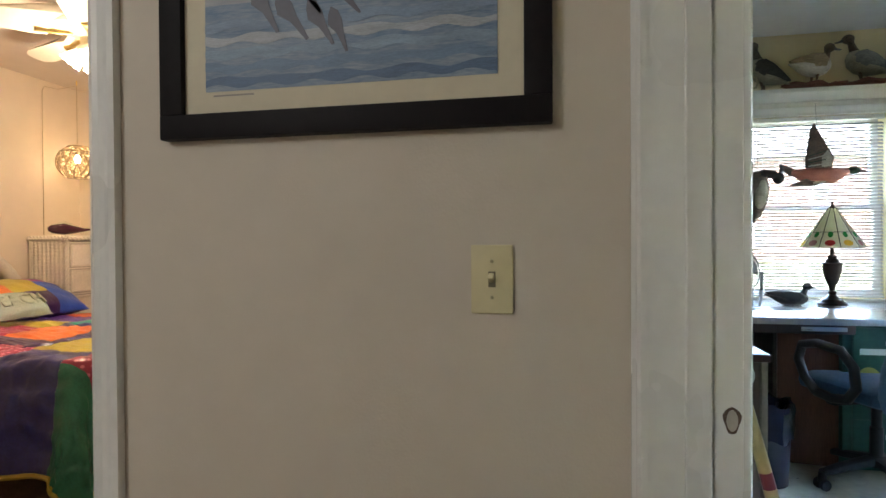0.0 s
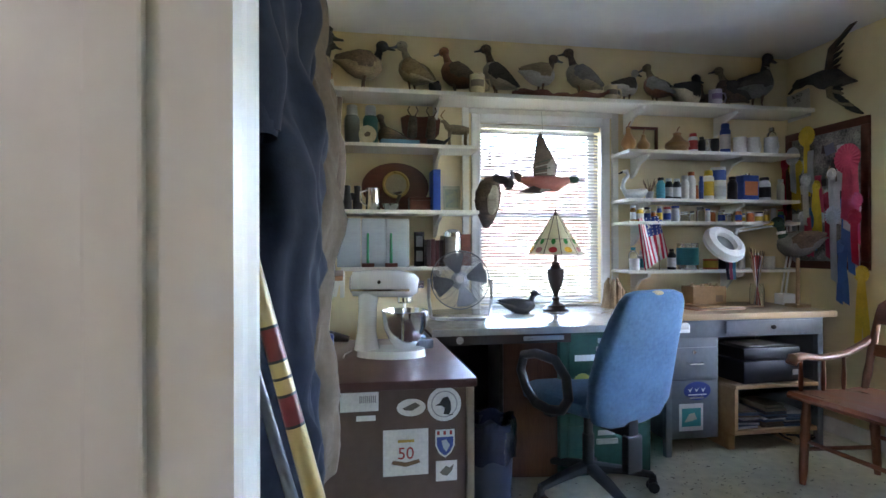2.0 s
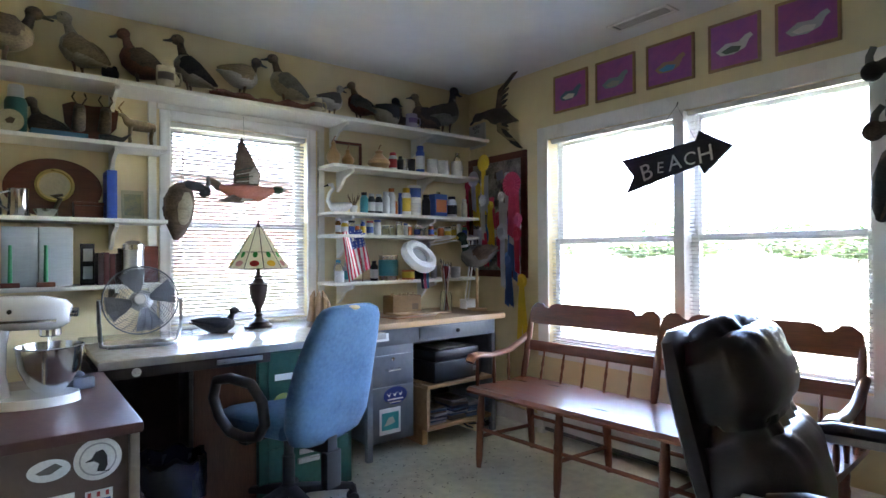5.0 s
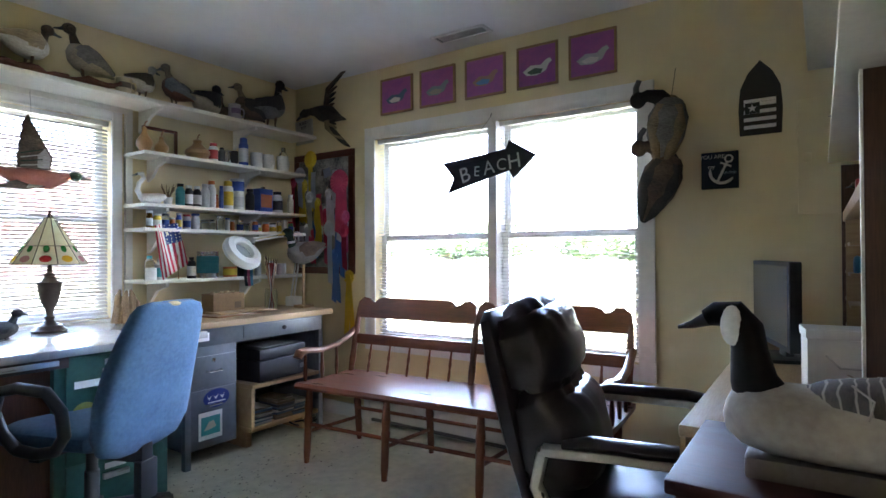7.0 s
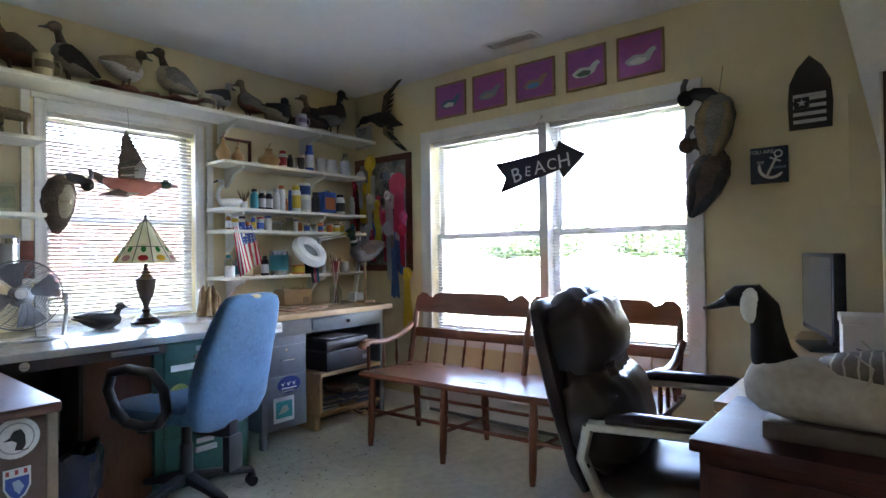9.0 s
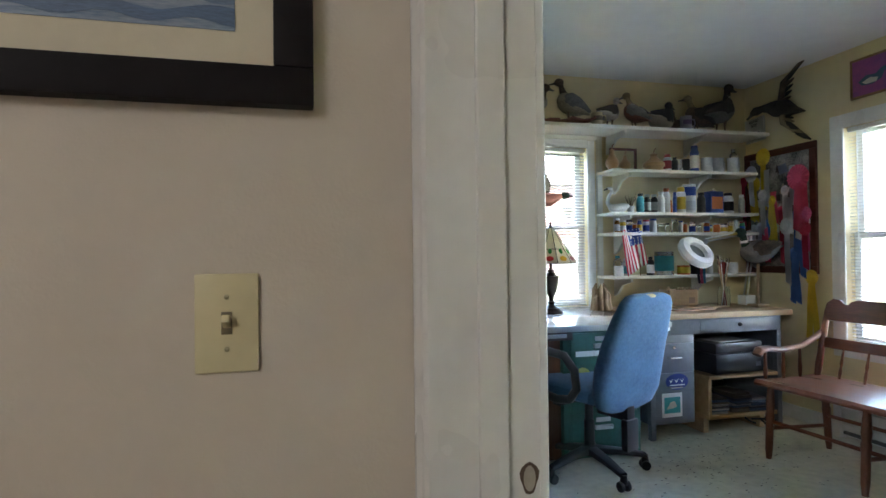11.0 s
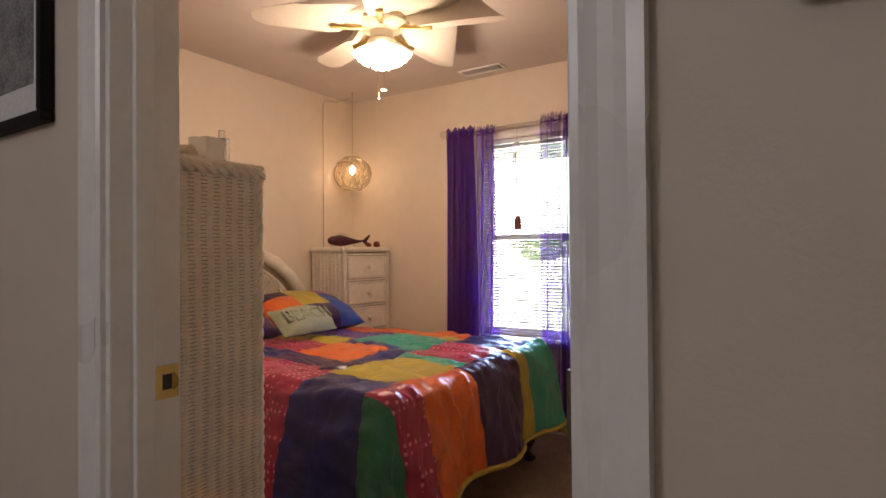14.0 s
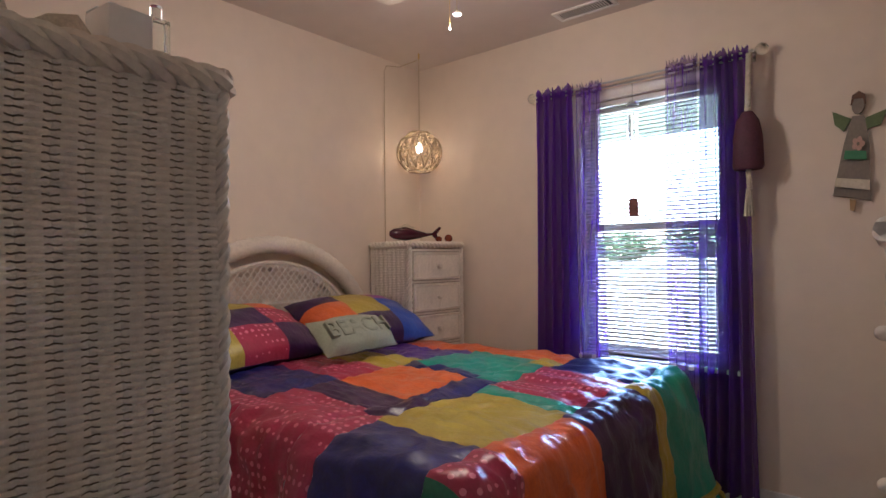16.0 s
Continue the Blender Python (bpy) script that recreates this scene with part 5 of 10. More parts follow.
def wicker_chest(at, rz, w, d, h, label, drawers, knob_rows=None, faces=("s", "e", "n", "w"), seen=("s", "e", "n", "w")):
    """A wicker chest: w along x, d along y; drawers on the local -y face if given."""
    th = thing("wicker_chest", at, rz, label, "chest of drawers")
    # inner box coloured darker than the weave, to paint shade into the slits
    plate(th, "gap_shade_core", (-w / 2 + 0.006, -d / 2 + 0.006, 0.05), (w / 2 - 0.006, d / 2 - 0.006, h - 0.004), col(0.36, 0.31, 0.245, 0.9), "")
    for f, (px, py, r, ln) in {"s": (0, -d / 2, 0, w), "e": (w / 2, 0, 90, d), "n": (0, d / 2, 180, w), "w": (-w / 2, 0, -90, d)}.items():
        if f not in faces or (f == "s" and drawers):
            continue
        bm = woven(ln - 0.03, h - 0.09) if f in seen else woven(ln - 0.03, h - 0.09, 0.07, 0.024)
        bmesh.ops.transform(bm, matrix=pose(px, py, 0.06, 0, 0, r), verts=bm.verts)
        part("woven_panel", bm, M_WICKER, th)
    for x in (-1, 1):
        for y in (-1, 1):
            braided("braided_post", th, (x * (w / 2 - 0.008), y * (d / 2 - 0.008), 0.0), (x * (w / 2 - 0.008), y * (d / 2 - 0.008), h - 0.01), 0.012)
    c = [(-w / 2, -d / 2), (w / 2, -d / 2), (w / 2, d / 2), (-w / 2, d / 2)]
    for k in range(4):
        braided("braided_rim", th, (*c[k], h - 0.012), (*c[(k + 1) % 4], h - 0.012), 0.015)
    plate(th, "top", (-w / 2 + 0.008, -d / 2 + 0.008, h - 0.0035), (w / 2 - 0.008, d / 2 - 0.008, h + 0.002), M_WICKER, "")
    if drawers:
        step = (h - 0.1) / drawers
        for k in range(drawers):
            z0 = 0.06 + k * step
            bm = B()
            n = int((w - 0.09) / 0.011) * 6
            lines = [[bm.verts.new((-(w - 0.09) / 2 + (w - 0.09) * i / n, -d / 2 - 0.001 - 0.0055 * abs(math.sin(math.pi * i / 6)), z)) for i in range(n + 1)] for z in (z0 + 0.02, z0 + step - 0.032)]
            for i in range(n):
                bm.faces.new((lines[0][i], lines[0][i + 1], lines[1][i + 1], lines[1][i]))
            dr = part("drawer", bm, M_WICKER, th)
            bm = B()
            for lo, hi in (((-w / 2 + 0.03, z0 + 0.005), (w / 2 - 0.03, z0 + 0.02)), ((-w / 2 + 0.03, z0 + step - 0.032), (w / 2 - 0.03, z0 + step - 0.017)), ((-w / 2 + 0.03, z0 + 0.02), (-w / 2 + 0.045, z0 + step - 0.032)), ((w / 2 - 0.045, z0 + 0.02), (w / 2 - 0.03, z0 + step - 0.032))):
                box(bm, (lo[0], -d / 2 - 0.008, lo[1]), (hi[0], -d / 2 + 0.006, hi[1]), 0.003)
            part("drawer_edge", bm, M_WICKER, dr)
            plate(th, "drawer_rail", (-w / 2 + 0.02, -d / 2 + 0.001, z0 + step - 0.0125), (w / 2 - 0.02, -d / 2 + 0.006, z0 + step + 0.0005), M_WICKER, "", 0.002)
            bm = B(); tube(bm, [(0, -d / 2 - 0.004, z0 + step / 2 - 0.006), (0, -d / 2 - 0.02, z0 + step / 2 - 0.006)], 0.006, 8); ball(bm, (0, -d / 2 - 0.026, z0 + step / 2 - 0.006), 0.014, 12); part("knob", bm, M_WICKER, dr)
    return th


wicker_chest((-2.24, 1.272, 0.006), 0, 0.49, 0.435, 1.405, "tall white wicker wardrobe chest by the door", 0, seen=("e", "n"))
wicker_chest((-3.59, 3.615, 0.006), 86, 0.45, 0.345, 1.215, "narrow white wicker chest of drawers in the corner", 6, seen=("w",))
wicker_chest((-1.0, 2.32, 0.006), -90, 0.76, 0.47, 1.17, "white wicker chest of drawers behind the open door", 4, seen=("e",))

# ---- birds: carved and mounted ----
def bird(name, at, rz, s, back, breast, head, bill, label, neck=1.0, tilt=0.0, legs=True, turn=0.0, category="duck", group="", belly=None, wing=None, sit=False, collar=None, perch=False, plump=True):
    """A standing or sitting duck facing +x: body, wings, neck and head, bill, legs."""
    th = thing(name, at, rz, label, category, group)
    lift = 0.0 if sit else 0.075 * s
    T = pose(0, 0, lift + (0.065 if plump else 0.055) * s) @ pose(0, 0, 0, 0, -tilt, 0)
    if plump:
        T = T @ Matrix.Diagonal((0.80, 1.10, 1.16, 1.0))
    bm = B()
    loft(bm, [((-0.215 * s, 0, 0.045 * s), 0.012 * s, 0.005 * s), ((-0.17 * s, 0, 0.035 * s), 0.032 * s, 0.012 * s), ((-0.12 * s, 0, 0.025 * s), 0.05 * s, 0.035 * s), ((-0.06 * s, 0, 0.014 * s), 0.066 * s, 0.056 * s), ((0.01 * s, 0, 0.008 * s), 0.072 * s, 0.063 * s), ((0.07 * s, 0, 0.01 * s), 0.064 * s, 0.058 * s), ((0.115 * s, 0, 0.02 * s), 0.042 * s, 0.04 * s), ((0.135 * s, 0, 0.03 * s), 0.016 * s, 0.018 * s)], 16)
    for v in bm.verts:
        v.co += Vector(noise.noise_vector(v.co * 40 / s)) * 0.003 * s
    bmesh.ops.transform(bm, matrix=T, verts=bm.verts)
    body = part("body", bm, breast, th)
    for sgn in (-1, 1):
        bm = B()
        loft(bm, [((0.085 * s, sgn * 0.05 * s, 0.025 * s), 0.006 * s, 0.02 * s), ((0.04 * s, sgn * 0.066 * s, 0.03 * s), 0.011 * s, 0.042 * s), ((-0.04 * s, sgn * 0.063 * s, 0.038 * s), 0.011 * s, 0.042 * s), ((-0.12 * s, sgn * 0.04 * s, 0.05 * s), 0.009 * s, 0.026 * s), ((-0.2 * s, sgn * 0.012 * s, 0.062 * s), 0.004 * s, 0.006 * s)], 10)
        bmesh.ops.transform(bm, matrix=T, verts=bm.verts)
        part("wing", bm, wing or back, th)
    bm = B()
    loft(bm, [((0.07 * s, 0, 0.05 * s), 0.03 * s, 0.01 * s), ((-0.02 * s, 0, 0.066 * s), 0.05 * s, 0.012 * s), ((-0.12 * s, 0, 0.056 * s), 0.03 * s, 0.012 * s), ((-0.19 * s, 0, 0.05 * s), 0.012 * s, 0.004 * s)], 10)
    bmesh.ops.transform(bm, matrix=T, verts=bm.verts)
    part("back_feathers", bm, back, th)
    base = T @ Vector((0.10 * s, 0, 0.03 * s))
    n = neck * s
    R = pose(base.x, base.y, base.z, 0, 0, turn)
    top = (0.035 * s, 0, 0.062 * s + 0.038 * n)
    bm = B()
    loft(bm, [((-0.02 * s, 0, -0.02 * s), 0.036 * s, 0.036 * s), ((0.006 * s, 0, 0.03 * s), 0.026 * s, 0.026 * s), ((0.018 * s, 0, 0.03 * s + 0.035 * n), 0.02 * s, 0.021 * s), ((top[0] - 0.014 * s, 0, top[2] - 0.02 * s), 0.021 * s, 0.023 * s)], 12, up=(0, 1, 0))
    ball(bm, top, (0.038 * s, 0.028 * s, 0.032 * s), 14)
    bmesh.ops.transform(bm, matrix=R, verts=bm.verts)
    hd = part("head", bm, head, th)
    bm = B()
    loft(bm, [((top[0] + 0.026 * s, 0, top[2] - 0.004 * s), 0.014 * s, 0.014 * s), ((top[0] + 0.05 * s, 0, top[2] - 0.012 * s), 0.012 * s, 0.007 * s), ((top[0] + 0.078 * s, 0, top[2] - 0.016 * s), 0.013 * s, 0.003 * s)], 10)
    bmesh.ops.transform(bm, matrix=R, verts=bm.verts)
    part("bill", bm, bill, hd)
    if collar:
        bm = B(); loft(bm, [((0.012 * s, 0, 0.028 * s + 0.01 * n), 0.0265 * s, 0.0265 * s), ((0.015 * s, 0, 0.036 * s + 0.016 * n), 0.0245 * s, 0.0245 * s)], 12, up=(0, 1, 0)); bmesh.ops.transform(bm, matrix=R, verts=bm.verts); part("collar", bm, collar, hd)
    for sgn in (-1, 1):
        bm = B()
        ball(bm, (top[0] + 0.012 * s, sgn * 0.0235 * s, top[2] + 0.006 * s), 0.004 * s, 8)
        bmesh.ops.transform(bm, matrix=R, verts=bm.verts)
        part("eye", bm, col(0.01, 0.01, 0.01, 0.1), hd)
    if legs and not sit:
        for sgn in (-1, 1):
            bm = B(); tube(bm, [(0.005 * s, sgn * 0.03 * s, lift + 0.02 * s), (-0.004 * s, sgn * 0.03 * s, 0.04 * s), (0.006 * s, sgn * 0.03 * s, 0.006 * s)], [0.011 * s, 0.005 * s, 0.004 * s], 8)
            loft(bm, [((-0.005 * s, sgn * 0.03 * s, 0.003 * s), 0.004 * s, 0.003 * s), ((0.045 * s, sgn * 0.032 * s, 0.0025 * s), 0.022 * s, 0.0022 * s)], 8)
            part("leg", bm, col(0.16, 0.09, 0.05), th)
    if perch:
        bm = B()
        for k in range(3):
            pts = [(-0.2 * s + 0.4 * s * i / 7, (k - 1) * 0.04 * s + 0.02 * s * math.sin(i * 1.7 + k), 0.02 * s + 0.012 * s * math.sin(i * 2.1 + k)) for i in range(8)]
            tube(bm, pts, [0.008 * s + 0.012 * s * math.sin(math.pi * (i + 0.5) / 8) for i in range(8)], 8)
        part("driftwood_perch", bm, perch, th, "red-brown driftwood perch")
    return th


def feather(name, a, b, scale=16):
    return mat(name, a, 0.75, second=tuple(0.7 * c for c in b), scale=scale, bump=0.6, bscale=90, stretch=(0.5, 1.2, 1.2))


F_BROWN = feather("brown_feathers", (0.17, 0.12, 0.08), (0.06, 0.04, 0.03))
F_DARK = feather("dark_feathers", (0.06, 0.05, 0.045), (0.02, 0.018, 0.017))
F_BLACK = feather("black_feathers", (0.016, 0.016, 0.018), (0.006, 0.006, 0.007))
F_CREAM = feather("cream_feathers", (0.42, 0.37, 0.27), (0.30, 0.25, 0.17))
F_WHITE = feather("white_feathers", (0.52, 0.49, 0.43), (0.40, 0.37, 0.32))
F_GREY = feather("grey_feathers", (0.24, 0.23, 0.22), (0.13, 0.125, 0.12))
F_RUST = feather("rust_feathers", (0.24, 0.10, 0.055), (0.13, 0.055, 0.03))
F_BUFF = feather("buff_feathers", (0.32, 0.25, 0.15), (0.2, 0.15, 0.09))
F_GREEN = feather("bottle_green_head", (0.015, 0.055, 0.03), (0.008, 0.03, 0.018))
F_WOOD = mat("red_driftwood", (0.26, 0.10, 0.06), 0.7, second=(0.14, 0.05, 0.03), scale=8, bump=0.4)
K_DARK, K_TAN, K_GREY = col(0.03, 0.03, 0.03), col(0.35, 0.22, 0.09), col(0.12, 0.12, 0.13)
TOP = 2.0455
G = "ducks on the top shelf"
bird("mounted_duck", (0.45, 3.72, TOP), 8, 0.98, F_BROWN, F_BUFF, F_DARK, K_DARK, "brown standing mounted duck with dark cap", group=G, tilt=6)
bird("mounted_duck", (0.73, 3.74, TOP), 140, 0.92, F_BUFF, F_CREAM, F_CREAM, K_GREY, "pale buff mounted duck facing the room", group=G, tilt=44, neck=1.0, turn=40)
bird("mounted_duck", (0.99, 3.76, TOP), 170, 0.9, F_BROWN, F_RUST, F_RUST, K_GREY, "rusty brown mounted duck beside a mug", group=G, tilt=38, turn=-30)
bird("mounted_duck", (0.86, 3.70, TOP), 60, 0.42, F_DARK, F_DARK, F_BLACK, K_DARK, "tiny dark duck carving", group=G, legs=False, sit=True)
bird("mounted_duck", (1.23, 3.73, TOP), 150, 0.9, F_DARK, F_CREAM, F_BROWN, K_DARK, "cream breasted mounted duck with raised brown head", group=G, tilt=48, neck=1.3, turn=20)
bird("mounted_duck", (1.52, 3.75, TOP + 0.03), 12, 0.85, F_BUFF, F_WHITE, F_BROWN, K_GREY, "white sided mounted duck on red driftwood", group=G, tilt=8, perch=F_WOOD)
bird("mounted_duck", (1.76, 3.73, TOP + 0.02), 158, 0.88, F_GREY, F_CREAM, F_BROWN, K_DARK, "grey pintail mounted on driftwood", group=G, tilt=42, neck=1.2, turn=10, perch=F_WOOD)
bird("mounted_duck", (2.08, 3.74, TOP), 20, 0.72, F_DARK, F_WHITE, F_WHITE, K_DARK, "black and white long-tailed duck mount", group=G, tilt=12, neck=1.1)
bird("mounted_duck", (2.27, 3.74, TOP), 120, 0.8, F_GREY, F_RUST, F_BUFF, K_GREY, "small grey and buff mounted duck", group=G, tilt=45)
bird("mounted_duck", (2.48, 3.72, TOP), 25, 0.95, F_BLACK, F_CREAM, F_BLACK, K_DARK, "black headed mounted duck with cream flanks", group=G, tilt=6, sit=True)
bird("mounted_duck", (2.66, 3.77, TOP), 200, 0.7, F_DARK, F_BROWN, F_BROWN, K_DARK, "dark brown duck carving", group=G, sit=True, legs=False)
bird("mounted_duck", (2.80, 3.76, TOP), 160, 0.82, F_DARK, F_BROWN, F_BUFF, K_DARK, "buff faced mounted duck", group=G, tilt=44)
bird("mounted_duck", (3.0, 3.74, TOP), 15, 1.1, F_DARK, F_GREY, F_BLACK, K_DARK, "large dark mounted duck with white breast band", group=G, tilt=26, neck=1.5, collar=F_WHITE)
bird("mounted_duck", (0.20, 3.68, TOP), 15, 0.8, F_BROWN, F_BUFF, F_DARK, K_DARK, "brown mounted duck by the corner", group=G, tilt=30, neck=1.1)
bird("carved_merganser", (0.16, 2.99, 1.884), -10, 0.95, F_BLACK, F_WHITE, F_BLACK, K_DARK, "hooded black and white carved duck with open crest", legs=False, sit=True, wing=F_BROWN)
bm = B()
pts = [(0.0, 0.0, 0.0), (-0.06, 0, 0.035), (-0.085, 0, 0.085), (-0.06, 0, 0.125), (0.0, 0, 0.135), (0.03, 0, 0.11)]
tube(bm, pts, [0.012, 0.014, 0.013, 0.013, 0.014, 0.012], 8, up=(0, 1, 0))
single("crest_handle", bm, F_BLACK, (0.26, 2.97, 1.99), -10, "curved black crest of the carved duck", "carving")
# black decoy on the desk
bird("wooden_decoy", (1.345, 3.62, 0.776), 3, 0.66, F_BLACK, F_DARK, F_BLACK, K_DARK, "black wooden duck decoy on the desk", legs=False, sit=True, neck=0.7, plump=False)


def mug(at, body, label, r=0.04, h=0.095, rz=0.0, group="mugs"):
    th = thing("mug", at, rz, label, "mug", group)
    bm = B(); lathe(bm, [(0.0, 0), (r * 0.92, 0), (r, 0.006), (r, h), (r * 0.93, h), (r * 0.9, 0.01), (0, 0.008)], caps=False); part("cup", bm, body, th)
    bm = B(); tube(bm, [(r * 0.95, 0, h * 0.8), (r * 1.5, 0, h * 0.78), (r * 1.65, 0, h * 0.5), (r * 1.45, 0, h * 0.22), (r * 0.95, 0, h * 0.2)], 0.006, 8, up=(0, 1, 0)); part("handle", bm, body, th)
    return th


CREAMCUP, WHITECUP = col(0.55, 0.47, 0.30, 0.25), col(0.68, 0.68, 0.66, 0.25)
for x, z, r, h, c, l in ((1.10, TOP, 0.045, 0.11, CREAMCUP, "cream mug with a duck motif"), (1.93, TOP, 0.038, 0.085, CREAMCUP, "cream mug with a dark motif"), (2.63, TOP, 0.04, 0.095, col(0.4, 0.36, 0.42, 0.25), "pale mug with a purple picture")):
    m = mug((x, 3.65, z), c, l, r, h, -10)
    bm = B(); loft(bm, [((0, 0, h * 0.35), r * 1.01, r * 1.01), ((0, 0, h * 0.7), r * 1.01, r * 1.01)], 20, up=(0, 1, 0), caps=False)
    bmesh.ops.delete(bm, geom=[f for f in bm.faces if f.calc_center_median().y > -r * 0.6], context="FACES")
    part("motif", bm, col(0.12, 0.09, 0.06) if x < 2.5 else col(0.16, 0.10, 0.2), m)


def jar(at, r, h, body, cap, label, kind="bottle", band=None, group="paints on the shelves", neck=0.45):
    """A bottle, spray can, tin or pot with its cap and band."""
    th = thing(kind, at, random.uniform(0, 60), label, kind.replace("_", " "), group)
    if kind == "tin":
        bm = B(); lathe(bm, [(0, 0), (r, 0), (r, 0.003), (r * 0.985, 0.005), (r * 0.985, h - 0.005), (r, h - 0.003), (r, h), (r * 0.9, h), (r * 0.88, h - 0.004), (0, h - 0.004)], caps=False); part("body", bm, body, th)
        top = h
    elif kind == "spray_can":
        bm = B(); lathe(bm, [(0, 0), (r, 0), (r, h * 0.76), (r * 0.75, h * 0.82), (r * 0.72, h * 0.825), (0, h * 0.825)], caps=False); part("body", bm, body, th)
        bm = B(); lathe(bm, [(0, h * 0.826), (r * 0.8, h * 0.826), (r * 0.78, h * 0.97), (r * 0.7, h), (0, h)], caps=False); part("cap", bm, cap, th)
        top = h * 0.76
    else:
        s = h * 0.7
        bm = B(); lathe(bm, [(0, 0), (r * 0.94, 0), (r, 0.004), (r, s), (r * 0.75, s + (h - s) * 0.35), (r * neck, s + (h - s) * 0.5), (r * neck, s + (h - s) * 0.55), (0, s + (h - s) * 0.55)], caps=False); part("body", bm, body, th)
        bm = B(); lathe(bm, [(0, s + (h - s) * 0.56), (r * neck * 1.25, s + (h - s) * 0.56), (r * neck * 1.2, h), (0, h)], caps=False); part("cap", bm, cap, th)
        top = s
    if band:
        bm = B(); lathe(bm, [(r * 1.012, top * 0.18), (r * 1.012, top * 0.82)], caps=False); part("label_band", bm, band, th)
    return th


W_, K_, R_, Y_, BL, GR, OR = col(0.66, 0.66, 0.64), col(0.02, 0.02, 0.022), col(0.42, 0.04, 0.04), col(0.62, 0.42, 0.03), col(0.03, 0.08, 0.36), col(0.05, 0.22, 0.09), col(0.55, 0.15, 0.03)
CLR = glass("clear_glass", (0.9, 0.94, 0.92), 0.05)
AMB = glass("amber_glass", (0.5, 0.25, 0.06), 0.05)
TEAL = col(0.05, 0.3, 0.36)
SILV = col(0.5, 0.5, 0.5, 0.25, 0.9)
S1, S2, S3, S4 = 1.7555, 1.4585, 1.3185, 1.0185
# top right shelf
th = framed("small_framed_picture", (2.21, 3.80, S1), 0, 0.21, 0.17, 0.018, 0.02, M_PLAQUE, col(0.45, 0.36, 0.2), "small dark framed picture standing on the shelf")
GOURD = mat("varnished_gourd", (0.45, 0.26, 0.11), 0.4, var=0.2, scale=14, bump=0.1)
for x, r, h in ((2.07, 0.045, 0.15), (2.17, 0.04, 0.11), (2.40, 0.075, 0.13)):
    th = thing("gourd", (x, 3.70, S1), 0, "tan dried gourd with a thin neck", "gourd", "gourds")
    bm = B(); lathe(bm, [(0, 0), (r * 0.6, 0.002), (r, h * 0.25), (r * 0.95, h * 0.42), (r * 0.5, h * 0.62), (r * 0.3, h * 0.78), (r * 0.35, h * 0.9), (0, h)], caps=False); part("shell", bm, GOURD, th)
    bm = B(); tube(bm, [(0, 0, h), (0.006, 0, h + 0.02), (0.016, 0, h + 0.03)], 0.004, 6); part("stem", bm, M_ARMWOOD, th)
for x, r, h, b, c, k, bd in ((2.51, 0.028, 0.12, W_, R_, "spray_can", R_), (2.57, 0.024, 0.10, K_, K_, "bottle", None), (2.60, 0.03, 0.085, SILV, SILV, "tin", None), (2.66, 0.028, 0.09, K_, K_, "tin", None), (2.735, 0.031, 0.19, BL, BL, "spray_can", W_), (3.07, 0.03, 0.175, CLR, SILV, "bottle", None)):
    jar((x, 3.70, S1), r, h, b, c, {"spray_can": "spray can on the upper shelf", "bottle": "small capped bottle on the upper shelf", "tin": "small dark metal tin on the shelf"}[k], k, bd)
for x in (2.84, 2.935, 3.04):
    mug((x, 3.70 - (0.03 if x > 3 else 0), S1), WHITECUP, "plain white mug on the shelf", 0.04, 0.105, 10)
# second shelf
th = thing("swan_ornament", (2.10, 3.70, S2), 170, "white swan ornament with a curved neck", "ornament")
bm = B(); loft(bm, [((-0.09, 0, 0.05), 0.006, 0.012), ((-0.05, 0, 0.035), 0.03, 0.03), ((0.0, 0, 0.03), 0.036, 0.03), ((0.04, 0, 0.032), 0.026, 0.026), ((0.055, 0, 0.04), 0.008, 0.012)], 14); part("body", bm, W_, th)
bm = B(); tube(bm, [(0.04, 0, 0.03), (0.065, 0, 0.07), (0.055, 0, 0.115), (0.03, 0, 0.145), (0.04, 0, 0.17), (0.065, 0, 0.168)], [0.018, 0.014, 0.012, 0.012, 0.014, 0.008], 10, up=(0, 1, 0)); part("neck", bm, W_, th)
bm = B(); tube(bm, [(0.062, 0, 0.167), (0.09, 0, 0.155)], [0.008, 0.003], 8); part("bill", bm, K_, th)
th = thing("plant_cup", (2.21, 3.70, S2), 0, "white cup of dry twigs", "cup")
bm = B(); lathe(bm, [(0, 0), (0.02, 0), (0.027, 0.045), (0.024, 0.045), (0, 0.006)], caps=False); part("cup", bm, W_, th)
bm = B()
for k in range(14):
    a = random.uniform(0, 6.28)
    tube(bm, [(0, 0, 0.02), (0.015 * math.cos(a), 0.015 * math.sin(a), 0.06), (0.04 * math.cos(a), 0.04 * math.sin(a), random.uniform(0.09, 0.13))], [0.003, 0.004, 0.001], 5)
part("twigs", bm, col(0.2, 0.13, 0.07), th)
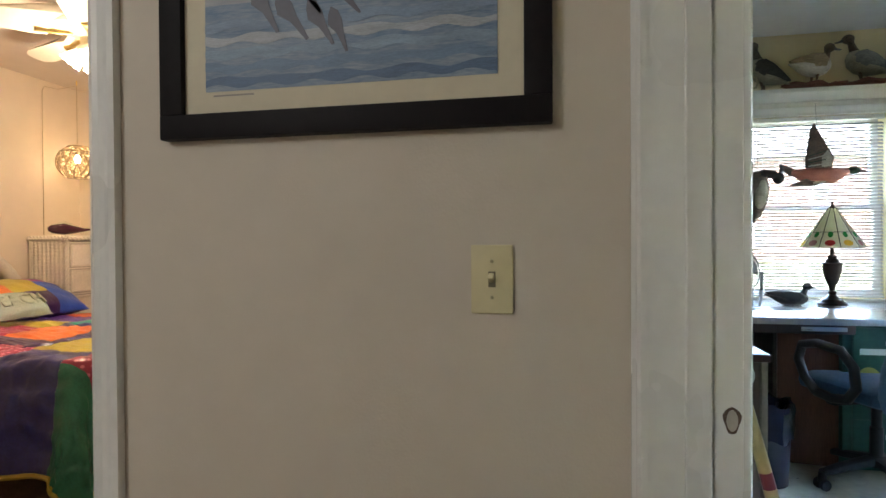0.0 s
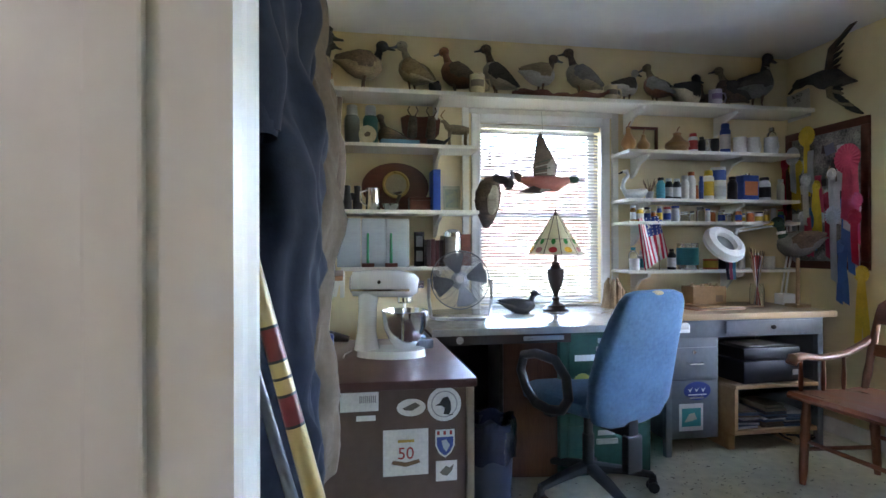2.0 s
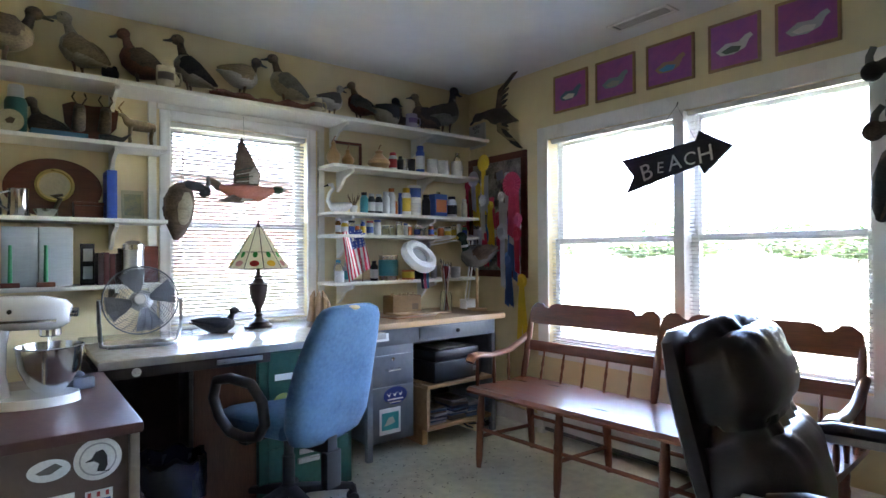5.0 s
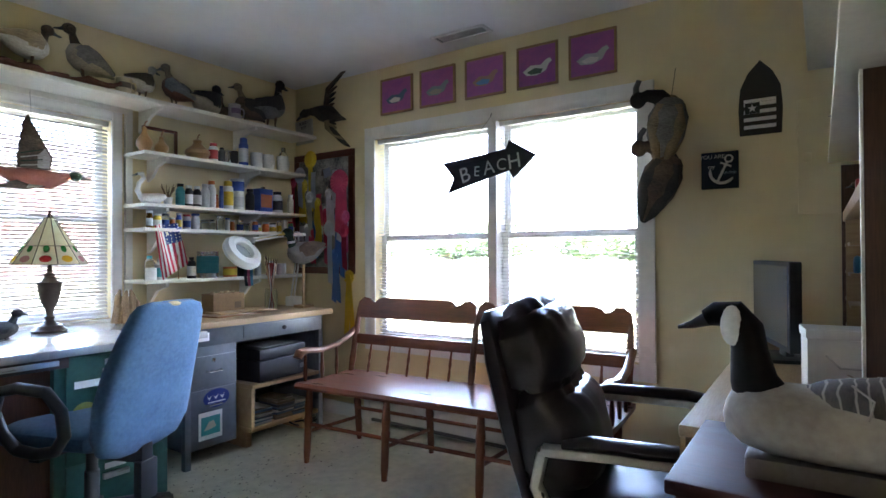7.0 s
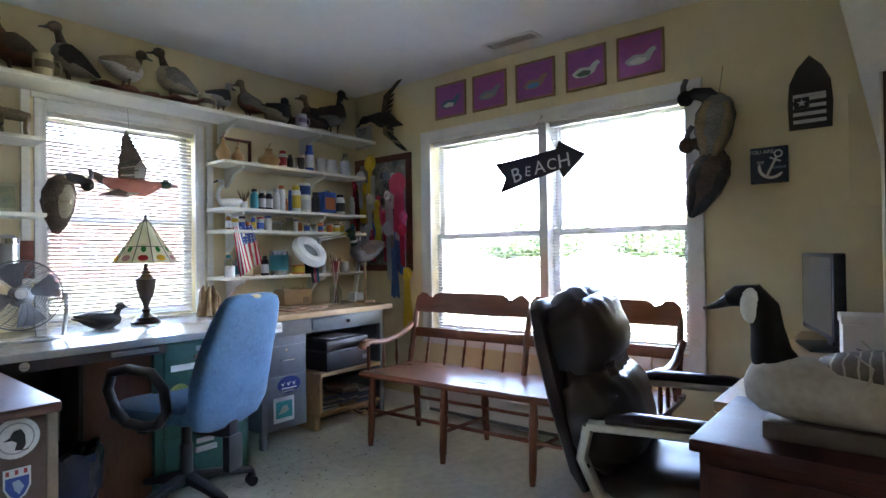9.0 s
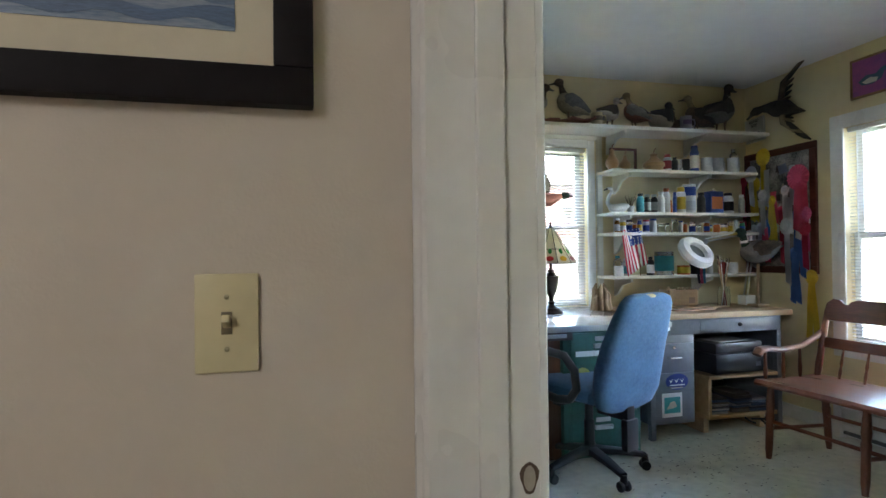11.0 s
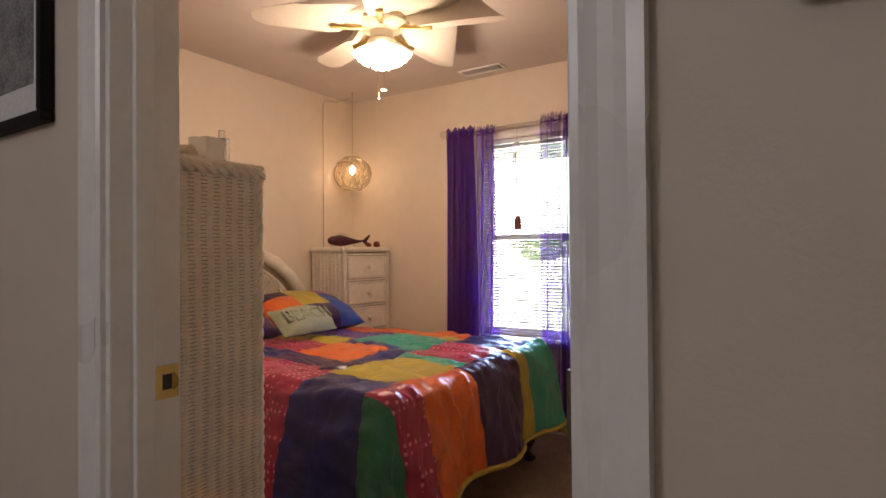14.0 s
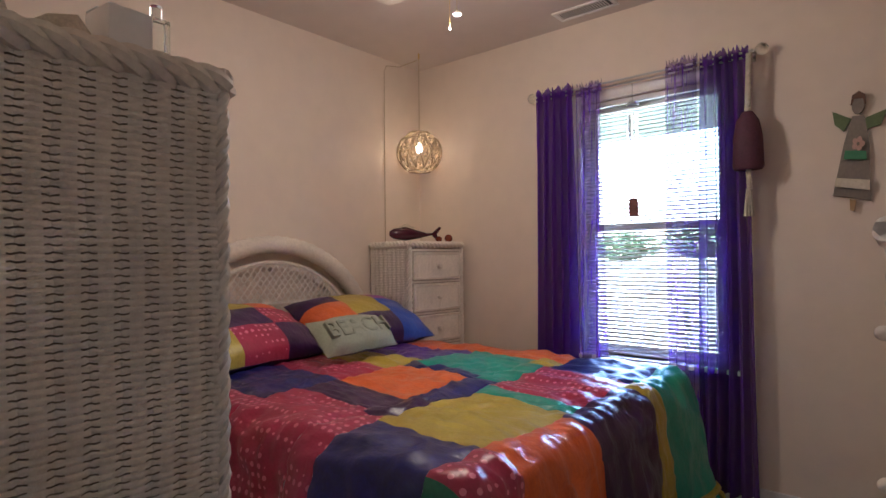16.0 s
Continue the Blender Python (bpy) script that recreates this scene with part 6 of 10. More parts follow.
for x, r, h, b, c, k, bd in ((2.29, 0.026, 0.135, TEAL, K_, "bottle", None), (2.345, 0.025, 0.13, K_, W_, "bottle", W_), (2.40, 0.026, 0.13, K_, W_, "bottle", W_), (2.455, 0.026, 0.15, W_, W_, "bottle", None), (2.50, 0.027, 0.175, W_, OR, "bottle", W_), (2.535, 0.014, 0.09, OR, OR, "bottle", None), (2.57, 0.014, 0.15, BL, BL, "spray_can", None), (2.62, 0.033, 0.185, W_, Y_, "spray_can", Y_), (2.69, 0.044, 0.105, W_, W_, "tin", col(0.5, 0.5, 0.52)), (2.79, 0.03, 0.15, K_, K_, "bottle", None), (3.02, 0.038, 0.15, W_, K_, "bottle", K_), (3.14, 0.022, 0.14, col(0.55, 0.52, 0.42), W_, "bottle", None)):
    jar((x, 3.705, S2), r, h, b, c, {"bottle": "craft paint bottle with a cap", "spray_can": "tall spray can among the paints", "tin": "round white paint tin"}[k], k, bd, neck=0.6)
jar((2.69, 3.705, S2 + 0.1055), 0.045, 0.10, W_, W_, "white tin with a blue band stacked on another", "tin", BL)
th = thing("tin_can", (2.90, 3.71, S2), 5, "square blue and orange solvent can", "can")
plate(th, "body", (-0.06, -0.035, 0), (0.06, 0.035, 0.16), BL, "", 0.006)
plate(th, "label_band", (-0.05, -0.0362, 0.03), (0.05, -0.0352, 0.12), OR, "", 0)
bm = B(); lathe(bm, [(0, 0.1602), (0.014, 0.1602), (0.014, 0.175), (0, 0.176)], caps=False); part("cap", bm, SILV, th)
# third shelf: many small pots
x = 2.075
k = 0
while x < 3.17:
    r = random.uniform(0.014, 0.026)
    h = random.uniform(0.055, 0.10)
    b, c = random.choice([(W_, W_), (W_, K_), (CLR, K_), (AMB, W_), (Y_, W_), (GR, R_), (W_, R_), (BL, W_), (CLR, SILV), (K_, K_), (OR, W_), (W_, BL), (col(0.4, 0.35, 0.28), W_)])
    x += r
    jar((x, 3.70 + random.uniform(-0.015, 0.02), S3), r, h, b, c, "small hobby paint pot with a lid", "paint_pot", random.choice([None, W_, Y_, BL, None]), neck=0.8, group="small pots on the shelf")
    x += r + random.uniform(0.004, 0.018)
# fourth shelf
for x, r, h, b, c, k, bd in ((2.10, 0.028, 0.14, CLR, TEAL, "bottle", None), (2.16, 0.027, 0.12, CLR, W_, "bottle", TEAL), (2.09, 0.03, 0.07, W_, W_, "tin", None), (2.165, 0.028, 0.085, W_, W_, "tin", BL), (2.36, 0.026, 0.13, K_, K_, "bottle", W_), (2.47, 0.065, 0.165, SILV, SILV, "tin", TEAL), (2.63, 0.045, 0.065, OR, OR, "tin", Y_), (2.74, 0.05, 0.08, K_, K_, "tin", None), (2.85, 0.022, 0.12, W_, K_, "bottle", None), (2.93, 0.03, 0.10, R_, W_, "bottle", None), (3.05, 0.035, 0.08, W_, W_, "tin", None)):
    jar((x, 3.70 if r != 0.03 else 3.665, S4), r, h, b, c, {"bottle": "capped glue bottle on the low shelf", "tin": "used round tin on the low shelf"}[k], k, bd)


# flag on a stick
def flag():
    th = thing("small_flag", (2.20, 3.655, S4), 0, "small striped flag on a stick", "flag")
    R = pose(0, 0, 0.02, 0, -14, 0)
    bm = B(); tube(bm, [(0.05, 0.0, 0.0), (0.035, 0, 0.34)], 0.003, 6); ball(bm, (0.035, 0, 0.342), 0.006, 8); part("pole", bm, K_TAN, th)
    w, h = 0.155, 0.245
    red, white, blue = col(0.55, 0.03, 0.07, 0.8), col(0.78, 0.76, 0.74, 0.8), col(0.03, 0.06, 0.28, 0.8)

    def cloth(u, v, off=0.0):
        # hangs from the pole: u along the stripes, downwards; v across
        x = 0.034 - v * w * 0.95 + u * 0.06 + 0.012 * math.sin(v * 7)
        z = 0.335 - u * h - v * 0.075 * (0.3 + u)
        y = -0.012 - 0.014 * math.sin(v * 9 + u * 2) + off
        return Vector((x, y, z))
    n = 13
    for k in range(n):
        bm = B()
        a = (k) / n
        b = (k + 1) / n
        u0 = 0.42 if k < 7 else 0.0
        # stripes run down, side by side
        rows = [[bm.verts.new(cloth(u0 + (1 - u0) * i / 8, t)) for t in (a, (a + b) / 2, b)] for i in range(9)]
        for p, q in zip(rows, rows[1:]):
            for j in range(2):
                bm.faces.new((p[j], p[j + 1], q[j + 1], q[j]))
        part("stripe", bm, red if k % 2 == 0 else white, th)
    bm = B()
    rows = [[bm.verts.new(cloth(0.42 * i / 6, 7 / 13 * t / 6)) for t in range(7)] for i in range(7)]
    for p, q in zip(rows, rows[1:]):
        for j in range(6):
            bm.faces.new((p[j], p[j + 1], q[j + 1], q[j]))
    f = part("field", bm, blue, th, "dark blue field with white stars")
    bm = B(); box(bm, (-0.003, -0.0012, -0.003), (0.003, 0, 0.003), 0, pose(0, 0, 0, 0, 45, 0)); me = mesh("star", bm, white)
    for i in range(6):
        for j in range(5):
            p = cloth(0.42 * (i + 0.5) / 6, 7 / 13 * (j + 0.5) / 5, -0.002)
            shared("star", me, f, pose(*p))


flag()

# ---- things on the pale desk ----
def table_lamp():
    th = thing("table_lamp", (1.58, 3.66, 0.7825), 0, "stained glass table lamp on a bronze urn base", "lamp")
    bronze = mat("dark_bronze", (0.045, 0.028, 0.02), 0.35, 0.6, var=0.3, scale=20, bump=0.05)
    bm = B(); lathe(bm, [(0, 0), (0.075, 0), (0.078, 0.012), (0.06, 0.022), (0.055, 0.034), (0.03, 0.045), (0.018, 0.06), (0.024, 0.075), (0.014, 0.085), (0.018, 0.11), (0.036, 0.15), (0.048, 0.2), (0.05, 0.235), (0.055, 0.245), (0.035, 0.255), (0.022, 0.275), (0.026, 0.285), (0.012, 0.295), (0.01, 0.33), (0, 0.33)], seg=24, caps=False); part("base", bm, bronze, th)
    bm = B(); tube(bm, [(0, 0, 0.33), (0, 0, 0.575)], 0.004, 8); lathe(bm, [(0, 0.56), (0.022, 0.56), (0.012, 0.575), (0.006, 0.59), (0.009, 0.6), (0, 0.612)], seg=12, caps=False); part("finial", bm, bronze, th)
    cream = sheer("cream_art_glass", (0.85, 0.80, 0.62), 0.0, 0.75)
    green, red, yellow, pink = (sheer(n, c, 0.0) for n, c in (("green_art_glass", (0.05, 0.3, 0.08)), ("red_art_glass", (0.6, 0.05, 0.05)), ("yellow_art_glass", (0.8, 0.5, 0.05)), ("pink_art_glass", (0.6, 0.3, 0.3))))
    n = 10
    lead = B()
    prof = [(0.022, 0.565), (0.108, 0.425), (0.168, 0.335)]
    shade = tagged(new("shade"), "cream stained glass shade with flowers"); shade.parent = th
    for k in range(n):
        a0, a1 = 2 * math.pi * k / n + 0.15, 2 * math.pi * (k + 1) / n + 0.15
        for (r0, z0), (r1, z1) in zip(prof, prof[1:]):
            bm = B()
            p = [(r0 * math.cos(a0), r0 * math.sin(a0), z0), (r0 * math.cos(a1), r0 * math.sin(a1), z0), (r1 * math.cos(a1), r1 * math.sin(a1), z1), (r1 * math.cos(a0), r1 * math.sin(a0), z1)]
            q = [Vector(v) * 0.985 for v in p]
            vs = [bm.verts.new(v) for v in p] + [bm.verts.new((v.x, v.y, o[2])) for v, o in zip(q, p)]
            for f in ((0, 1, 2, 3), (7, 6, 5, 4), (0, 4, 5, 1), (1, 5, 6, 2), (2, 6, 7, 3), (3, 7, 4, 0)):
                bm.faces.new([vs[i] for i in f])
            part("glass_pane", bm, cream, shade)
            tube(lead, [p[0], p[3]], 0.0022, 5)
            tube(lead, [p[2], p[3]], 0.002, 5)
        am = (a0 + a1) / 2
        nrm = Vector((math.cos(am), math.sin(am), 0.6)).normalized()
        def on(r, z, sc=1.0):
            c = math.cos(math.pi / n)
            return Vector((r * c * math.cos(am), r * c * math.sin(am), z)) + nrm * 0.002
        for r, z, m, rr in (((0.148, 0.362, (red, yellow, pink)[k % 3], 0.026), (0.118, 0.41, green, 0.013))):
            bm = B(); ball(bm, (0, 0, 0), (rr, rr * 0.75 if m is not green else rr * 1.5, 0.003), 12)
            t = nrm.to_track_quat("Z", "Y").to_matrix().to_4x4()
            bmesh.ops.transform(bm, matrix=Matrix.Translation(on(r, z)) @ t, verts=bm.verts)
            part("flower" if m is not green else "leaf", bm, m, shade)
    part("lead_lines", lead, bronze, shade)
    return th


table_lamp()


FANW = col(0.22, 0.23, 0.25, 0.35, 0.8)


def desk_fan():
    th = thing("desk_fan", (0.945, 3.40, 0.7825), -12, "round steel wire desk fan on a tube stand", "fan")
    c = Vector((0, 0, 0.205))
    R = pose(*c, -8, 0, 0)
    r, d = 0.155, 0.055
    for s in (-1, 1):
        for k in range(16):
            rr = r * (1 - k / 16)
            dep = s * d * (1 - (rr / r) ** 2.2) * 0.9 + s * 0.006
            bm = B()
            pts = [(rr * math.cos(a), dep, rr * math.sin(a)) for a in [2 * math.pi * i / 28 for i in range(29)]]
            tube(bm, pts, 0.0009 if k else 0.0035, 5, up=(0, 1, 0))
            bmesh.ops.transform(bm, matrix=R, verts=bm.verts)
            part("guard_ring", bm, FANW, th)
        bm = B()
        for k in range(24):
            a = 2 * math.pi * k / 24
            tube(bm, [(q * r * math.cos(a + (1 - q) * 0.6), s * d * (1 - q ** 2.2) * 0.9 + s * 0.006, q * r * math.sin(a + (1 - q) * 0.6)) for q in (0.18, 0.4, 0.6, 0.8, 1.0)], 0.0008, 4, up=(0, 1, 0))
        bmesh.ops.transform(bm, matrix=R, verts=bm.verts)
        part("guard_spokes", bm, FANW, th)
    for k in range(4):
        bm = B()
        a = math.pi / 2 * k + 0.3
        rows = []
        for q in (0.25, 0.5, 0.75, 0.93):
            w = 0.42 if q > 0.4 else 0.3
            rows.append([bm.verts.new((q * r * math.cos(a + t * w), 0.018 * t, q * r * math.sin(a + t * w))) for t in (-1, 0, 1)])
        for p, q in zip(rows, rows[1:]):
            for j in range(2):
                bm.faces.new((p[j], p[j + 1], q[j + 1], q[j]))
        bmesh.ops.solidify(bm, geom=bm.faces[:], thickness=0.002)
        bmesh.ops.transform(bm, matrix=R, verts=bm.verts)
        part("blade", bm, col(0.24, 0.25, 0.27, 0.4), th)
    bm = B(); lathe(bm, [(0, -0.06), (0.024, -0.06), (0.028, -0.052), (0.028, 0.0), (0.05, 0.02), (0.045, 0.1), (0, 0.105)], seg=18, caps=False); bmesh.ops.transform(bm, matrix=R @ pose(0, 0, 0, -90, 0, 0), verts=bm.verts); part("motor", bm, M_STEEL, th)
    bm = B(); lathe(bm, [(0, 0), (0.02, 0), (0.02, 0.003), (0, 0.004)], seg=18, caps=False); bmesh.ops.transform(bm, matrix=R @ pose(0, -0.0605, 0, 90, 0, 0), verts=bm.verts); part("badge", bm, M_WHITE, th)
    bm = B(); tube(bm, [(-0.165, 0.0, 0.21), (-0.168, 0.03, 0.1), (-0.15, -0.06, 0.012), (-0.12, -0.09, 0.009)], 0.009, 8); part("stand", bm, M_STEEL, th)
    bm = B(); tube(bm, [(0.165, 0.0, 0.21), (0.168, 0.03, 0.1), (0.15, -0.06, 0.012), (0.1, -0.09, 0.009), (-0.12, -0.09, 0.009)], 0.009, 8); part("stand", bm, M_STEEL, th)


desk_fan()


# ---- stand mixer ----
def mixer():
    th = thing("stand_mixer", (0.495, 2.60, 0.7525), -12, "white stand mixer with steel bowl on the brown desk", "mixer")
    bm = B(); loft(bm, [((-0.1, 0, 0.0), 0.075, 0.001), ((-0.1, 0, 0.0), 0.08, 0.001)], 8)
    bm.clear()
    pts = [(0.16 * math.cos(a) * (1.05 if math.cos(a) < 0 else 1) + 0.03, 0.095 * math.sin(a)) for a in [2 * math.pi * i / 28 for i in range(28)]]
    lo = [bm.verts.new((x, y, 0)) for x, y in pts]; hi = [bm.verts.new((x * 0.97, y * 0.96, 0.03)) for x, y in pts]
    for k in range(28):
        bm.faces.new((lo[k], lo[(k + 1) % 28], hi[(k + 1) % 28], hi[k]))
    bm.faces.new(lo[::-1]); bm.faces.new(hi)
    part("base", bm, M_ENAMEL, th)
    bm = B(); loft(bm, [((-0.09, 0, 0.028), 0.07, 0.06), ((-0.09, 0, 0.10), 0.052, 0.045), ((-0.085, 0, 0.2), 0.045, 0.042), ((-0.08, 0, 0.27), 0.05, 0.05)], 18, up=(1, 0, 0)); part("column", bm, M_ENAMEL, th)
    bm = B(); loft(bm, [((-0.165, 0, 0.30), 0.03, 0.03), ((-0.15, 0, 0.30), 0.055, 0.052), ((-0.05, 0, 0.302), 0.062, 0.058), ((0.07, 0, 0.30), 0.062, 0.056), ((0.135, 0, 0.295), 0.05, 0.046), ((0.155, 0, 0.292), 0.03, 0.03)], 22, power=0.8); part("motor_head", bm, M_ENAMEL, th)
    bm = B(); box(bm, (-0.15, -0.0635, 0.272), (0.12, -0.058, 0.281), 0.001); box(bm, (-0.15, 0.058, 0.272), (0.12, 0.0635, 0.281), 0.001); part("trim_band", bm, M_CHROME, th)
    bm = B(); ball(bm, (-0.02, -0.063, 0.31), (0.008, 0.006, 0.008), 10); part("speed_knob", bm, M_BLACK, th)
    bm = B(); tube(bm, [(0.155, 0, 0.297), (0.18, 0, 0.297)], 0.016, 14); part("hub_cap", bm, M_CHROME, th)
    bm = B(); lathe(bm, [(0.03, 0.22), (0.036, 0.225), (0.036, 0.245), (0.028, 0.25)], at=(0.09, 0, 0), seg=18); tube(bm, [(0.09, 0, 0.12), (0.09, 0, 0.24)], 0.008, 8); part("beater_shaft", bm, M_CHROME, th)
    bm = B(); lathe(bm, [(0, 0.035), (0.05, 0.035), (0.052, 0.045), (0.075, 0.07), (0.1, 0.12), (0.107, 0.185), (0.111, 0.188), (0.106, 0.19), (0.096, 0.12), (0.07, 0.075), (0, 0.06)], at=(0.09, 0, 0), seg=32, caps=False); bw = part("bowl", bm, M_CHROME, th, "brushed steel mixing bowl")
    bm = B(); tube(bm, [(0.09, -0.105, 0.16), (0.10, -0.15, 0.15), (0.10, -0.15, 0.09), (0.09, -0.09, 0.085)], 0.006, 8); part("bowl_handle", bm, M_CHROME, bw)
    bm = B(); tube(bm, [(-0.16, 0, 0.02), (-0.19, -0.02, 0.006), (-0.18, -0.08, 0.006)], 0.004, 6); part("cord", bm, M_WHITE, th)
    th.scale = (0.80, 0.90, 0.90)


mixer()
th = thing("tool_clutter", (0.24, 2.78, 0.7525), 0, "black cordless tools and cable beside the mixer", "tools")
bm = B(); box(bm, (-0.06, -0.03, 0), (0.06, 0.03, 0.06), 0.012); part("battery_pack", bm, col(0.03, 0.06, 0.2), th)
bm = B(); tube(bm, [(-0.1, 0.05, 0.03), (0.0, 0.06, 0.05), (0.12, 0.04, 0.03)], [0.02, 0.03, 0.012], 10); part("drill", bm, M_BLACK, th)
bm = B(); tube(bm, [(0.02 * math.cos(a) + 0.02 * a / 6, -0.08 + 0.05 * math.sin(a), 0.006 + 0.004 * a / 6) for a in [i * 0.5 for i in range(24)]], 0.005, 6); part("cable", bm, M_BLACK, th)
th = thing("grey_power_brick", (0.655, 2.72, 0.7525), 20, "small grey appliance plug lying on the desk", "plug")
bm = B(); box(bm, (-0.035, -0.025, 0), (0.035, 0.025, 0.04), 0.01); ball(bm, (0.0, 0.03, 0.03), 0.028, 12); part("body", bm, col(0.09, 0.10, 0.13), th)
# black plastic bin
th = thing("waste_bin", (0.97, 2.96, 0), 0, "shiny black bin bag in a dark bin", "bin")
bm = B(); lathe(bm, [(0, 0), (0.115, 0), (0.13, 0.36), (0.125, 0.36), (0.11, 0.01), (0, 0.008)], seg=28, caps=False); part("bin", bm, col(0.02, 0.025, 0.045, 0.3), th)
bm = B()
rows = []
for z, r in ((0.22, 0.135), (0.30, 0.138), (0.36, 0.14), (0.39, 0.137), (0.385, 0.125), (0.33, 0.118)):
    rows.append([bm.verts.new(((r + 0.006 * math.sin(k * 2.3 + z * 30)) * math.cos(2 * math.pi * k / 40), (r + 0.006 * math.sin(k * 2.3 + z * 30)) * math.sin(2 * math.pi * k / 40), z + 0.012 * math.sin(k * 1.1))) for k in range(40)])
for p, q in zip(rows, rows[1:]):
    for k in range(40):
        bm.faces.new((p[k], p[(k + 1) % 40], q[(k + 1) % 40], q[k]))
part("bin_bag", bm, col(0.012, 0.014, 0.03, 0.22), th, "shiny black plastic bag")

# ---- things on the workbench ----
th = thing("driftwood_carving", (1.985, 3.72, 0.783), 0, "gnarled pale driftwood stump", "driftwood")
DRIFT = mat("pale_driftwood", (0.36, 0.25, 0.13), 0.8, second=(0.2, 0.12, 0.06), scale=14, bump=0.5)
for k in range(9):
    bm = B()
    a = k * 0.7
    bx_, by_ = 0.05 * math.cos(a), 0.03 * math.sin(a)
    h = 0.10 + 0.09 * abs(math.sin(k * 1.9))
    tube(bm, [(bx_ * 1.2, by_ * 1.2, 0), (bx_, by_, h * 0.4), (bx_ * 0.8 + 0.01 * math.sin(k), by_, h * 0.8), (bx_ * 0.7, by_, h)], [0.026, 0.022, 0.018, 0.006], 8)
    part("root", bm, DRIFT, th)
th = thing("cardboard_box", (2.56, 3.67, 0.7905), 2, "open cardboard box of odds and ends", "box")
card = mat("brown_cardboard", (0.34, 0.21, 0.11), 0.85, var=0.12, scale=8, bump=0.1)
for lo, hi in (((-0.115, -0.06, 0), (0.115, -0.056, 0.125)), ((-0.115, 0.056, 0), (0.115, 0.06, 0.125)), ((-0.115, -0.0555, 0), (-0.111, 0.0555, 0.125)), ((0.111, -0.0555, 0), (0.115, 0.0555, 0.125)), ((-0.1105, -0.0555, 0), (0.1105, 0.0555, 0.004))):
    plate(th, "side", lo, hi, card, "", 0.001)
plate(th, "print_patch", (0.04, -0.0612, 0.03), (0.09, -0.0602, 0.07), col(0.2, 0.12, 0.07), "", 0)
bm = B()
for k in range(7):
    tube(bm, [(-0.09 + k * 0.028, random.uniform(-0.03, 0.03), 0.05), (-0.085 + k * 0.028, random.uniform(-0.03, 0.03), 0.14)], 0.006, 6)
part("sticks", bm, M_PINE, th)
for k, (x, y, w, d, rz) in enumerate(((2.50, 3.50, 0.17, 0.08, 6), (2.62, 3.56, 0.20, 0.09, -4))):
    bm = B(); box(bm, (-w, -d, 0), (w, d, 0.008), 0.001); single("board_offcut", bm, M_PINE if k else M_ARMWOOD, (x, y, 0.7905 + 0.0085 * k), rz, "thin wooden offcut lying on the bench", "board", "offcuts")
th = thing("brush_jar", (2.88, 3.60, 0.7905), 0, "glass jar full of paint brushes", "jar")
bm = B(); lathe(bm, [(0, 0), (0.04, 0), (0.042, 0.005), (0.042, 0.11), (0.036, 0.125), (0.036, 0.14), (0.034, 0.14), (0.034, 0.125), (0.039, 0.11), (0.039, 0.008), (0, 0.006)], seg=20, caps=False); part("glass_jar", bm, CLR, th)
for k in range(12):
    a = k * 0.9
    x0, y0, l = 0.02 * math.cos(a), 0.02 * math.sin(a), random.uniform(0.22, 0.34)
    bm = B(); tube(bm, [(-x0, -y0, 0.01), (x0 * 1.8, y0 * 1.8, l)], [0.004, 0.003], 6); b = part("brush", bm, random.choice([K_, M_PINE, col(0.3, 0.05, 0.05), W_]), th)
    bm = B(); tube(bm, [(x0 * 1.8, y0 * 1.8, l), (x0 * 2.0, y0 * 2.0, l + 0.03)], [0.005, 0.002], 6); part("bristles", bm, col(0.18, 0.12, 0.07), b)
for k, (dx, c) in enumerate(((0.0, (0.03, 0.03, 0.05)), (0.022, (0.5, 0.1, 0.18)), (0.044, (0.1, 0.3, 0.5)))):
    bm = B()
    rows = [[bm.verts.new((dx + s * 0.011 + 0.006 * math.sin(i * 0.9), -0.004 * math.sin(i * 1.1 + k), -i * 0.035)) for s in (-1, 1)] for i in range(8)]
    for p, q in zip(rows, rows[1:]):
        bm.faces.new((p[0], p[1], q[1], q[0]))
    bmesh.ops.solidify(bm, geom=bm.faces[:], thickness=0.001)
    single("hanging_ribbon", bm, col(*c, 0.6), (2.70, 3.625, 1.20), 0, "coloured ribbon hanging from the shelf edge", "ribbon", "ribbons")


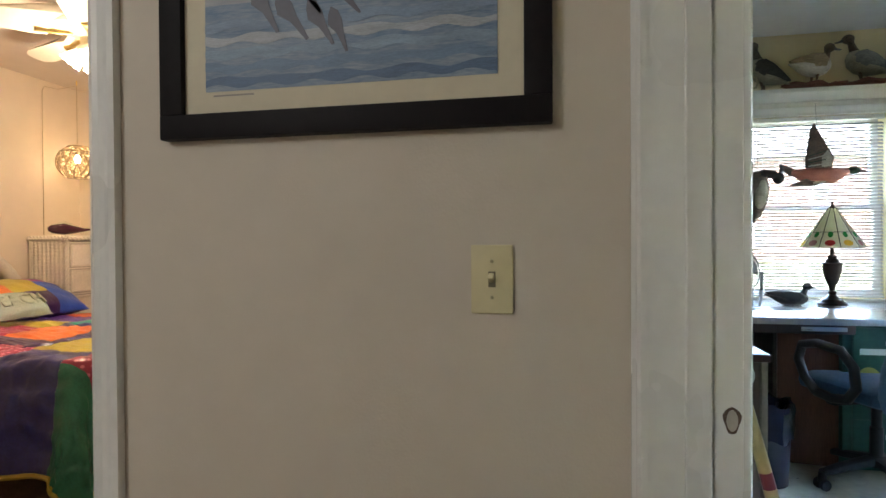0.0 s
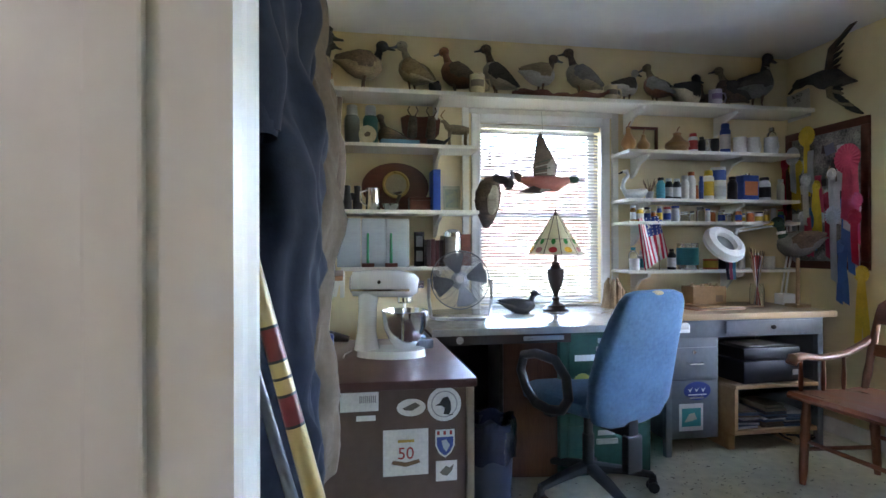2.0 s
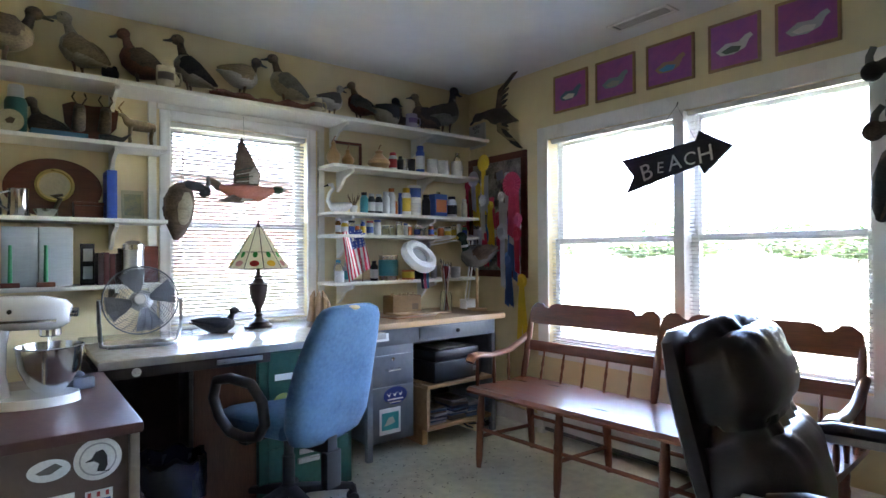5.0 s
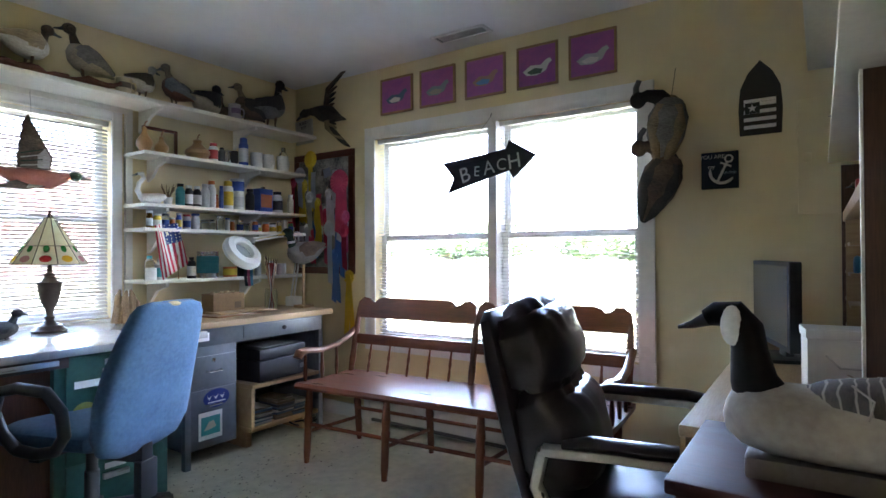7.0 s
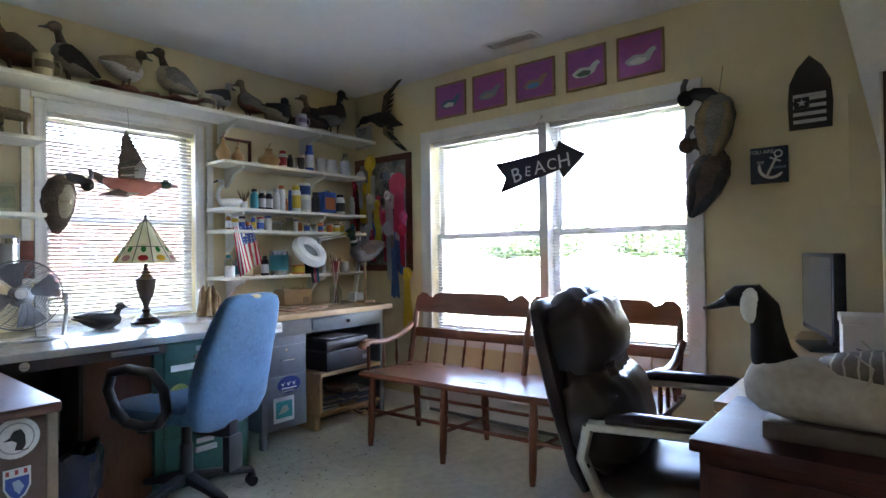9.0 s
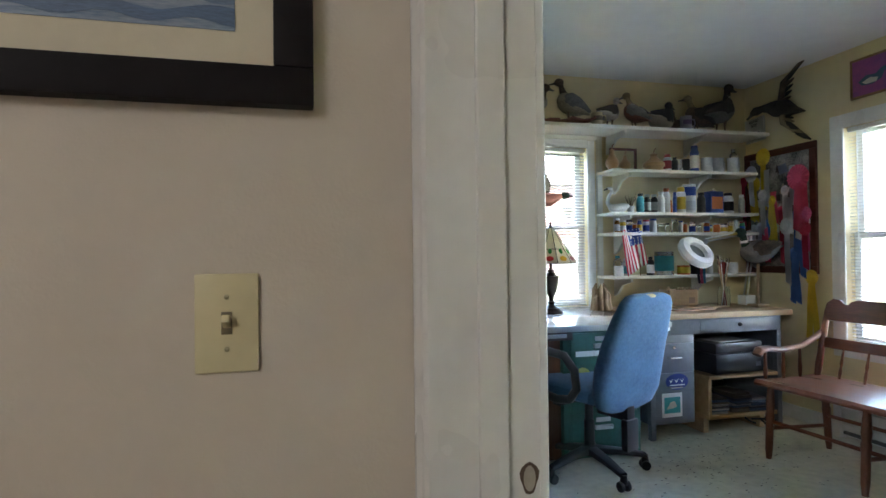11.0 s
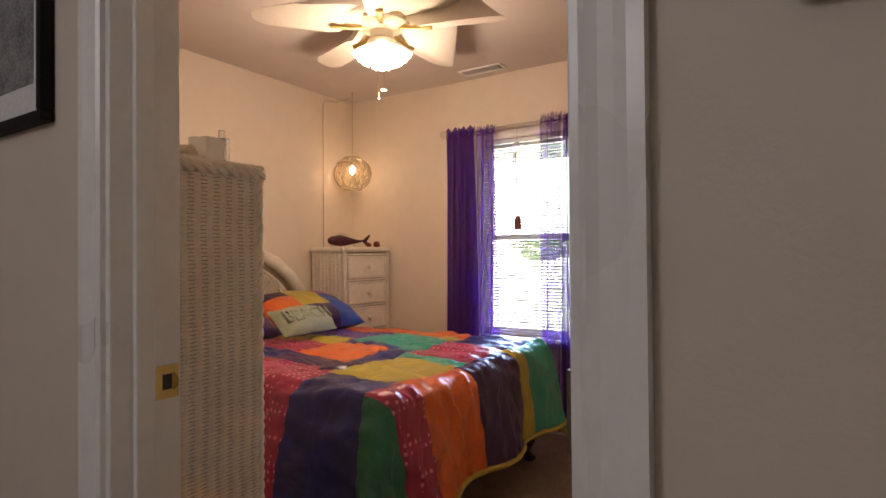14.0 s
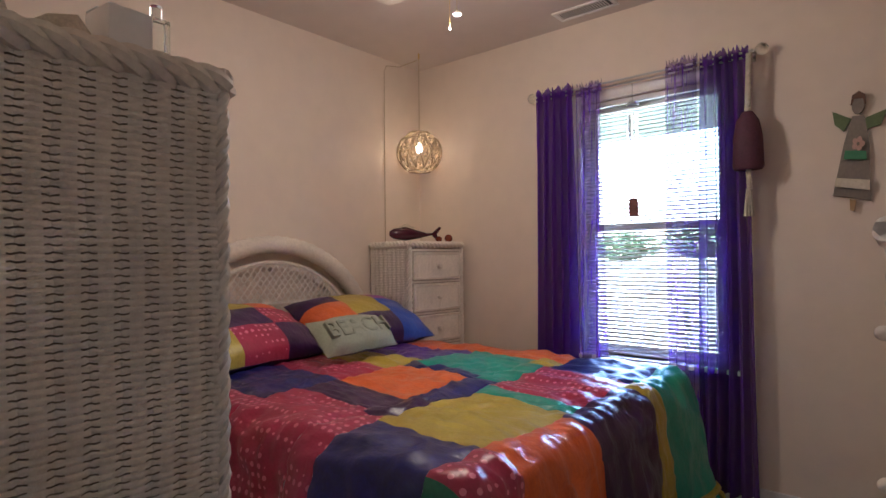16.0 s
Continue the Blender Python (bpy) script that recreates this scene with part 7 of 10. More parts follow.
def magnifier():
    th = thing("magnifier_lamp", (3.13, 3.66, 0.7905), 0, "white magnifier lamp on a jointed arm", "lamp")
    plate(th, "clamp", (-0.045, -0.04, 0), (0.045, 0.04, 0.07), M_WHITE, "", 0.006)
    for dy in (-0.016, 0.016):
        bm = B(); tube(bm, [(-0.01, dy, 0.07), (0.04, dy, 0.36), (0.03, dy, 0.52)], 0.006, 6); part("lower_arm", bm, M_WHITE, th)
        bm = B(); tube(bm, [(0.03, dy, 0.52 + dy * 0.5), (-0.2, dy - 0.05, 0.50 + dy * 0.5), (-0.42, dy - 0.1, 0.47 + dy * 0.5)], 0.006, 6); part("upper_arm", bm, M_WHITE, th)
    bm = B(); ball(bm, (0.03, 0, 0.52), (0.022, 0.03, 0.022), 12); part("joint", bm, M_STEEL, th)
    R = pose(-0.53, -0.13, 0.385, 52, 0, 14)
    bm = B(); lathe(bm, [(0.062, -0.02), (0.122, -0.022), (0.128, 0.0), (0.115, 0.03), (0.085, 0.04), (0.066, 0.03), (0.062, -0.02)], seg=32, caps=False)
    for v in bm.verts:
        v.co.x *= 1.1
    bmesh.ops.transform(bm, matrix=R, verts=bm.verts); hd = part("lamp_head", bm, M_WHITE, th)
    bm = B(); lathe(bm, [(0, 0.004), (0.05, 0.006), (0.066, 0.0), (0.05, -0.006), (0, -0.004)], seg=28, caps=False)
    for v in bm.verts:
        v.co.x *= 1.1
    bmesh.ops.transform(bm, matrix=R, verts=bm.verts); part("lens", bm, col(0.30, 0.33, 0.33, 0.08), hd)
    bm = B(); tube(bm, [(-0.42, -0.1, 0.47), (-0.44, -0.11, 0.44)], 0.014, 8); part("swivel", bm, M_STEEL, th)


magnifier()
# carved mallard on a stick and its support
th = bird("carved_mallard", (3.08, 3.50, 1.09), 172, 1.08, F_GREY, F_GREY, F_GREEN, col(0.55, 0.4, 0.06), "carved mallard drake with green head", legs=False, sit=True, neck=1.1, collar=W_, wing=F_BROWN)
bm = B(); tube(bm, [(0, 0, 0), (0, 0, 0.30)], 0.011, 8); box(bm, (-0.05, -0.05, -0.0), (0.05, 0.05, 0.018), 0.004); single("wooden_stand", bm, M_PINE, (3.08, 3.50, 0.791), 0, "wooden rod stand under the carved mallard", "stand")

# ---- hanging birds at the desk window ----
def flying_duck():
    th = thing("flying_duck", (1.55, 3.71, 1.56), 0, "painted flying duck hung on a thread", "hanging duck")
    # dk is a lighter brown, standing in for window light through dark wings
    chest, dk = mat("painted_chestnut", (0.46, 0.17, 0.12), 0.5, second=(0.34, 0.10, 0.07), scale=14, bump=0.1), F_BROWN
    bm = B(); loft(bm, [((-0.17, 0, 0.008), 0.012, 0.014), ((-0.12, 0, -0.004), 0.028, 0.034), ((-0.04, 0, -0.016), 0.04, 0.048), ((0.05, 0, -0.018), 0.038, 0.047), ((0.095, 0, -0.004), 0.024, 0.03), ((0.135, 0, 0.01), 0.016, 0.018)], 16); part("body", bm, chest, th, "chestnut painted body")
    bm = B(); ball(bm, (0.165, 0, 0.012), (0.036, 0.02, 0.024), 12); hd = part("head", bm, F_GREEN, th)
    bm = B(); loft(bm, [((0.19, 0, 0.01), 0.012, 0.01), ((0.235, 0, 0.003), 0.011, 0.003)], 8); part("bill", bm, K_GREY, hd)
    bm = B(); slab(bm, [(-0.13, 0.014), (-0.2, 0.052), (-0.235, 0.05), (-0.225, 0.035), (-0.215, 0.02), (-0.18, -0.012), (-0.13, -0.014)], 0.012, pose(0, -0.006, 0)); part("tail", bm, dk, th)
    n = 9
    up = [(-0.085, 0.01), (0.055, 0.02), (0.068, 0.085), (0.036, 0.143), (0.012, 0.19), (-0.013, 0.235), (-0.040, 0.29)] + [(-0.056 - 0.007 * (i % 2) - 0.0035 * i, 0.262 - i * 0.025) for i in range(n)]
    bm = B(); slab(bm, up, 0.012, pose(0.0, 0.012, 0.01)); w = part("upper_wing", bm, dk, th, "raised painted wing, browned lighter for the daylight behind it")
    bm = B(); slab(bm, [(0.0, 0.03), (0.05, 0.03), (0.058, 0.085), (0.032, 0.13), (0.0, 0.09)], 0.003, pose(0.0, 0.0085, 0.01)); part("pale_patch", bm, F_WHITE, w)
    for k in range(4):
        bm = B(); slab(bm, [(-0.075, 0.03 + k * 0.02), (0.02, 0.045 + k * 0.025), (0.02, 0.05 + k * 0.025), (-0.072, 0.037 + k * 0.02)], 0.002, pose(0.0, 0.0065, 0.01)); part("wing_bar", bm, F_GREEN if k % 2 else F_WHITE, w)
    bm = B(); slab(bm, [(0.05, -0.02), (0.02, -0.055), (-0.05, -0.075), (-0.2, -0.075), (-0.14, -0.05), (-0.07, -0.02)], 0.012, pose(0, -0.024, 0)); w = part("lower_wing", bm, dk, th)
    bm = B(); slab(bm, [(0.03, -0.03), (0.0, -0.06), (-0.06, -0.068), (-0.04, -0.03)], 0.003, pose(0, -0.0275, 0)); part("pale_patch", bm, F_WHITE, w)
    bm = B(); tube(bm, [(-0.025, 0.018, 0.29), (-0.02, 0.05, 0.43)], 0.0008, 4); part("thread", bm, K_, th)


flying_duck()


def hanging_decoy(at, rx, ry, rz, s, back, breast, head, label, cord):
    th = thing("hanging_decoy", at, rz, label, "hanging duck", "hanging decoys", rx, ry)
    bm = B(); loft(bm, [((0, 0, -0.19 * s), 0.008 * s, 0.006 * s), ((0, 0.0, -0.15 * s), 0.04 * s, 0.025 * s), ((0, 0, -0.06 * s), 0.072 * s, 0.05 * s), ((0, 0, 0.03 * s), 0.078 * s, 0.055 * s), ((0, 0, 0.09 * s), 0.06 * s, 0.046 * s), ((0, 0, 0.125 * s), 0.02 * s, 0.02 * s)], 16, up=(0, 1, 0))
    part("body", bm, breast, th)
    bm = B(); loft(bm, [((0, 0.012 * s, -0.185 * s), 0.006 * s, 0.006 * s), ((0, 0.02 * s, -0.06 * s), 0.074 * s, 0.042 * s), ((0, 0.02 * s, 0.03 * s), 0.08 * s, 0.045 * s), ((0, 0.014 * s, 0.10 * s), 0.05 * s, 0.036 * s)], 16, up=(0, 1, 0)); part("back", bm, back, th)
    bm = B(); tube(bm, [(0.01 * s, 0.0, 0.075 * s), (0.05 * s, 0.012 * s, 0.118 * s), (0.095 * s, 0.02 * s, 0.118 * s), (0.125 * s, 0.022 * s, 0.10 * s)], [0.045 * s, 0.034 * s, 0.026 * s, 0.024 * s], 12); ball(bm, (0.13 * s, 0.022 * s, 0.095 * s), (0.034 * s, 0.027 * s, 0.036 * s), 14); hd = part("head", bm, head, th)
    bm = B(); loft(bm, [((0.14 * s, 0.022 * s, 0.118 * s), 0.014 * s, 0.012 * s), ((0.146 * s, 0.022 * s, 0.15 * s), 0.012 * s, 0.006 * s), ((0.138 * s, 0.022 * s, 0.185 * s), 0.011 * s, 0.003 * s)], 10, up=(0, 1, 0)); part("bill", bm, K_GREY, hd)
    for q in (-1, 1):
        bm = B(); loft(bm, [((q * 0.03 * s, 0.05 * s, 0.07 * s), 0.02 * s, 0.006 * s), ((q * 0.046 * s, 0.052 * s, -0.02 * s), 0.03 * s, 0.010 * s), ((q * 0.03 * s, 0.042 * s, -0.11 * s), 0.02 * s, 0.008 * s), ((q * 0.008 * s, 0.022 * s, -0.19 * s), 0.005 * s, 0.003 * s)], 10, up=(0, 1, 0)); part("wing", bm, breast, th)
    bm = B(); ball(bm, (0.014 * s, -0.030 * s, -0.01 * s), (0.046 * s, 0.030 * s, 0.10 * s), 16); part("belly", bm, F_CREAM, th, "cream painted belly")
    bm = B(); tube(bm, [(0, 0, 0.12 * s), (0, 0.02, cord)], 0.0015, 5); part("cord", bm, K_, th)


hanging_decoy((1.165, 3.645, 1.45), 0, 4, 0, 0.95, F_DARK, F_BROWN, F_BLACK, "brown and cream decoy hung beside the window", 0.3)
hanging_decoy((3.225, 1.10, 1.78), 8, -8, 100, 1.15, F_GREY, F_BUFF, F_BLACK, "grey decoy duck hung on a cord", 0.28)
hanging_decoy((3.205, 1.13, 1.51), 6, -22, 105, 1.15, F_BROWN, F_DARK, F_BROWN, "brown speckled decoy duck hung below another", 0.2)

# ---- east wall ----
M_PICFRAME = wood("thin_oak_frame", (0.34, 0.19, 0.10), (0.22, 0.11, 0.06), 0.45, 2)
PURPLE = mat("printed_magenta", (0.40, 0.10, 0.30), 0.55, second=(0.27, 0.08, 0.30), scale=4, bump=0)
for k, (y1, y0) in enumerate(((2.995, 2.72), (2.66, 2.385), (2.312, 2.03), (1.955, 1.70), (1.636, 1.37))):
    w = y1 - y0
    th = framed("duck_print", (OFF_X1, (y0 + y1) / 2, 2.115), -90, w, 0.245, 0.014, 0, M_PICFRAME, PURPLE, "framed duck print on magenta paper", 0.016)
    tagged(th, group="row of duck prints")
    c1, c2 = [(col(0.07, 0.13, 0.22), W_), (col(0.20, 0.25, 0.30), col(0.32, 0.30, 0.28)), (col(0.36, 0.20, 0.16), col(0.10, 0.28, 0.5)), (W_, col(0.08, 0.12, 0.10)), (col(0.42, 0.45, 0.48), W_)][k]
    bm = B(); slab(bm, [(-0.07, 0.10), (-0.03, 0.125), (0.02, 0.12), (0.045, 0.14), (0.065, 0.145), (0.075, 0.13), (0.06, 0.12), (0.045, 0.09), (0.0, 0.075), (-0.05, 0.08)], 0.0006, pose(0, -0.0128, 0.11) @ Matrix.Diagonal((1.25, 1, 1.25, 1)) @ pose(0, 0, -0.11)); part("duck_shape", bm, c1, th)
    bm = B(); slab(bm, [(-0.05, 0.095), (-0.01, 0.11), (0.03, 0.10), (0.02, 0.082), (-0.03, 0.082)], 0.0006, pose(0, -0.0136, 0.11) @ Matrix.Diagonal((1.25, 1, 1.25, 1)) @ pose(0, 0, -0.11)); part("flank_shape", bm, c2, th)


def beach_sign():
    th = thing("arrow_sign", (3.225, 2.10, 1.665), -90, "dark painted wooden arrow sign reading BEACH", "sign", ry=-4)
    bm = B(); slab(bm, [(-0.31, 0.075), (0.13, 0.085), (0.15, 0.135), (0.31, 0.025), (0.16, -0.09), (0.14, -0.035), (-0.29, -0.115), (-0.235, -0.03)], 0.018, None, 0.002)
    part("arrow_board", bm, mat("dark_sign_paint", (0.012, 0.012, 0.022), 0.6, var=0.4, scale=12, bump=0.2), th)
    for k, (ch, z) in enumerate(zip("BEACH", (0.0, 0.01, 0.02, 0.025, 0.03))):
        letters(ch, (0.13, 0.085, 0.115, 0.095, 0.12)[k], (-0.155 + k * 0.083, -0.0025, -0.025 + z), 90, (-12, 6, -5, 8, -4)[k], 0, W_, th, name="letter")
    bm = B(); tube(bm, [(-0.2, 0.008, 0.075), (0.0, 0.085, 0.32), (0.13, 0.008, 0.085)], 0.0012, 4); tube(bm, [(0.0, 0.085, 0.32), (0.0, 0.1, 0.345)], 0.003, 5); part("cord", bm, K_, th)


beach_sign()
th = thing("shield_plaque", (OFF_X1, 0.715, 1.705), -90, "boat-shaped dark wooden plaque with white flag stripes", "plaque")
bm = B(); slab(bm, [(-0.085, 0), (0.085, 0), (0.09, 0.12), (0.082, 0.22), (0.05, 0.29), (0.0, 0.345), (-0.05, 0.29), (-0.082, 0.22), (-0.09, 0.12)], 0.022, pose(0, -0.0225, 0), 0.003); part("board", bm, col(0.035, 0.028, 0.022, 0.6), th)
bm = B()
for k in range(4):
    box(bm, (-0.065, -0.026, 0.025 + k * 0.035), (0.065 if k < 2 else 0.065, -0.0228, 0.042 + k * 0.035), 0.001)
box(bm, (-0.065, -0.026, 0.148), (0.065, -0.0228, 0.162), 0.001)
part("white_stripes", bm, W_, th)
bm = B(); box(bm, (-0.06, -0.0268, 0.095), (0.0, -0.0262, 0.145), 0); part("field", bm, K_, th)
bm = B(); slab(bm, [((0.02 if i % 2 == 0 else 0.008) * math.sin(i * math.pi / 5), (0.02 if i % 2 == 0 else 0.008) * math.cos(i * math.pi / 5)) for i in range(10)], 0.0006, pose(-0.03, -0.0276, 0.12)); part("star", bm, W_, th)
th = thing("anchor_sign", (OFF_X1, 0.885, 1.465), -90, "dark blue canvas sign with a white anchor", "sign")
plate(th, "canvas", (-0.08, -0.02, 0), (0.08, -0.0005, 0.175), col(0.012, 0.025, 0.05, 0.8), "", 0.002)
bm = B(); R = pose(0.015, -0.022, 0.085, 0, 25, 0)
tube(bm, [(0, 0, -0.055), (0, 0, 0.045)], 0.006, 6)
tube(bm, [(-0.025, 0, 0.03), (0.025, 0, 0.03)], 0.005, 6)
tube(bm, [(0.016 * math.cos(a), 0, 0.06 + 0.016 * math.sin(a)) for a in [i * math.pi / 6 for i in range(13)]], 0.004, 6, up=(0, 1, 0))
tube(bm, [(0.055 * math.cos(a), 0, 0.0 + 0.06 * math.sin(a)) for a in [math.pi * (1.08 + 0.84 * i / 10) for i in range(11)]], [0.003] + [0.007] * 9 + [0.003], 6, up=(0, 1, 0))
bmesh.ops.transform(bm, matrix=R, verts=bm.verts); part("anchor", bm, W_, th)
letters("YOU ARE", 0.026, (-0.032, -0.0212, 0.152), 90, 0, 0, W_, th)
letters("my", 0.026, (-0.035, -0.0212, 0.105), 90, 0, 0, W_, th)
letters("Anchor", 0.022, (0.042, -0.0212, 0.075), 90, 0, 0, col(0.3, 0.4, 0.5), th)
# letter board, mounted duck in flight, ribbon board
th = thing("letter_board", (OFF_X1, 3.76, 2.02), -90, "small white letter sign on the wall", "sign", ry=-3)
plate(th, "board", (-0.09, -0.014, -0.01), (0.09, -0.0006, 0.17), col(0.5, 0.5, 0.47), "", 0.002)
for k, line in enumerate(("BLIND", "SITE", "", "2016-17", "")):
    if line:
        letters(line, 0.032 if k < 2 else 0.026, (0, -0.0148, 0.145 - k * 0.032), 90, 0, 0, K_, th)
bm = B(); box(bm, (-0.06, -0.0152, 0.01), (0.06, -0.0145, 0.026)); part("text_bar", bm, K_, th)


def mounted_flight():
    th = thing("mounted_flying_duck", (3.27, 3.46, 2.19), 0, "dark stuffed duck mounted in flight on the wall", "mounted duck")
    bm = B(); loft(bm, [((0.0, -0.16, -0.06), 0.045, 0.008), ((-0.01, -0.11, -0.045), 0.055, 0.03), ((-0.02, -0.05, -0.02), 0.07, 0.062), ((-0.02, 0.03, 0.0), 0.062, 0.058), ((-0.025, 0.09, 0.02), 0.036, 0.036), ((-0.03, 0.15, 0.025), 0.024, 0.024), ((-0.03, 0.20, 0.022), 0.032, 0.032), ((-0.03, 0.235, 0.012), 0.022, 0.02)], 16); part("body", bm, F_DARK, th)
    bm = B(); loft(bm, [((-0.03, 0.23, 0.012), 0.015, 0.011), ((-0.03, 0.285, -0.022), 0.013, 0.004)], 8); part("bill", bm, K_DARK, th)
    for name, root, elbow, tip, m, label in (("wing", (-0.03, -0.02, 0.03), (-0.06, -0.07, 0.15), (-0.04, -0.17, 0.24), F_BROWN, "raised brown wing with spread feathers"), ("wing", (-0.03, -0.03, -0.03), (-0.06, -0.06, -0.12), (-0.04, -0.15, -0.21), F_BUFF, "lowered pale wing with spread feathers")):
        bm = B(); loft(bm, [(root, 0.03, 0.016), (elbow, 0.022, 0.012), (tip, 0.008, 0.005)], 10, up=(1, 0, 0)); w = part(name, bm, m, th, label)
        r, e, t = Vector(root), Vector(elbow), Vector(tip)
        for k in range(9):
            f = k / 8
            a = r.lerp(e, f * 2) if f < 0.5 else e.lerp(t, f * 2 - 1)
            d = Vector((0, -0.085 - 0.03 * f, (0.02 + 0.05 * f) * (1 if tip[2] > 0 else -1)))
            bm = B(); loft(bm, [(a, 0.014, 0.003), (a + d * 0.6, 0.015, 0.0025), (a + d, 0.005, 0.0015)], 6, up=(1, 0, 0)); part("flight_feather", bm, F_DARK if k % 3 else m, w)


mounted_flight()
th = thing("ribbon_board", (OFF_X1, 3.555, 1.02), -90, "dark wood notice board crowded with award ribbons", "notice board")
for lo, hi in (((-0.31, -0.02, 0.0), (0.31, -0.0006, 0.05)), ((-0.31, -0.02, 0.85), (0.31, -0.0006, 0.9)), ((-0.31, -0.02, 0.05), (-0.26, -0.0006, 0.85)), ((0.26, -0.02, 0.05), (0.31, -0.0006, 0.85))):
    plate(th, "frame", lo, hi, M_PLAQUE, "", 0.003)
plate(th, "panel", (-0.26, -0.012, 0.05), (0.26, -0.0008, 0.85), mat("collage_paper", (0.40, 0.37, 0.34), 0.7, second=(0.05, 0.05, 0.06), scale=11, bump=0), "collage of dark and pale papers", 0)
for k in range(16):
    x, z = random.uniform(-0.2, 0.2), random.uniform(0.3, 0.78)
    c = random.choice([(0.5, 0.48, 0.44), (0.06, 0.07, 0.1), (0.2, 0.22, 0.3), (0.4, 0.3, 0.2), (0.6, 0.6, 0.58), (0.08, 0.06, 0.06)])
    bm = B(); box(bm, (-random.uniform(0.025, 0.05), -0.0006 * (k + 1), -random.uniform(0.02, 0.045)), (random.uniform(0.025, 0.05), -0.0006 * k, random.uniform(0.02, 0.045)), 0, pose(x, -0.0124, z, 0, random.uniform(-30, 30), 0)); part("pinned_paper", bm, col(*c), th)


def ribbon(y, z, c, r, length, cnt, off, rosette=True, centre=None):
    th = thing("award_ribbon", (OFF_X1 - 0.034 - off, y, z), -90, "pleated award rosette with hanging tails" if rosette else "long satin award ribbon", "ribbon", "award ribbons")
    m = col(*c, 0.5)
    if rosette:
        bm = B()
        n = 40
        ring = [bm.verts.new((r * 0.4 * math.cos(2 * math.pi * k / n), -0.012, r * 0.4 * math.sin(2 * math.pi * k / n))) for k in range(n)]
        rim = [bm.verts.new((r * math.cos(2 * math.pi * k / n), -0.004 - 0.007 * (k % 2), r * math.sin(2 * math.pi * k / n))) for k in range(n)]
        for k in range(n):
            bm.faces.new((ring[k], ring[(k + 1) % n], rim[(k + 1) % n], rim[k]))
        part("rosette", bm, m, th, smooth=None)
        bm = B(); stick_disc(bm, (0, 0), r * 0.45, y=-0.0165, t=0.004); part("button", bm, centre or m, th)
    for k in range(cnt):
        bm = B()
        a = (k - (cnt - 1) / 2) * 0.16
        rows = []
        for i in range(9):
            t = i / 8
            cx = math.sin(a) * length * t
            yy = -0.004 - 0.003 * k - 0.004 * math.sin(t * 5 + k)
            rows.append([bm.verts.new((cx - 0.024, yy, -length * t - (0.0 if i < 8 else -0.012))), bm.verts.new((cx, yy - 0.002, -length * t)), bm.verts.new((cx + 0.024, yy, -length * t - (0.012 if i == 8 else 0)))])
        for p, q in zip(rows, rows[1:]):
            for j in range(2):
                bm.faces.new((p[j], p[j + 1], q[j + 1], q[j]))
        bmesh.ops.solidify(bm, geom=bm.faces[:], thickness=0.0008)
        part("tail", bm, m, th)


YEL, RED, PNK, SIL, BLU = (0.80, 0.58, 0.05), (0.50, 0.03, 0.08), (0.75, 0.09, 0.18), (0.55, 0.56, 0.64), (0.08, 0.19, 0.55)
for a in ((3.64, 1.87, YEL, 0.065, 0.38, 1, 0.02), (3.75, 1.76, SIL, 0.06, 0.24, 1, 0.025), (3.75, 1.68, YEL, 0.06, 0.27, 2, 0.0), (3.86, 1.72, RED, 0.05, 0.34, 1, 0.0), (3.335, 1.68, PNK, 0.088, 0.36, 2, 0.03), (3.50, 1.45, RED, 0.05, 0.36, 1, 0.0), (3.45, 1.35, SIL, 0.06, 0.40, 1, 0.012), (3.40, 1.15, BLU, 0.055, 0.33, 2, 0.0), (3.36, 1.42, BLU, 0.05, 0.42, 2, 0.008), (3.27, 1.0, YEL, 0.05, 0.42, 2, 0.0), (3.31, 1.38, SIL, 0.04, 0.36, 1, 0.0)):
    ribbon(*a)
rnd = random.Random(12)
for k in range(16):
    c = rnd.choice((YEL, RED, PNK, SIL, BLU, SIL, PNK, (0.62, 0.60, 0.62), (0.36, 0.30, 0.52), (0.70, 0.12, 0.30)))
    y, z = rnd.uniform(3.28, 3.80), rnd.uniform(1.30, 1.78)
    ribbon(y, z, c, rnd.uniform(0.035, 0.05), rnd.uniform(0.2, 0.34), rnd.choice((1, 1, 2)), rnd.uniform(0.004, 0.03), rnd.random() < 0.6)

# ---- things on the left shelves ----
L2, L3, L4 = 1.7455, 1.3725, 1.0505
for x, m_ in ((0.385, col(0.12, 0.14, 0.14)), (0.49, col(0.02, 0.10, 0.09))):
    th = thing("thermos_flask", (x, 3.74, L2), 0, "old steel-topped thermos flask", "flask", "flasks")
    bm = B(); lathe(bm, [(0, 0), (0.042, 0), (0.044, 0.15), (0.036, 0.17), (0, 0.17)], caps=False); part("body", bm, m_, th)
    bm = B(); lathe(bm, [(0, 0.1705), (0.032, 0.1705), (0.03, 0.225), (0.026, 0.23), (0, 0.23)], caps=False); part("cup_lid", bm, M_STEEL, th)
th = thing("round_plaque", (0.47, 3.66, L2 + 0.052), 0, "round pale clock face ornament", "ornament")
bm = B(); stick_disc(bm, (0, 0), 0.05, t=0.02); part("disc", bm, CREAMCUP, th)
bm = B(); slab(bm, [(-0.02, 0.0), (0.0, 0.016), (0.018, 0.008), (0.01, -0.012), (-0.012, -0.014)], 0.001, pose(0, -0.0015, 0)); part("motif", bm, col(0.1, 0.06, 0.03), th)
th = thing("book", (0.65, 3.70, L2), 4, "blue paperback lying flat", "book", "books")
plate(th, "cover", (-0.11, -0.06, 0), (0.11, 0.06, 0.025), col(0.06, 0.16, 0.24), "", 0.002)
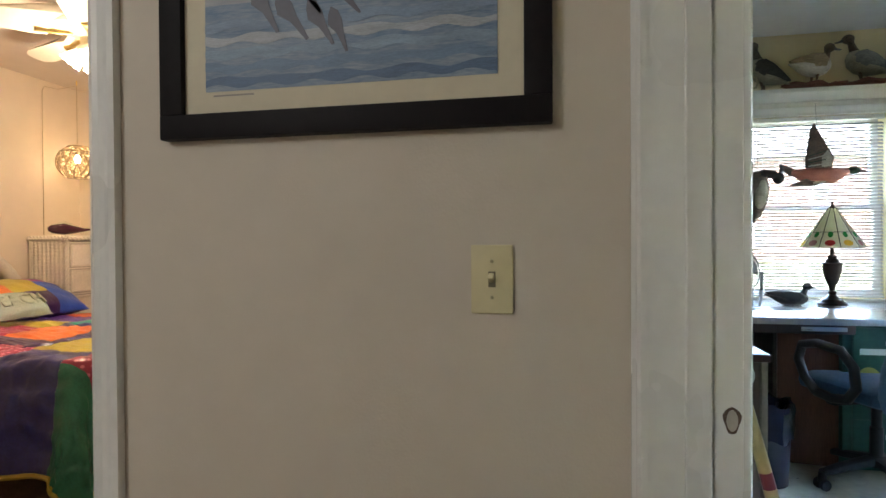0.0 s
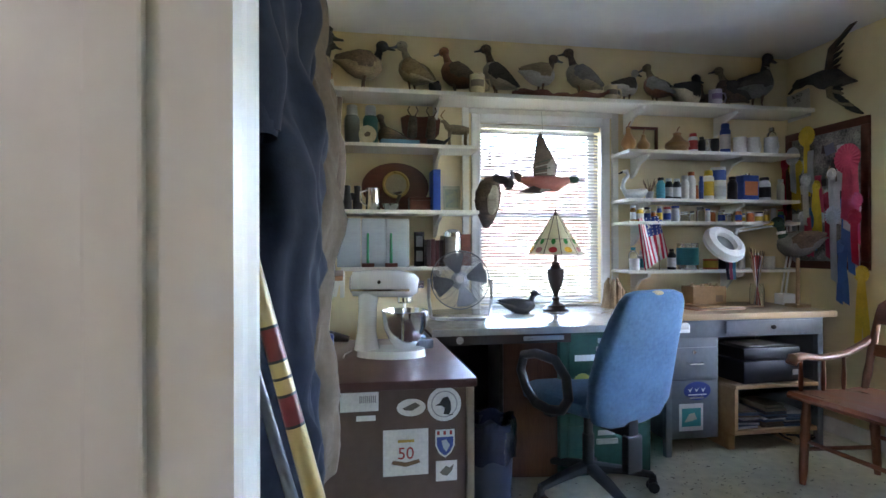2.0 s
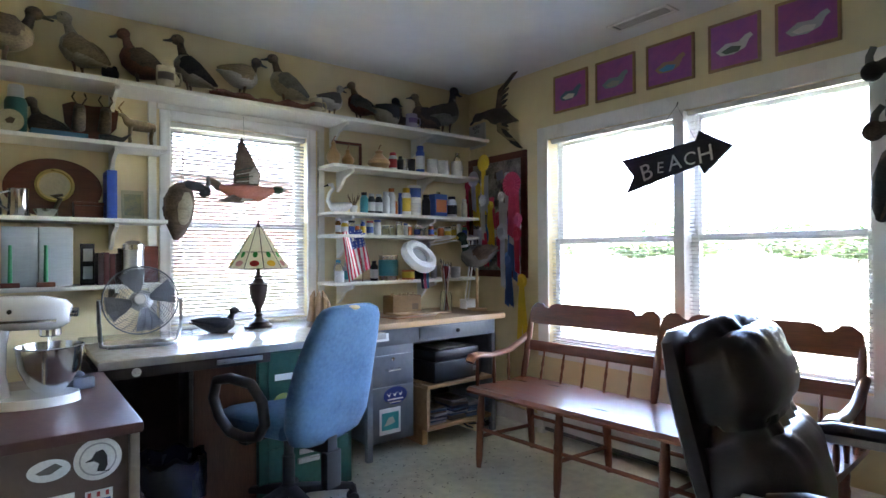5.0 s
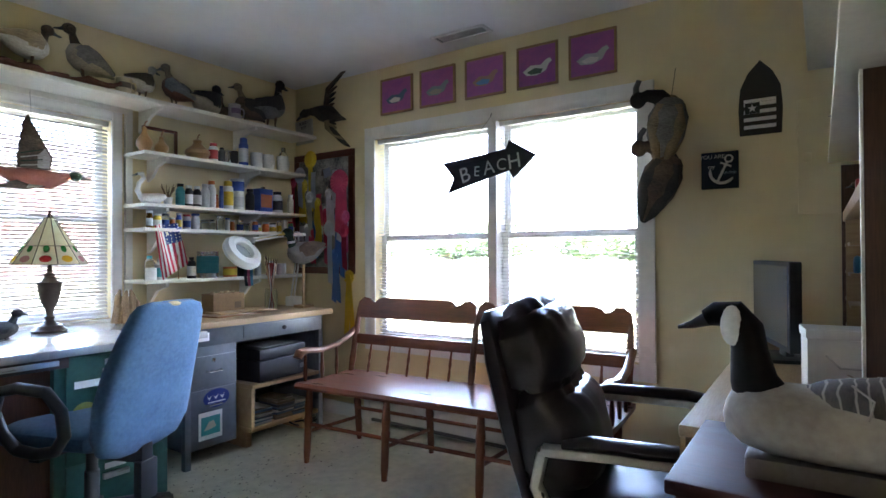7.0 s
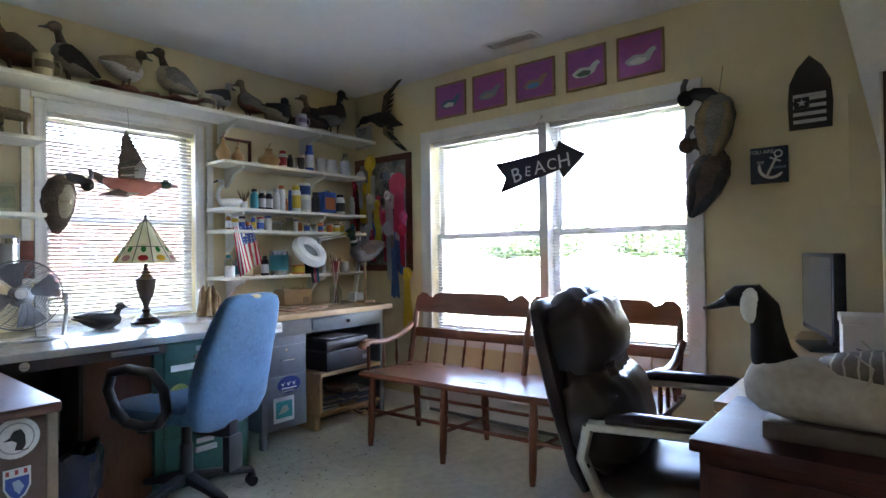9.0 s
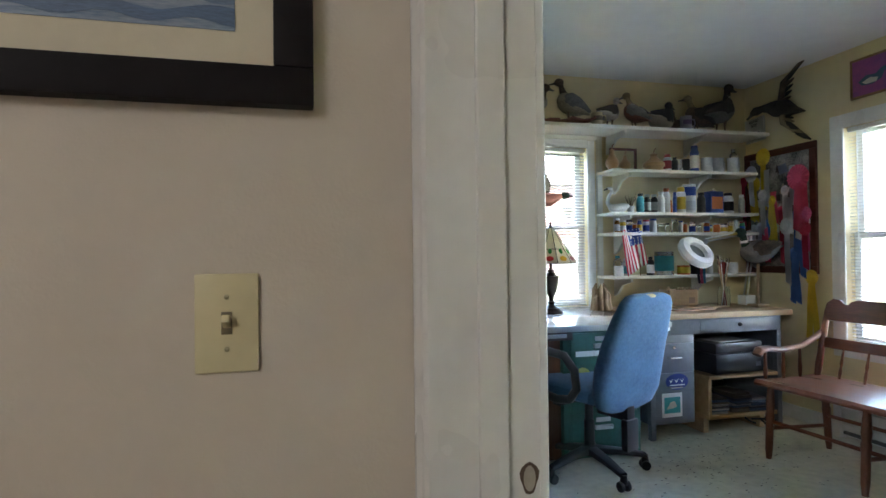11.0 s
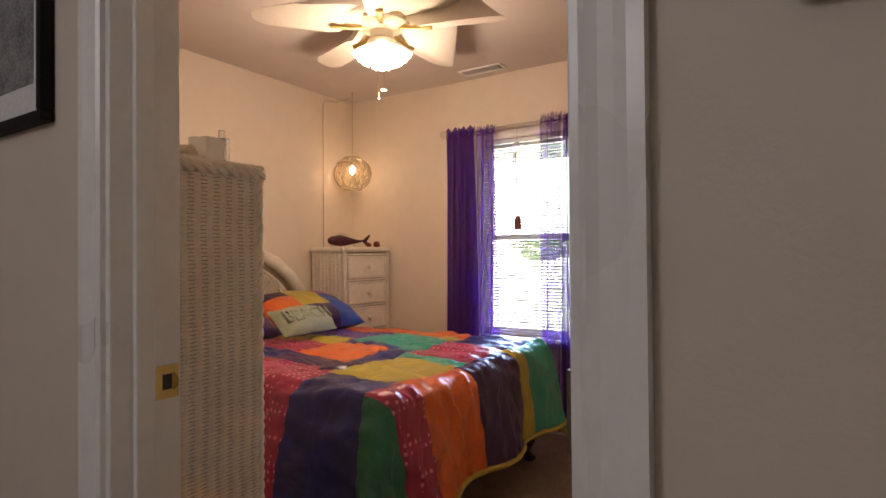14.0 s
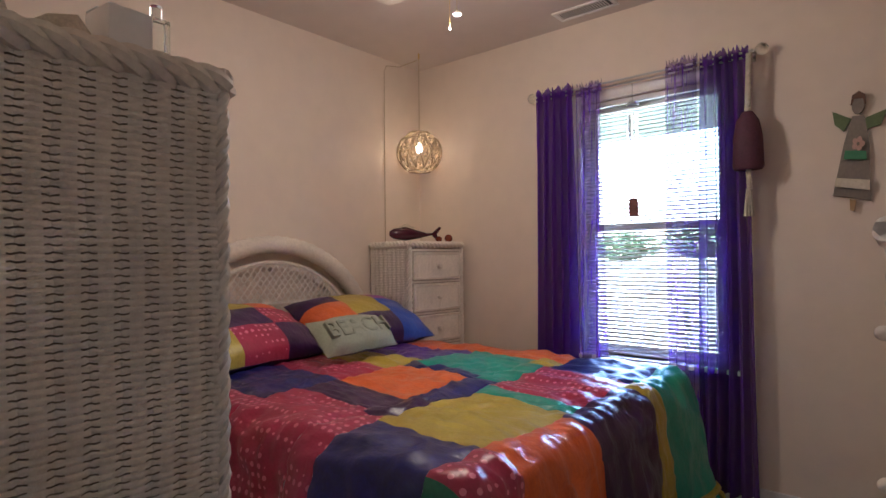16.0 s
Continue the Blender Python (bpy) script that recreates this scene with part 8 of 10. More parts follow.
bird("carved_bird", (0.60, 3.78, L2), 150, 0.75, F_BROWN, F_BROWN, F_BROWN, K_DARK, "small brown carved bird on the shelf", tilt=35, sit=True, legs=False)
th = thing("antler_plaque", (0.79, 3.80, L2 + 0.015), 0, "shield plaque with small mounted heads", "plaque")
bm = B(); slab(bm, [(-0.12, 0.17), (-0.08, 0.19), (0, 0.175), (0.08, 0.19), (0.12, 0.17), (0.11, 0.08), (0.06, 0.02), (0, -0.012), (-0.06, 0.02), (-0.11, 0.08)], 0.02, pose(0, -0.01, 0), 0.003); part("shield", bm, M_PLAQUE, th)
for sx in (-0.055, 0.055):
    bm = B(); tube(bm, [(sx, -0.01, 0.06), (sx, -0.05, 0.10), (sx, -0.075, 0.15), (sx, -0.10, 0.13)], [0.03, 0.028, 0.024, 0.012], 10); tube(bm, [(sx - 0.012, -0.07, 0.165), (sx - 0.03, -0.06, 0.20), (sx - 0.02, -0.07, 0.22)], 0.004, 6); tube(bm, [(sx + 0.012, -0.07, 0.165), (sx + 0.03, -0.06, 0.20), (sx + 0.02, -0.07, 0.22)], 0.004, 6); part("head", bm, F_BROWN, th)
th = thing("deer_figure", (1.0, 3.74, L2), 185, "small carved standing deer figure", "figurine")
bm = B(); loft(bm, [((-0.07, 0, 0.11), 0.012, 0.02), ((-0.03, 0, 0.11), 0.022, 0.028), ((0.03, 0, 0.112), 0.022, 0.03), ((0.06, 0, 0.125), 0.014, 0.02), ((0.08, 0, 0.155), 0.01, 0.012), ((0.1, 0, 0.155), 0.008, 0.008)], 12)
for x in (-0.055, 0.045):
    for y in (-0.012, 0.012):
        tube(bm, [(x, y, 0.1), (x + 0.006, y, 0.05), (x, y, 0.0)], [0.009, 0.006, 0.005], 6)
part("body", bm, F_BUFF, th)
for k in range(2):
    bm = B(); tube(bm, [(0, 0, 0), (0.02, 0.008 * (k * 2 - 1), 0.03), (0.0, 0.02 * (k * 2 - 1), 0.06)], 0.003, 5); bmesh.ops.transform(bm, matrix=pose(0.08, 0, 0.16), verts=bm.verts); part("antler", bm, K_TAN, th)
th = thing("carved_horn", (0.88, 3.67, L2), 0, "dark curved horn ornament", "ornament")
bm = B(); tube(bm, [(-0.07, 0, 0.015), (-0.02, 0, 0.02), (0.03, 0, 0.018), (0.065, 0, 0.05)], [0.02, 0.018, 0.012, 0.003], 8); part("horn", bm, F_DARK, th)
# barometer plaque
th = thing("barometer", (0.64, 3.815, L3 + 0.003), 0, "oval mahogany plaque with brass barometer", "barometer")
bm = B(); slab(bm, [(0.20 * math.cos(a) * (1 - 0.0 * k), 0.145 + 0.143 * math.sin(a)) for k, a in enumerate([2 * math.pi * i / 40 for i in range(40)])], 0.025, pose(0, -0.02, 0), 0.006); part("plaque", bm, M_PLAQUE, th)
bm = B(); lathe(bm, [(0.0, 0), (0.078, 0), (0.08, 0.015), (0.07, 0.02), (0.066, 0.012), (0, 0.012)], seg=32, caps=False); bmesh.ops.transform(bm, matrix=pose(0, -0.0205, 0.155, 90), verts=bm.verts); part("bezel", bm, M_BRASS, th)
bm = B(); stick_disc(bm, (0, 0.155), 0.062, y=-0.0345); part("dial", bm, col(0.5, 0.42, 0.25), th)
bm = B(); tube(bm, [(-0.005, -0.06, 0.0), (0.0, -0.06, 0.04), (0.02, -0.06, 0.09), (-0.01, -0.06, 0.1), (0.03, -0.06, 0.11)], [0.02, 0.008, 0.012, 0.014, 0.006], 8); part("bird_figure", bm, col(0.12, 0.08, 0.05), th)
th = thing("binoculars", (0.385, 3.72, L3), 15, "black binoculars standing on the shelf", "binoculars")
for sx in (-0.03, 0.03):
    bm = B(); lathe(bm, [(0, 0), (0.028, 0), (0.028, 0.06), (0.018, 0.1), (0.02, 0.14), (0, 0.14)], at=(sx, 0, 0), caps=False); part("barrel", bm, M_BLACK, th)
bm = B(); box(bm, (-0.02, -0.012, 0.06), (0.02, 0.012, 0.1), 0.004); part("bridge", bm, M_BLACK, th)
th = thing("pewter_tankard", (0.50, 3.70, L3), 200, "shiny pewter tankard with a handle", "tankard")
bm = B(); lathe(bm, [(0, 0), (0.046, 0), (0.042, 0.01), (0.038, 0.12), (0.041, 0.125), (0.037, 0.125), (0.034, 0.012), (0, 0.01)], caps=False); part("cup", bm, M_CHROME, th)
bm = B(); tube(bm, [(0.038, 0, 0.11), (0.075, 0, 0.1), (0.075, 0, 0.05), (0.04, 0, 0.025)], 0.006, 8, up=(0, 1, 0)); part("handle", bm, M_CHROME, th)
th = thing("silver_trophy_box", (0.60, 3.68, L3), 0, "small shiny silver dish on the shelf", "dish")
bm = B(); lathe(bm, [(0, 0), (0.03, 0), (0.035, 0.01), (0.05, 0.035), (0.047, 0.035), (0.03, 0.012), (0, 0.012)], caps=False); part("dish", bm, M_CHROME, th)
th = thing("wooden_box", (0.77, 3.73, L3), 0, "small red-brown wooden box", "box")
plate(th, "body", (-0.06, -0.05, 0), (0.06, 0.05, 0.06), M_PLAQUE, "", 0.003)
plate(th, "lid", (-0.062, -0.052, 0.0605), (0.062, 0.052, 0.078), M_PLAQUE, "", 0.003)
th = thing("book", (0.862, 3.72, L3), 0, "tall dark blue book standing upright", "book", "books")
plate(th, "cover", (-0.022, -0.07, 0), (0.022, 0.08, 0.235), BL, "", 0.002)
plate(th, "pages", (-0.018, -0.066, 0.2352), (0.018, 0.078, 0.2362), CREAMCUP, "", 0)
th = thing("small_picture", (0.96, 3.70, L3), 0, "small yellow picture leaning on the shelf", "picture", rx=-10)
plate(th, "card", (-0.05, -0.004, 0.001), (0.05, 0.004, 0.15), col(0.5, 0.47, 0.28), "", 0.001)
plate(th, "image", (-0.038, -0.0052, 0.02), (0.038, -0.0042, 0.13), mat("yellow_print", (0.45, 0.42, 0.2), 0.5, second=(0.2, 0.25, 0.2), scale=25, bump=0), "", 0)
# file boxes, candles, books, steel jar
for x0 in (0.345, 0.485, 0.62):
    bm = B(); box(bm, (-0.066, -0.10, 0), (0.066, 0.07, 0.275), 0.003); single("file_box", bm, mat("grey_file_paper", (0.42, 0.46, 0.47), 0.7, second=(0.34, 0.38, 0.40), scale=20, bump=0, stretch=(1, 1, 6)), (x0 + 0.02, 3.78, L4), 0, "pale grey paper file box", "file box", "file boxes")
for x in (0.47, 0.60):
    th = thing("green_candle", (x, 3.655, L4), 0, "green taper candle on a wooden holder", "candle", "candles")
    plate(th, "holder", (-0.035, -0.025, 0), (0.035, 0.022, 0.022), M_PLAQUE, "", 0.003)
    bm = B(); tube(bm, [(0, 0, 0.022), (0, 0, 0.19)], [0.009, 0.007], 10); part("candle", bm, col(0.02, 0.25, 0.10), th)
th = thing("black_photo_strip", (0.765, 3.70, L4), 12, "narrow black photo frame", "picture frame")
plate(th, "frame", (-0.03, -0.006, 0), (0.03, 0.006, 0.2), M_FRAME, "", 0.002)
for z in (0.03, 0.115):
    plate(th, "photo", (-0.02, -0.0075, z), (0.02, -0.0062, z + 0.06), col(0.3, 0.32, 0.32), "", 0)
for k in range(5):
    bm = B(); h = random.uniform(0.15, 0.19); box(bm, (-0.011, -0.08, 0), (0.011, 0.06, h), 0.002); single("book", bm, col(*random.choice([(0.05, 0.03, 0.03), (0.10, 0.03, 0.03), (0.03, 0.04, 0.06), (0.13, 0.10, 0.07)])), (0.815 + k * 0.025, 3.73, L4), 0, "dark bound book standing in a row", "book", "books")
th = thing("steel_canister", (0.955, 3.665, L4), 0, "domed stainless steel canister", "canister")
bm = B(); lathe(bm, [(0, 0), (0.048, 0), (0.048, 0.17), (0, 0.17)], caps=False); part("body", bm, M_STEEL, th)
bm = B(); lathe(bm, [(0, 0.1705), (0.052, 0.1705), (0.05, 0.195), (0.03, 0.212), (0.008, 0.216), (0, 0.217)], caps=False); part("lid", bm, M_CHROME, th)
bm = B(); box(bm, (-0.06, -0.012, 0), (0.06, 0.012, 0.19), 0.002); single("book", bm, M_PLAQUE, (1.03, 3.79, L4), 0, "large reddish book with its face out", "book", "books")

# ---- side shelf things ----
for k in range(6):
    bm = B(); box(bm, (-0.10, -0.09, 0), (0.10, 0.09, 0.014), 0.004); single("folded_paper", bm, col(*random.choice([(0.4, 0.37, 0.31), (0.25, 0.2, 0.15), (0.5, 0.48, 0.44)])), (0.17, 3.03, 1.515 + 0.0145 * k), random.uniform(-8, 8), "old folded newspaper in a stack", "newspaper", "newspapers")
bm = B(); loft(bm, [((-0.12, 0, 0.04), 0.05, 0.03), ((-0.06, 0, 0.06), 0.09, 0.058), ((0.05, 0, 0.058), 0.09, 0.056), ((0.115, 0, 0.045), 0.05, 0.03)], 16); single("folded_blanket", bm, col(0.22, 0.17, 0.13, 0.95), (0.17, 3.03, 1.393), 0, "rolled grey-brown wool hat", "hat")
bm = B(); loft(bm, [((0, 0, 0.17), 0.02, 0.016), ((0.0, 0, 0.06), 0.021, 0.018), ((0, 0, 0.02), 0.022, 0.02), ((0.0, 0, -0.02), 0.042, 0.036), ((0.01, 0, -0.12), 0.045, 0.04), ((0.015, 0, -0.26), 0.038, 0.034), ((0.015, 0, -0.28), 0.02, 0.018)], 10, up=(0, 1, 0)); single("wooden_mallet", bm, mat("old_grey_wood", (0.20, 0.15, 0.12), 0.8, second=(0.11, 0.08, 0.06), scale=10, bump=0.4, stretch=(8, 8, 1)), (0.305, 2.88, 1.62), 0, "old weathered wooden paddle hanging on the shelf edge", "paddle", ry=4)
for k in range(12):
    h = random.uniform(0.015, 0.035)
    bm = B(); box(bm, (-random.uniform(0.07, 0.1), -0.08, 0), (0.09, 0.08, h), 0.002); single("book", bm, col(*random.choice([(0.4, 0.4, 0.4), (0.05, 0.05, 0.06), (0.22, 0.06, 0.05), (0.05, 0.12, 0.2), (0.5, 0.48, 0.4), (0.3, 0.22, 0.1)])), (0.2, 2.99, 1.043 + 0.0225 * k), random.uniform(-10, 10), "thin book lying in an untidy pile", "book", "pile of books")

# ---- coats and rods inside the doorway ----
def coat(name, at, rz, w, h, depth, m, label, folds, flare, seed):
    th = thing(name, at, rz, label, "coat", "hanging coats")

    def surface(u, v):
        a = 2 * math.pi * u
        q = v
        wid = w * (0.55 + 0.45 * min(1, q * 3.2)) * (1 + flare * q)
        dep = depth * (0.7 + 0.3 * min(1, q * 2))
        f = 1 + 0.07 * math.sin(folds * a + 3 * math.sin(q * 5 + seed)) * min(1, q * 2.5) + 0.02 * math.sin(2.3 * folds * a + q * 14)
        return Vector((dep * math.cos(a) * f * 0.5 + 0.012 * math.sin(q * 16 + a), wid * math.sin(a) * f * 0.5 + 0.012 * math.sin(q * 11 + seed), -h * q + 0.01 * math.sin(a * folds)))
    bm = B()
    nu, nv = 120, 110
    rows = [[bm.verts.new(surface(i / nu, j / nv)) for i in range(nu)] for j in range(nv + 1)]
    for p, q in zip(rows, rows[1:]):
        for i in range(nu):
            bm.faces.new((p[i], p[(i + 1) % nu], q[(i + 1) % nu], q[i]))
    for v in bm.verts:
        q = Vector((v.co.x * 5, v.co.y * 15, v.co.z * 1.7 + v.co.y * 2.2 + seed))
        d = Vector((v.co.x * 9, v.co.y * 8 + v.co.z * 5, v.co.z * 7 - v.co.y * 6 + seed))
        v.co += Vector((1, 0, 0)) * (0.036 * noise.noise(q) + 0.018 * noise.noise(d) + 0.020 * (0.25 - abs(noise.noise(d * 0.9 + Vector((7, 3, 1))))) + 0.006 * (0.3 - abs(noise.noise(d * 2.9))))
    bm.faces.new(rows[0])
    part("coat_body", bm, m, th)
    for s, dx in ((-1, 0.02), (1, 0.035)):
        bm = B()
        pts = [(dx, s * w * 0.42, -0.07), (dx + 0.02, s * w * 0.52, -0.25), (dx + 0.035, s * w * 0.54, -0.46), (dx + 0.03, s * w * 0.5, -0.68)]
        rings = []
        for i in range(46):
            t = i / 45 * 3
            k = min(int(t), 2)
            p = Vector(pts[k]).lerp(Vector(pts[k + 1]), t - k)
            r = 0.068 - 0.016 * i / 45 + 0.004 * math.sin(i * 0.63 + seed)
            rings.append((p, r, r * 0.8))
        loft(bm, rings, 28, up=(1, 0, 0))
        for v in bm.verts:
            v.co += Vector((1, 0.4, 0)) * 0.022 * (0.2 - (noise.noise(Vector((v.co.x * 9, v.co.y * 12 + v.co.z * 6, v.co.z * 9 + seed)))))
        sl = part("sleeve", bm, m, th)
        bm = B(); lathe(bm, [(0.052, -0.03), (0.055, 0.0), (0.052, 0.03)], at=(pts[3][0], pts[3][1], -0.66), seg=16, caps=False); part("cuff", bm, m, sl)
    bm = B(); tube(bm, [(-0.03, -0.06, -0.01), (0.0, 0, 0.04), (-0.03, 0.06, -0.01)], 0.022, 8); part("collar", bm, m, th)
    return th


coat("hanging_jacket", (0.165, 1.40, 1.98), 0, 0.40, 1.52, 0.25, M_NAVY, "long navy nylon jacket hanging on the wall", 7, 0.10, 1.0)
coat("hanging_jacket", (0.165, 1.66, 2.0), 8, 0.36, 1.30, 0.23, mat("blue_cloth", (0.016, 0.021, 0.036), 0.7, var=0.3, scale=6, bump=0.12, bscale=300, spec=0.12), "faded blue cotton jacket hanging on the wall", 6, 0.08, 2.4)
coat("hanging_coat", (0.18, 1.95, 1.98), -5, 0.30, 1.40, 0.26, M_TAN, "brown canvas hunting coat hanging on the wall", 6, 0.16, 4.2)
coat("hanging_bag", (0.15, 2.16, 2.38), 0, 0.22, 0.42, 0.18, M_BLACK, "black bag hanging high on the wall", 4, 0.0, 6.0)
bm = B(); box(bm, (OFF_X0 + 0.0005, 1.2, 1.93), (OFF_X0 + 0.02, 2.3, 2.03), 0.004); structure("trim_coat_rail", bm, M_SHELF, "white coat rail board")


def fishing_rod(base, tip, label, colours, r0=0.013, group="fishing rods"):
    th = thing("fishing_rod", base, 0, label, "rod", group)
    d = Vector(tip) - Vector(base)
    t0 = 0.0
    for k, (t1, m) in enumerate(colours):
        bm = B(); tube(bm, [d * t0, d * t1], [r0 * (1 - 0.55 * t0), r0 * (1 - 0.55 * t1)], 10); part("section", bm, m, th)
        t0 = t1
    return th


CORK, MAR = mat("varnished_bamboo", (0.55, 0.42, 0.18), 0.3, var=0.1, scale=10, bump=0.03, coat=0.3), col(0.16, 0.02, 0.03, 0.3)
fishing_rod((0.55, 1.06, 0.0), (0.19, 1.07, 1.40), "cream and maroon wrapped rod leaning by the door", [(0.52, CORK), (0.54, MAR), (0.698, CORK), (0.7, K_), (0.72, MAR), (0.722, K_), (0.732, CORK), (0.734, K_), (0.744, CORK), (0.746, K_), (0.768, MAR), (0.77, K_), (0.86, CORK), (0.862, K_), (0.90, MAR), (1.0, CORK)], 0.016)
fishing_rod((0.53, 1.12, 0.0), (0.18, 1.13, 1.28), "black fishing rod with steel fittings", [(0.3, K_), (0.42, SILV), (0.5, K_), (0.9, col(0.12, 0.14, 0.18, 0.2)), (1.0, SILV)], 0.011)
fishing_rod((0.47, 1.17, 0.0), (0.19, 1.18, 1.0), "dark rod with brass rings", [(0.4, K_), (0.43, M_BRASS), (0.6, MAR), (0.63, M_BRASS), (1.0, K_)], 0.012)
th = thing("sports_cap", (0.42, 2.08, 0.0), 70, "grey and blue sports cap on the floor box", "cap")
bm = B(); loft(bm, [((-0.12, 0, 0.05), 0.05, 0.05), ((0, 0, 0.06), 0.07, 0.06), ((0.12, 0, 0.04), 0.04, 0.03)], 14); part("body", bm, col(0.14, 0.17, 0.24), th)
bm = B(); box(bm, (-0.08, -0.08, 0), (0.1, 0.08, 0.012), 0.004); part("brim", bm, W_, th)


# ---- goose decoy on the chest ----
def barred(m, edge, scale, share):
    """Draw thin wavy pale feather edges across a plumage."""
    nt = m.node_tree
    b = nt.nodes["Principled BSDF"]
    src = b.inputs["Base Color"].links[0].from_socket
    tc, wv, mr, mx = (nt.nodes.new("ShaderNode" + k) for k in ("TexCoord", "TexWave", "MapRange", "Mix"))
    wv.inputs["Scale"].default_value, wv.inputs["Distortion"].default_value, wv.inputs["Detail"].default_value, wv.inputs["Detail Scale"].default_value = scale, 5.0, 2.0, 0.8
    mr.inputs["From Min"].default_value, mr.inputs["From Max"].default_value = share, min(share + 0.12, 1.0)
    mx.data_type = "RGBA"
    mx.inputs["B"].default_value = (*edge, 1)
    nt.links.new(tc.outputs["Object"], wv.inputs["Vector"])
    nt.links.new(wv.outputs["Fac"], mr.inputs["Value"])
    nt.links.new(mr.outputs[0], mx.inputs["Factor"])
    nt.links.new(src, mx.inputs["A"])
    nt.links.new(mx.outputs["Result"], b.inputs["Base Color"])


def goose():
    th = thing("goose_decoy", (1.46, 0.405, 0.7905), 92, "large Canada goose decoy on a wooden base", "goose decoy")
    gback = mat("barred_goose_back", (0.10, 0.085, 0.072), 0.6, second=(0.04, 0.034, 0.03), scale=7, bump=0.15, stretch=(3, 1, 1))
    barred(gback, (0.36, 0.32, 0.27), 14, 0.86)
    gside = mat("pale_goose_breast", (0.40, 0.36, 0.31), 0.6, second=(0.27, 0.235, 0.20), scale=5, bump=0.1)
    blk = mat("black_goose_neck", (0.010, 0.009, 0.011), 0.6, var=0.3, bump=0.08, spec=0.2)
    plate(th, "base", (-0.26, -0.055, 0.0), (0.24, 0.055, 0.045), col(0.12, 0.10, 0.088, 0.7), "worn painted keel", 0.008)
    bm = B(); loft(bm, [((-0.42, 0, 0.12), 0.02, 0.012), ((-0.33, 0, 0.115), 0.075, 0.04), ((-0.2, 0, 0.12), 0.115, 0.07), ((-0.03, 0, 0.122), 0.13, 0.078), ((0.10, 0, 0.12), 0.124, 0.074), ((0.19, 0, 0.122), 0.105, 0.074), ((0.24, 0, 0.126), 0.078, 0.066), ((0.27, 0, 0.13), 0.045, 0.045), ((0.28, 0, 0.132), 0.015, 0.015)], 28); part("body", bm, gside, th)
    bm = B(); loft(bm, [((-0.44, 0, 0.14), 0.012, 0.006), ((-0.33, 0, 0.145), 0.07, 0.028), ((-0.18, 0, 0.165), 0.105, 0.05), ((-0.02, 0, 0.172), 0.112, 0.055), ((0.09, 0, 0.165), 0.085, 0.045), ((0.15, 0, 0.155), 0.03, 0.03)], 24); part("back", bm, gback, th, "dark barred back feathers")
    for k in range(7):
        for sgn in (-1, 1):
            x = -0.27 + k * 0.05
            bm = B(); tube(bm, [(x + 0.03, sgn * 0.055, 0.215), (x, sgn * 0.09, 0.195), (x + 0.01, sgn * 0.113, 0.165)], 0.0022, 5); part("feather_edge", bm, gside, th)
    bm = B(); loft(bm, [((0.20, 0, 0.14), 0.062, 0.06), ((0.225, 0, 0.20), 0.045, 0.045), ((0.232, 0, 0.26), 0.036, 0.037), ((0.238, 0, 0.305), 0.035, 0.04), ((0.262, 0, 0.335), 0.034, 0.034), ((0.295, 0, 0.335), 0.027, 0.026), ((0.315, 0, 0.325), 0.019, 0.02)], 18, up=(0, 1, 0)); hd = part("neck", bm, blk, th, "glossy black neck and head")
    bm = B(); loft(bm, [((0.308, 0, 0.325), 0.019, 0.018), ((0.345, 0, 0.308), 0.014, 0.009), ((0.372, 0, 0.301), 0.01, 0.004)], 10); part("bill", bm, K_, hd)
    for sgn in (-1, 1):
        bm = B()
        ball(bm, (0.262, sgn * 0.024, 0.314), (0.023, 0.019, 0.044), 14); part("cheek_patch", bm, W_, hd, "white cheek patch")
    th.scale = (0.8, 0.8, 0.78)


goose()
# small things about the hutch
bird("carved_bird", (3.18, 0.38, 1.5705), 110, 0.62, F_BROWN, F_CREAM, F_CREAM, K_DARK, "small buff owl-like carved bird", tilt=55, sit=True, legs=False)
bird("carved_bird", (3.1, 0.33, 1.3285), 120, 0.45, F_BROWN, F_WHITE, F_BROWN, K_DARK, "tiny carved duck on the hutch shelf", sit=True, legs=False)
th = thing("trinket_box", (2.72, 0.36, 1.3285), 0, "small red and turquoise trinket box", "box")
plate(th, "body", (-0.03, -0.03, 0), (0.03, 0.03, 0.04), TEAL, "", 0.003)
plate(th, "lid", (-0.03, -0.03, 0.0405), (0.03, 0.03, 0.075), R_, "", 0.003)
th = thing("tape_roll", (2.88, 0.38, 1.078), 0, "roll of blue tape in a pigeonhole", "tape")
bm = B(); tube(bm, [(0.028 * math.cos(a), 0, 0.03 + 0.028 * math.sin(a)) for a in [2 * math.pi * i / 16 for i in range(17)]], 0.011, 8, up=(0, 1, 0)); part("tape", bm, col(0.03, 0.22, 0.4), th)
bm = B(); box(bm, (-0.03, -0.03, 0), (0.03, 0.03, 0.15), 0.006); single("navy_box", bm, BL, (2.60, 0.36, 1.9825), 10, "dark blue carton on the high shelf", "box")

# ---- bed ----
BX0, BX1, BY0, BY1, BZ = -3.68, -1.99, 2.02, 3.37, 0.675


def satin(name, base, dark):
    return mat(name, base, 0.33, second=dark, scale=9, bump=0.85, bscale=26, stretch=(1, 1.7, 1), spec=0.6)


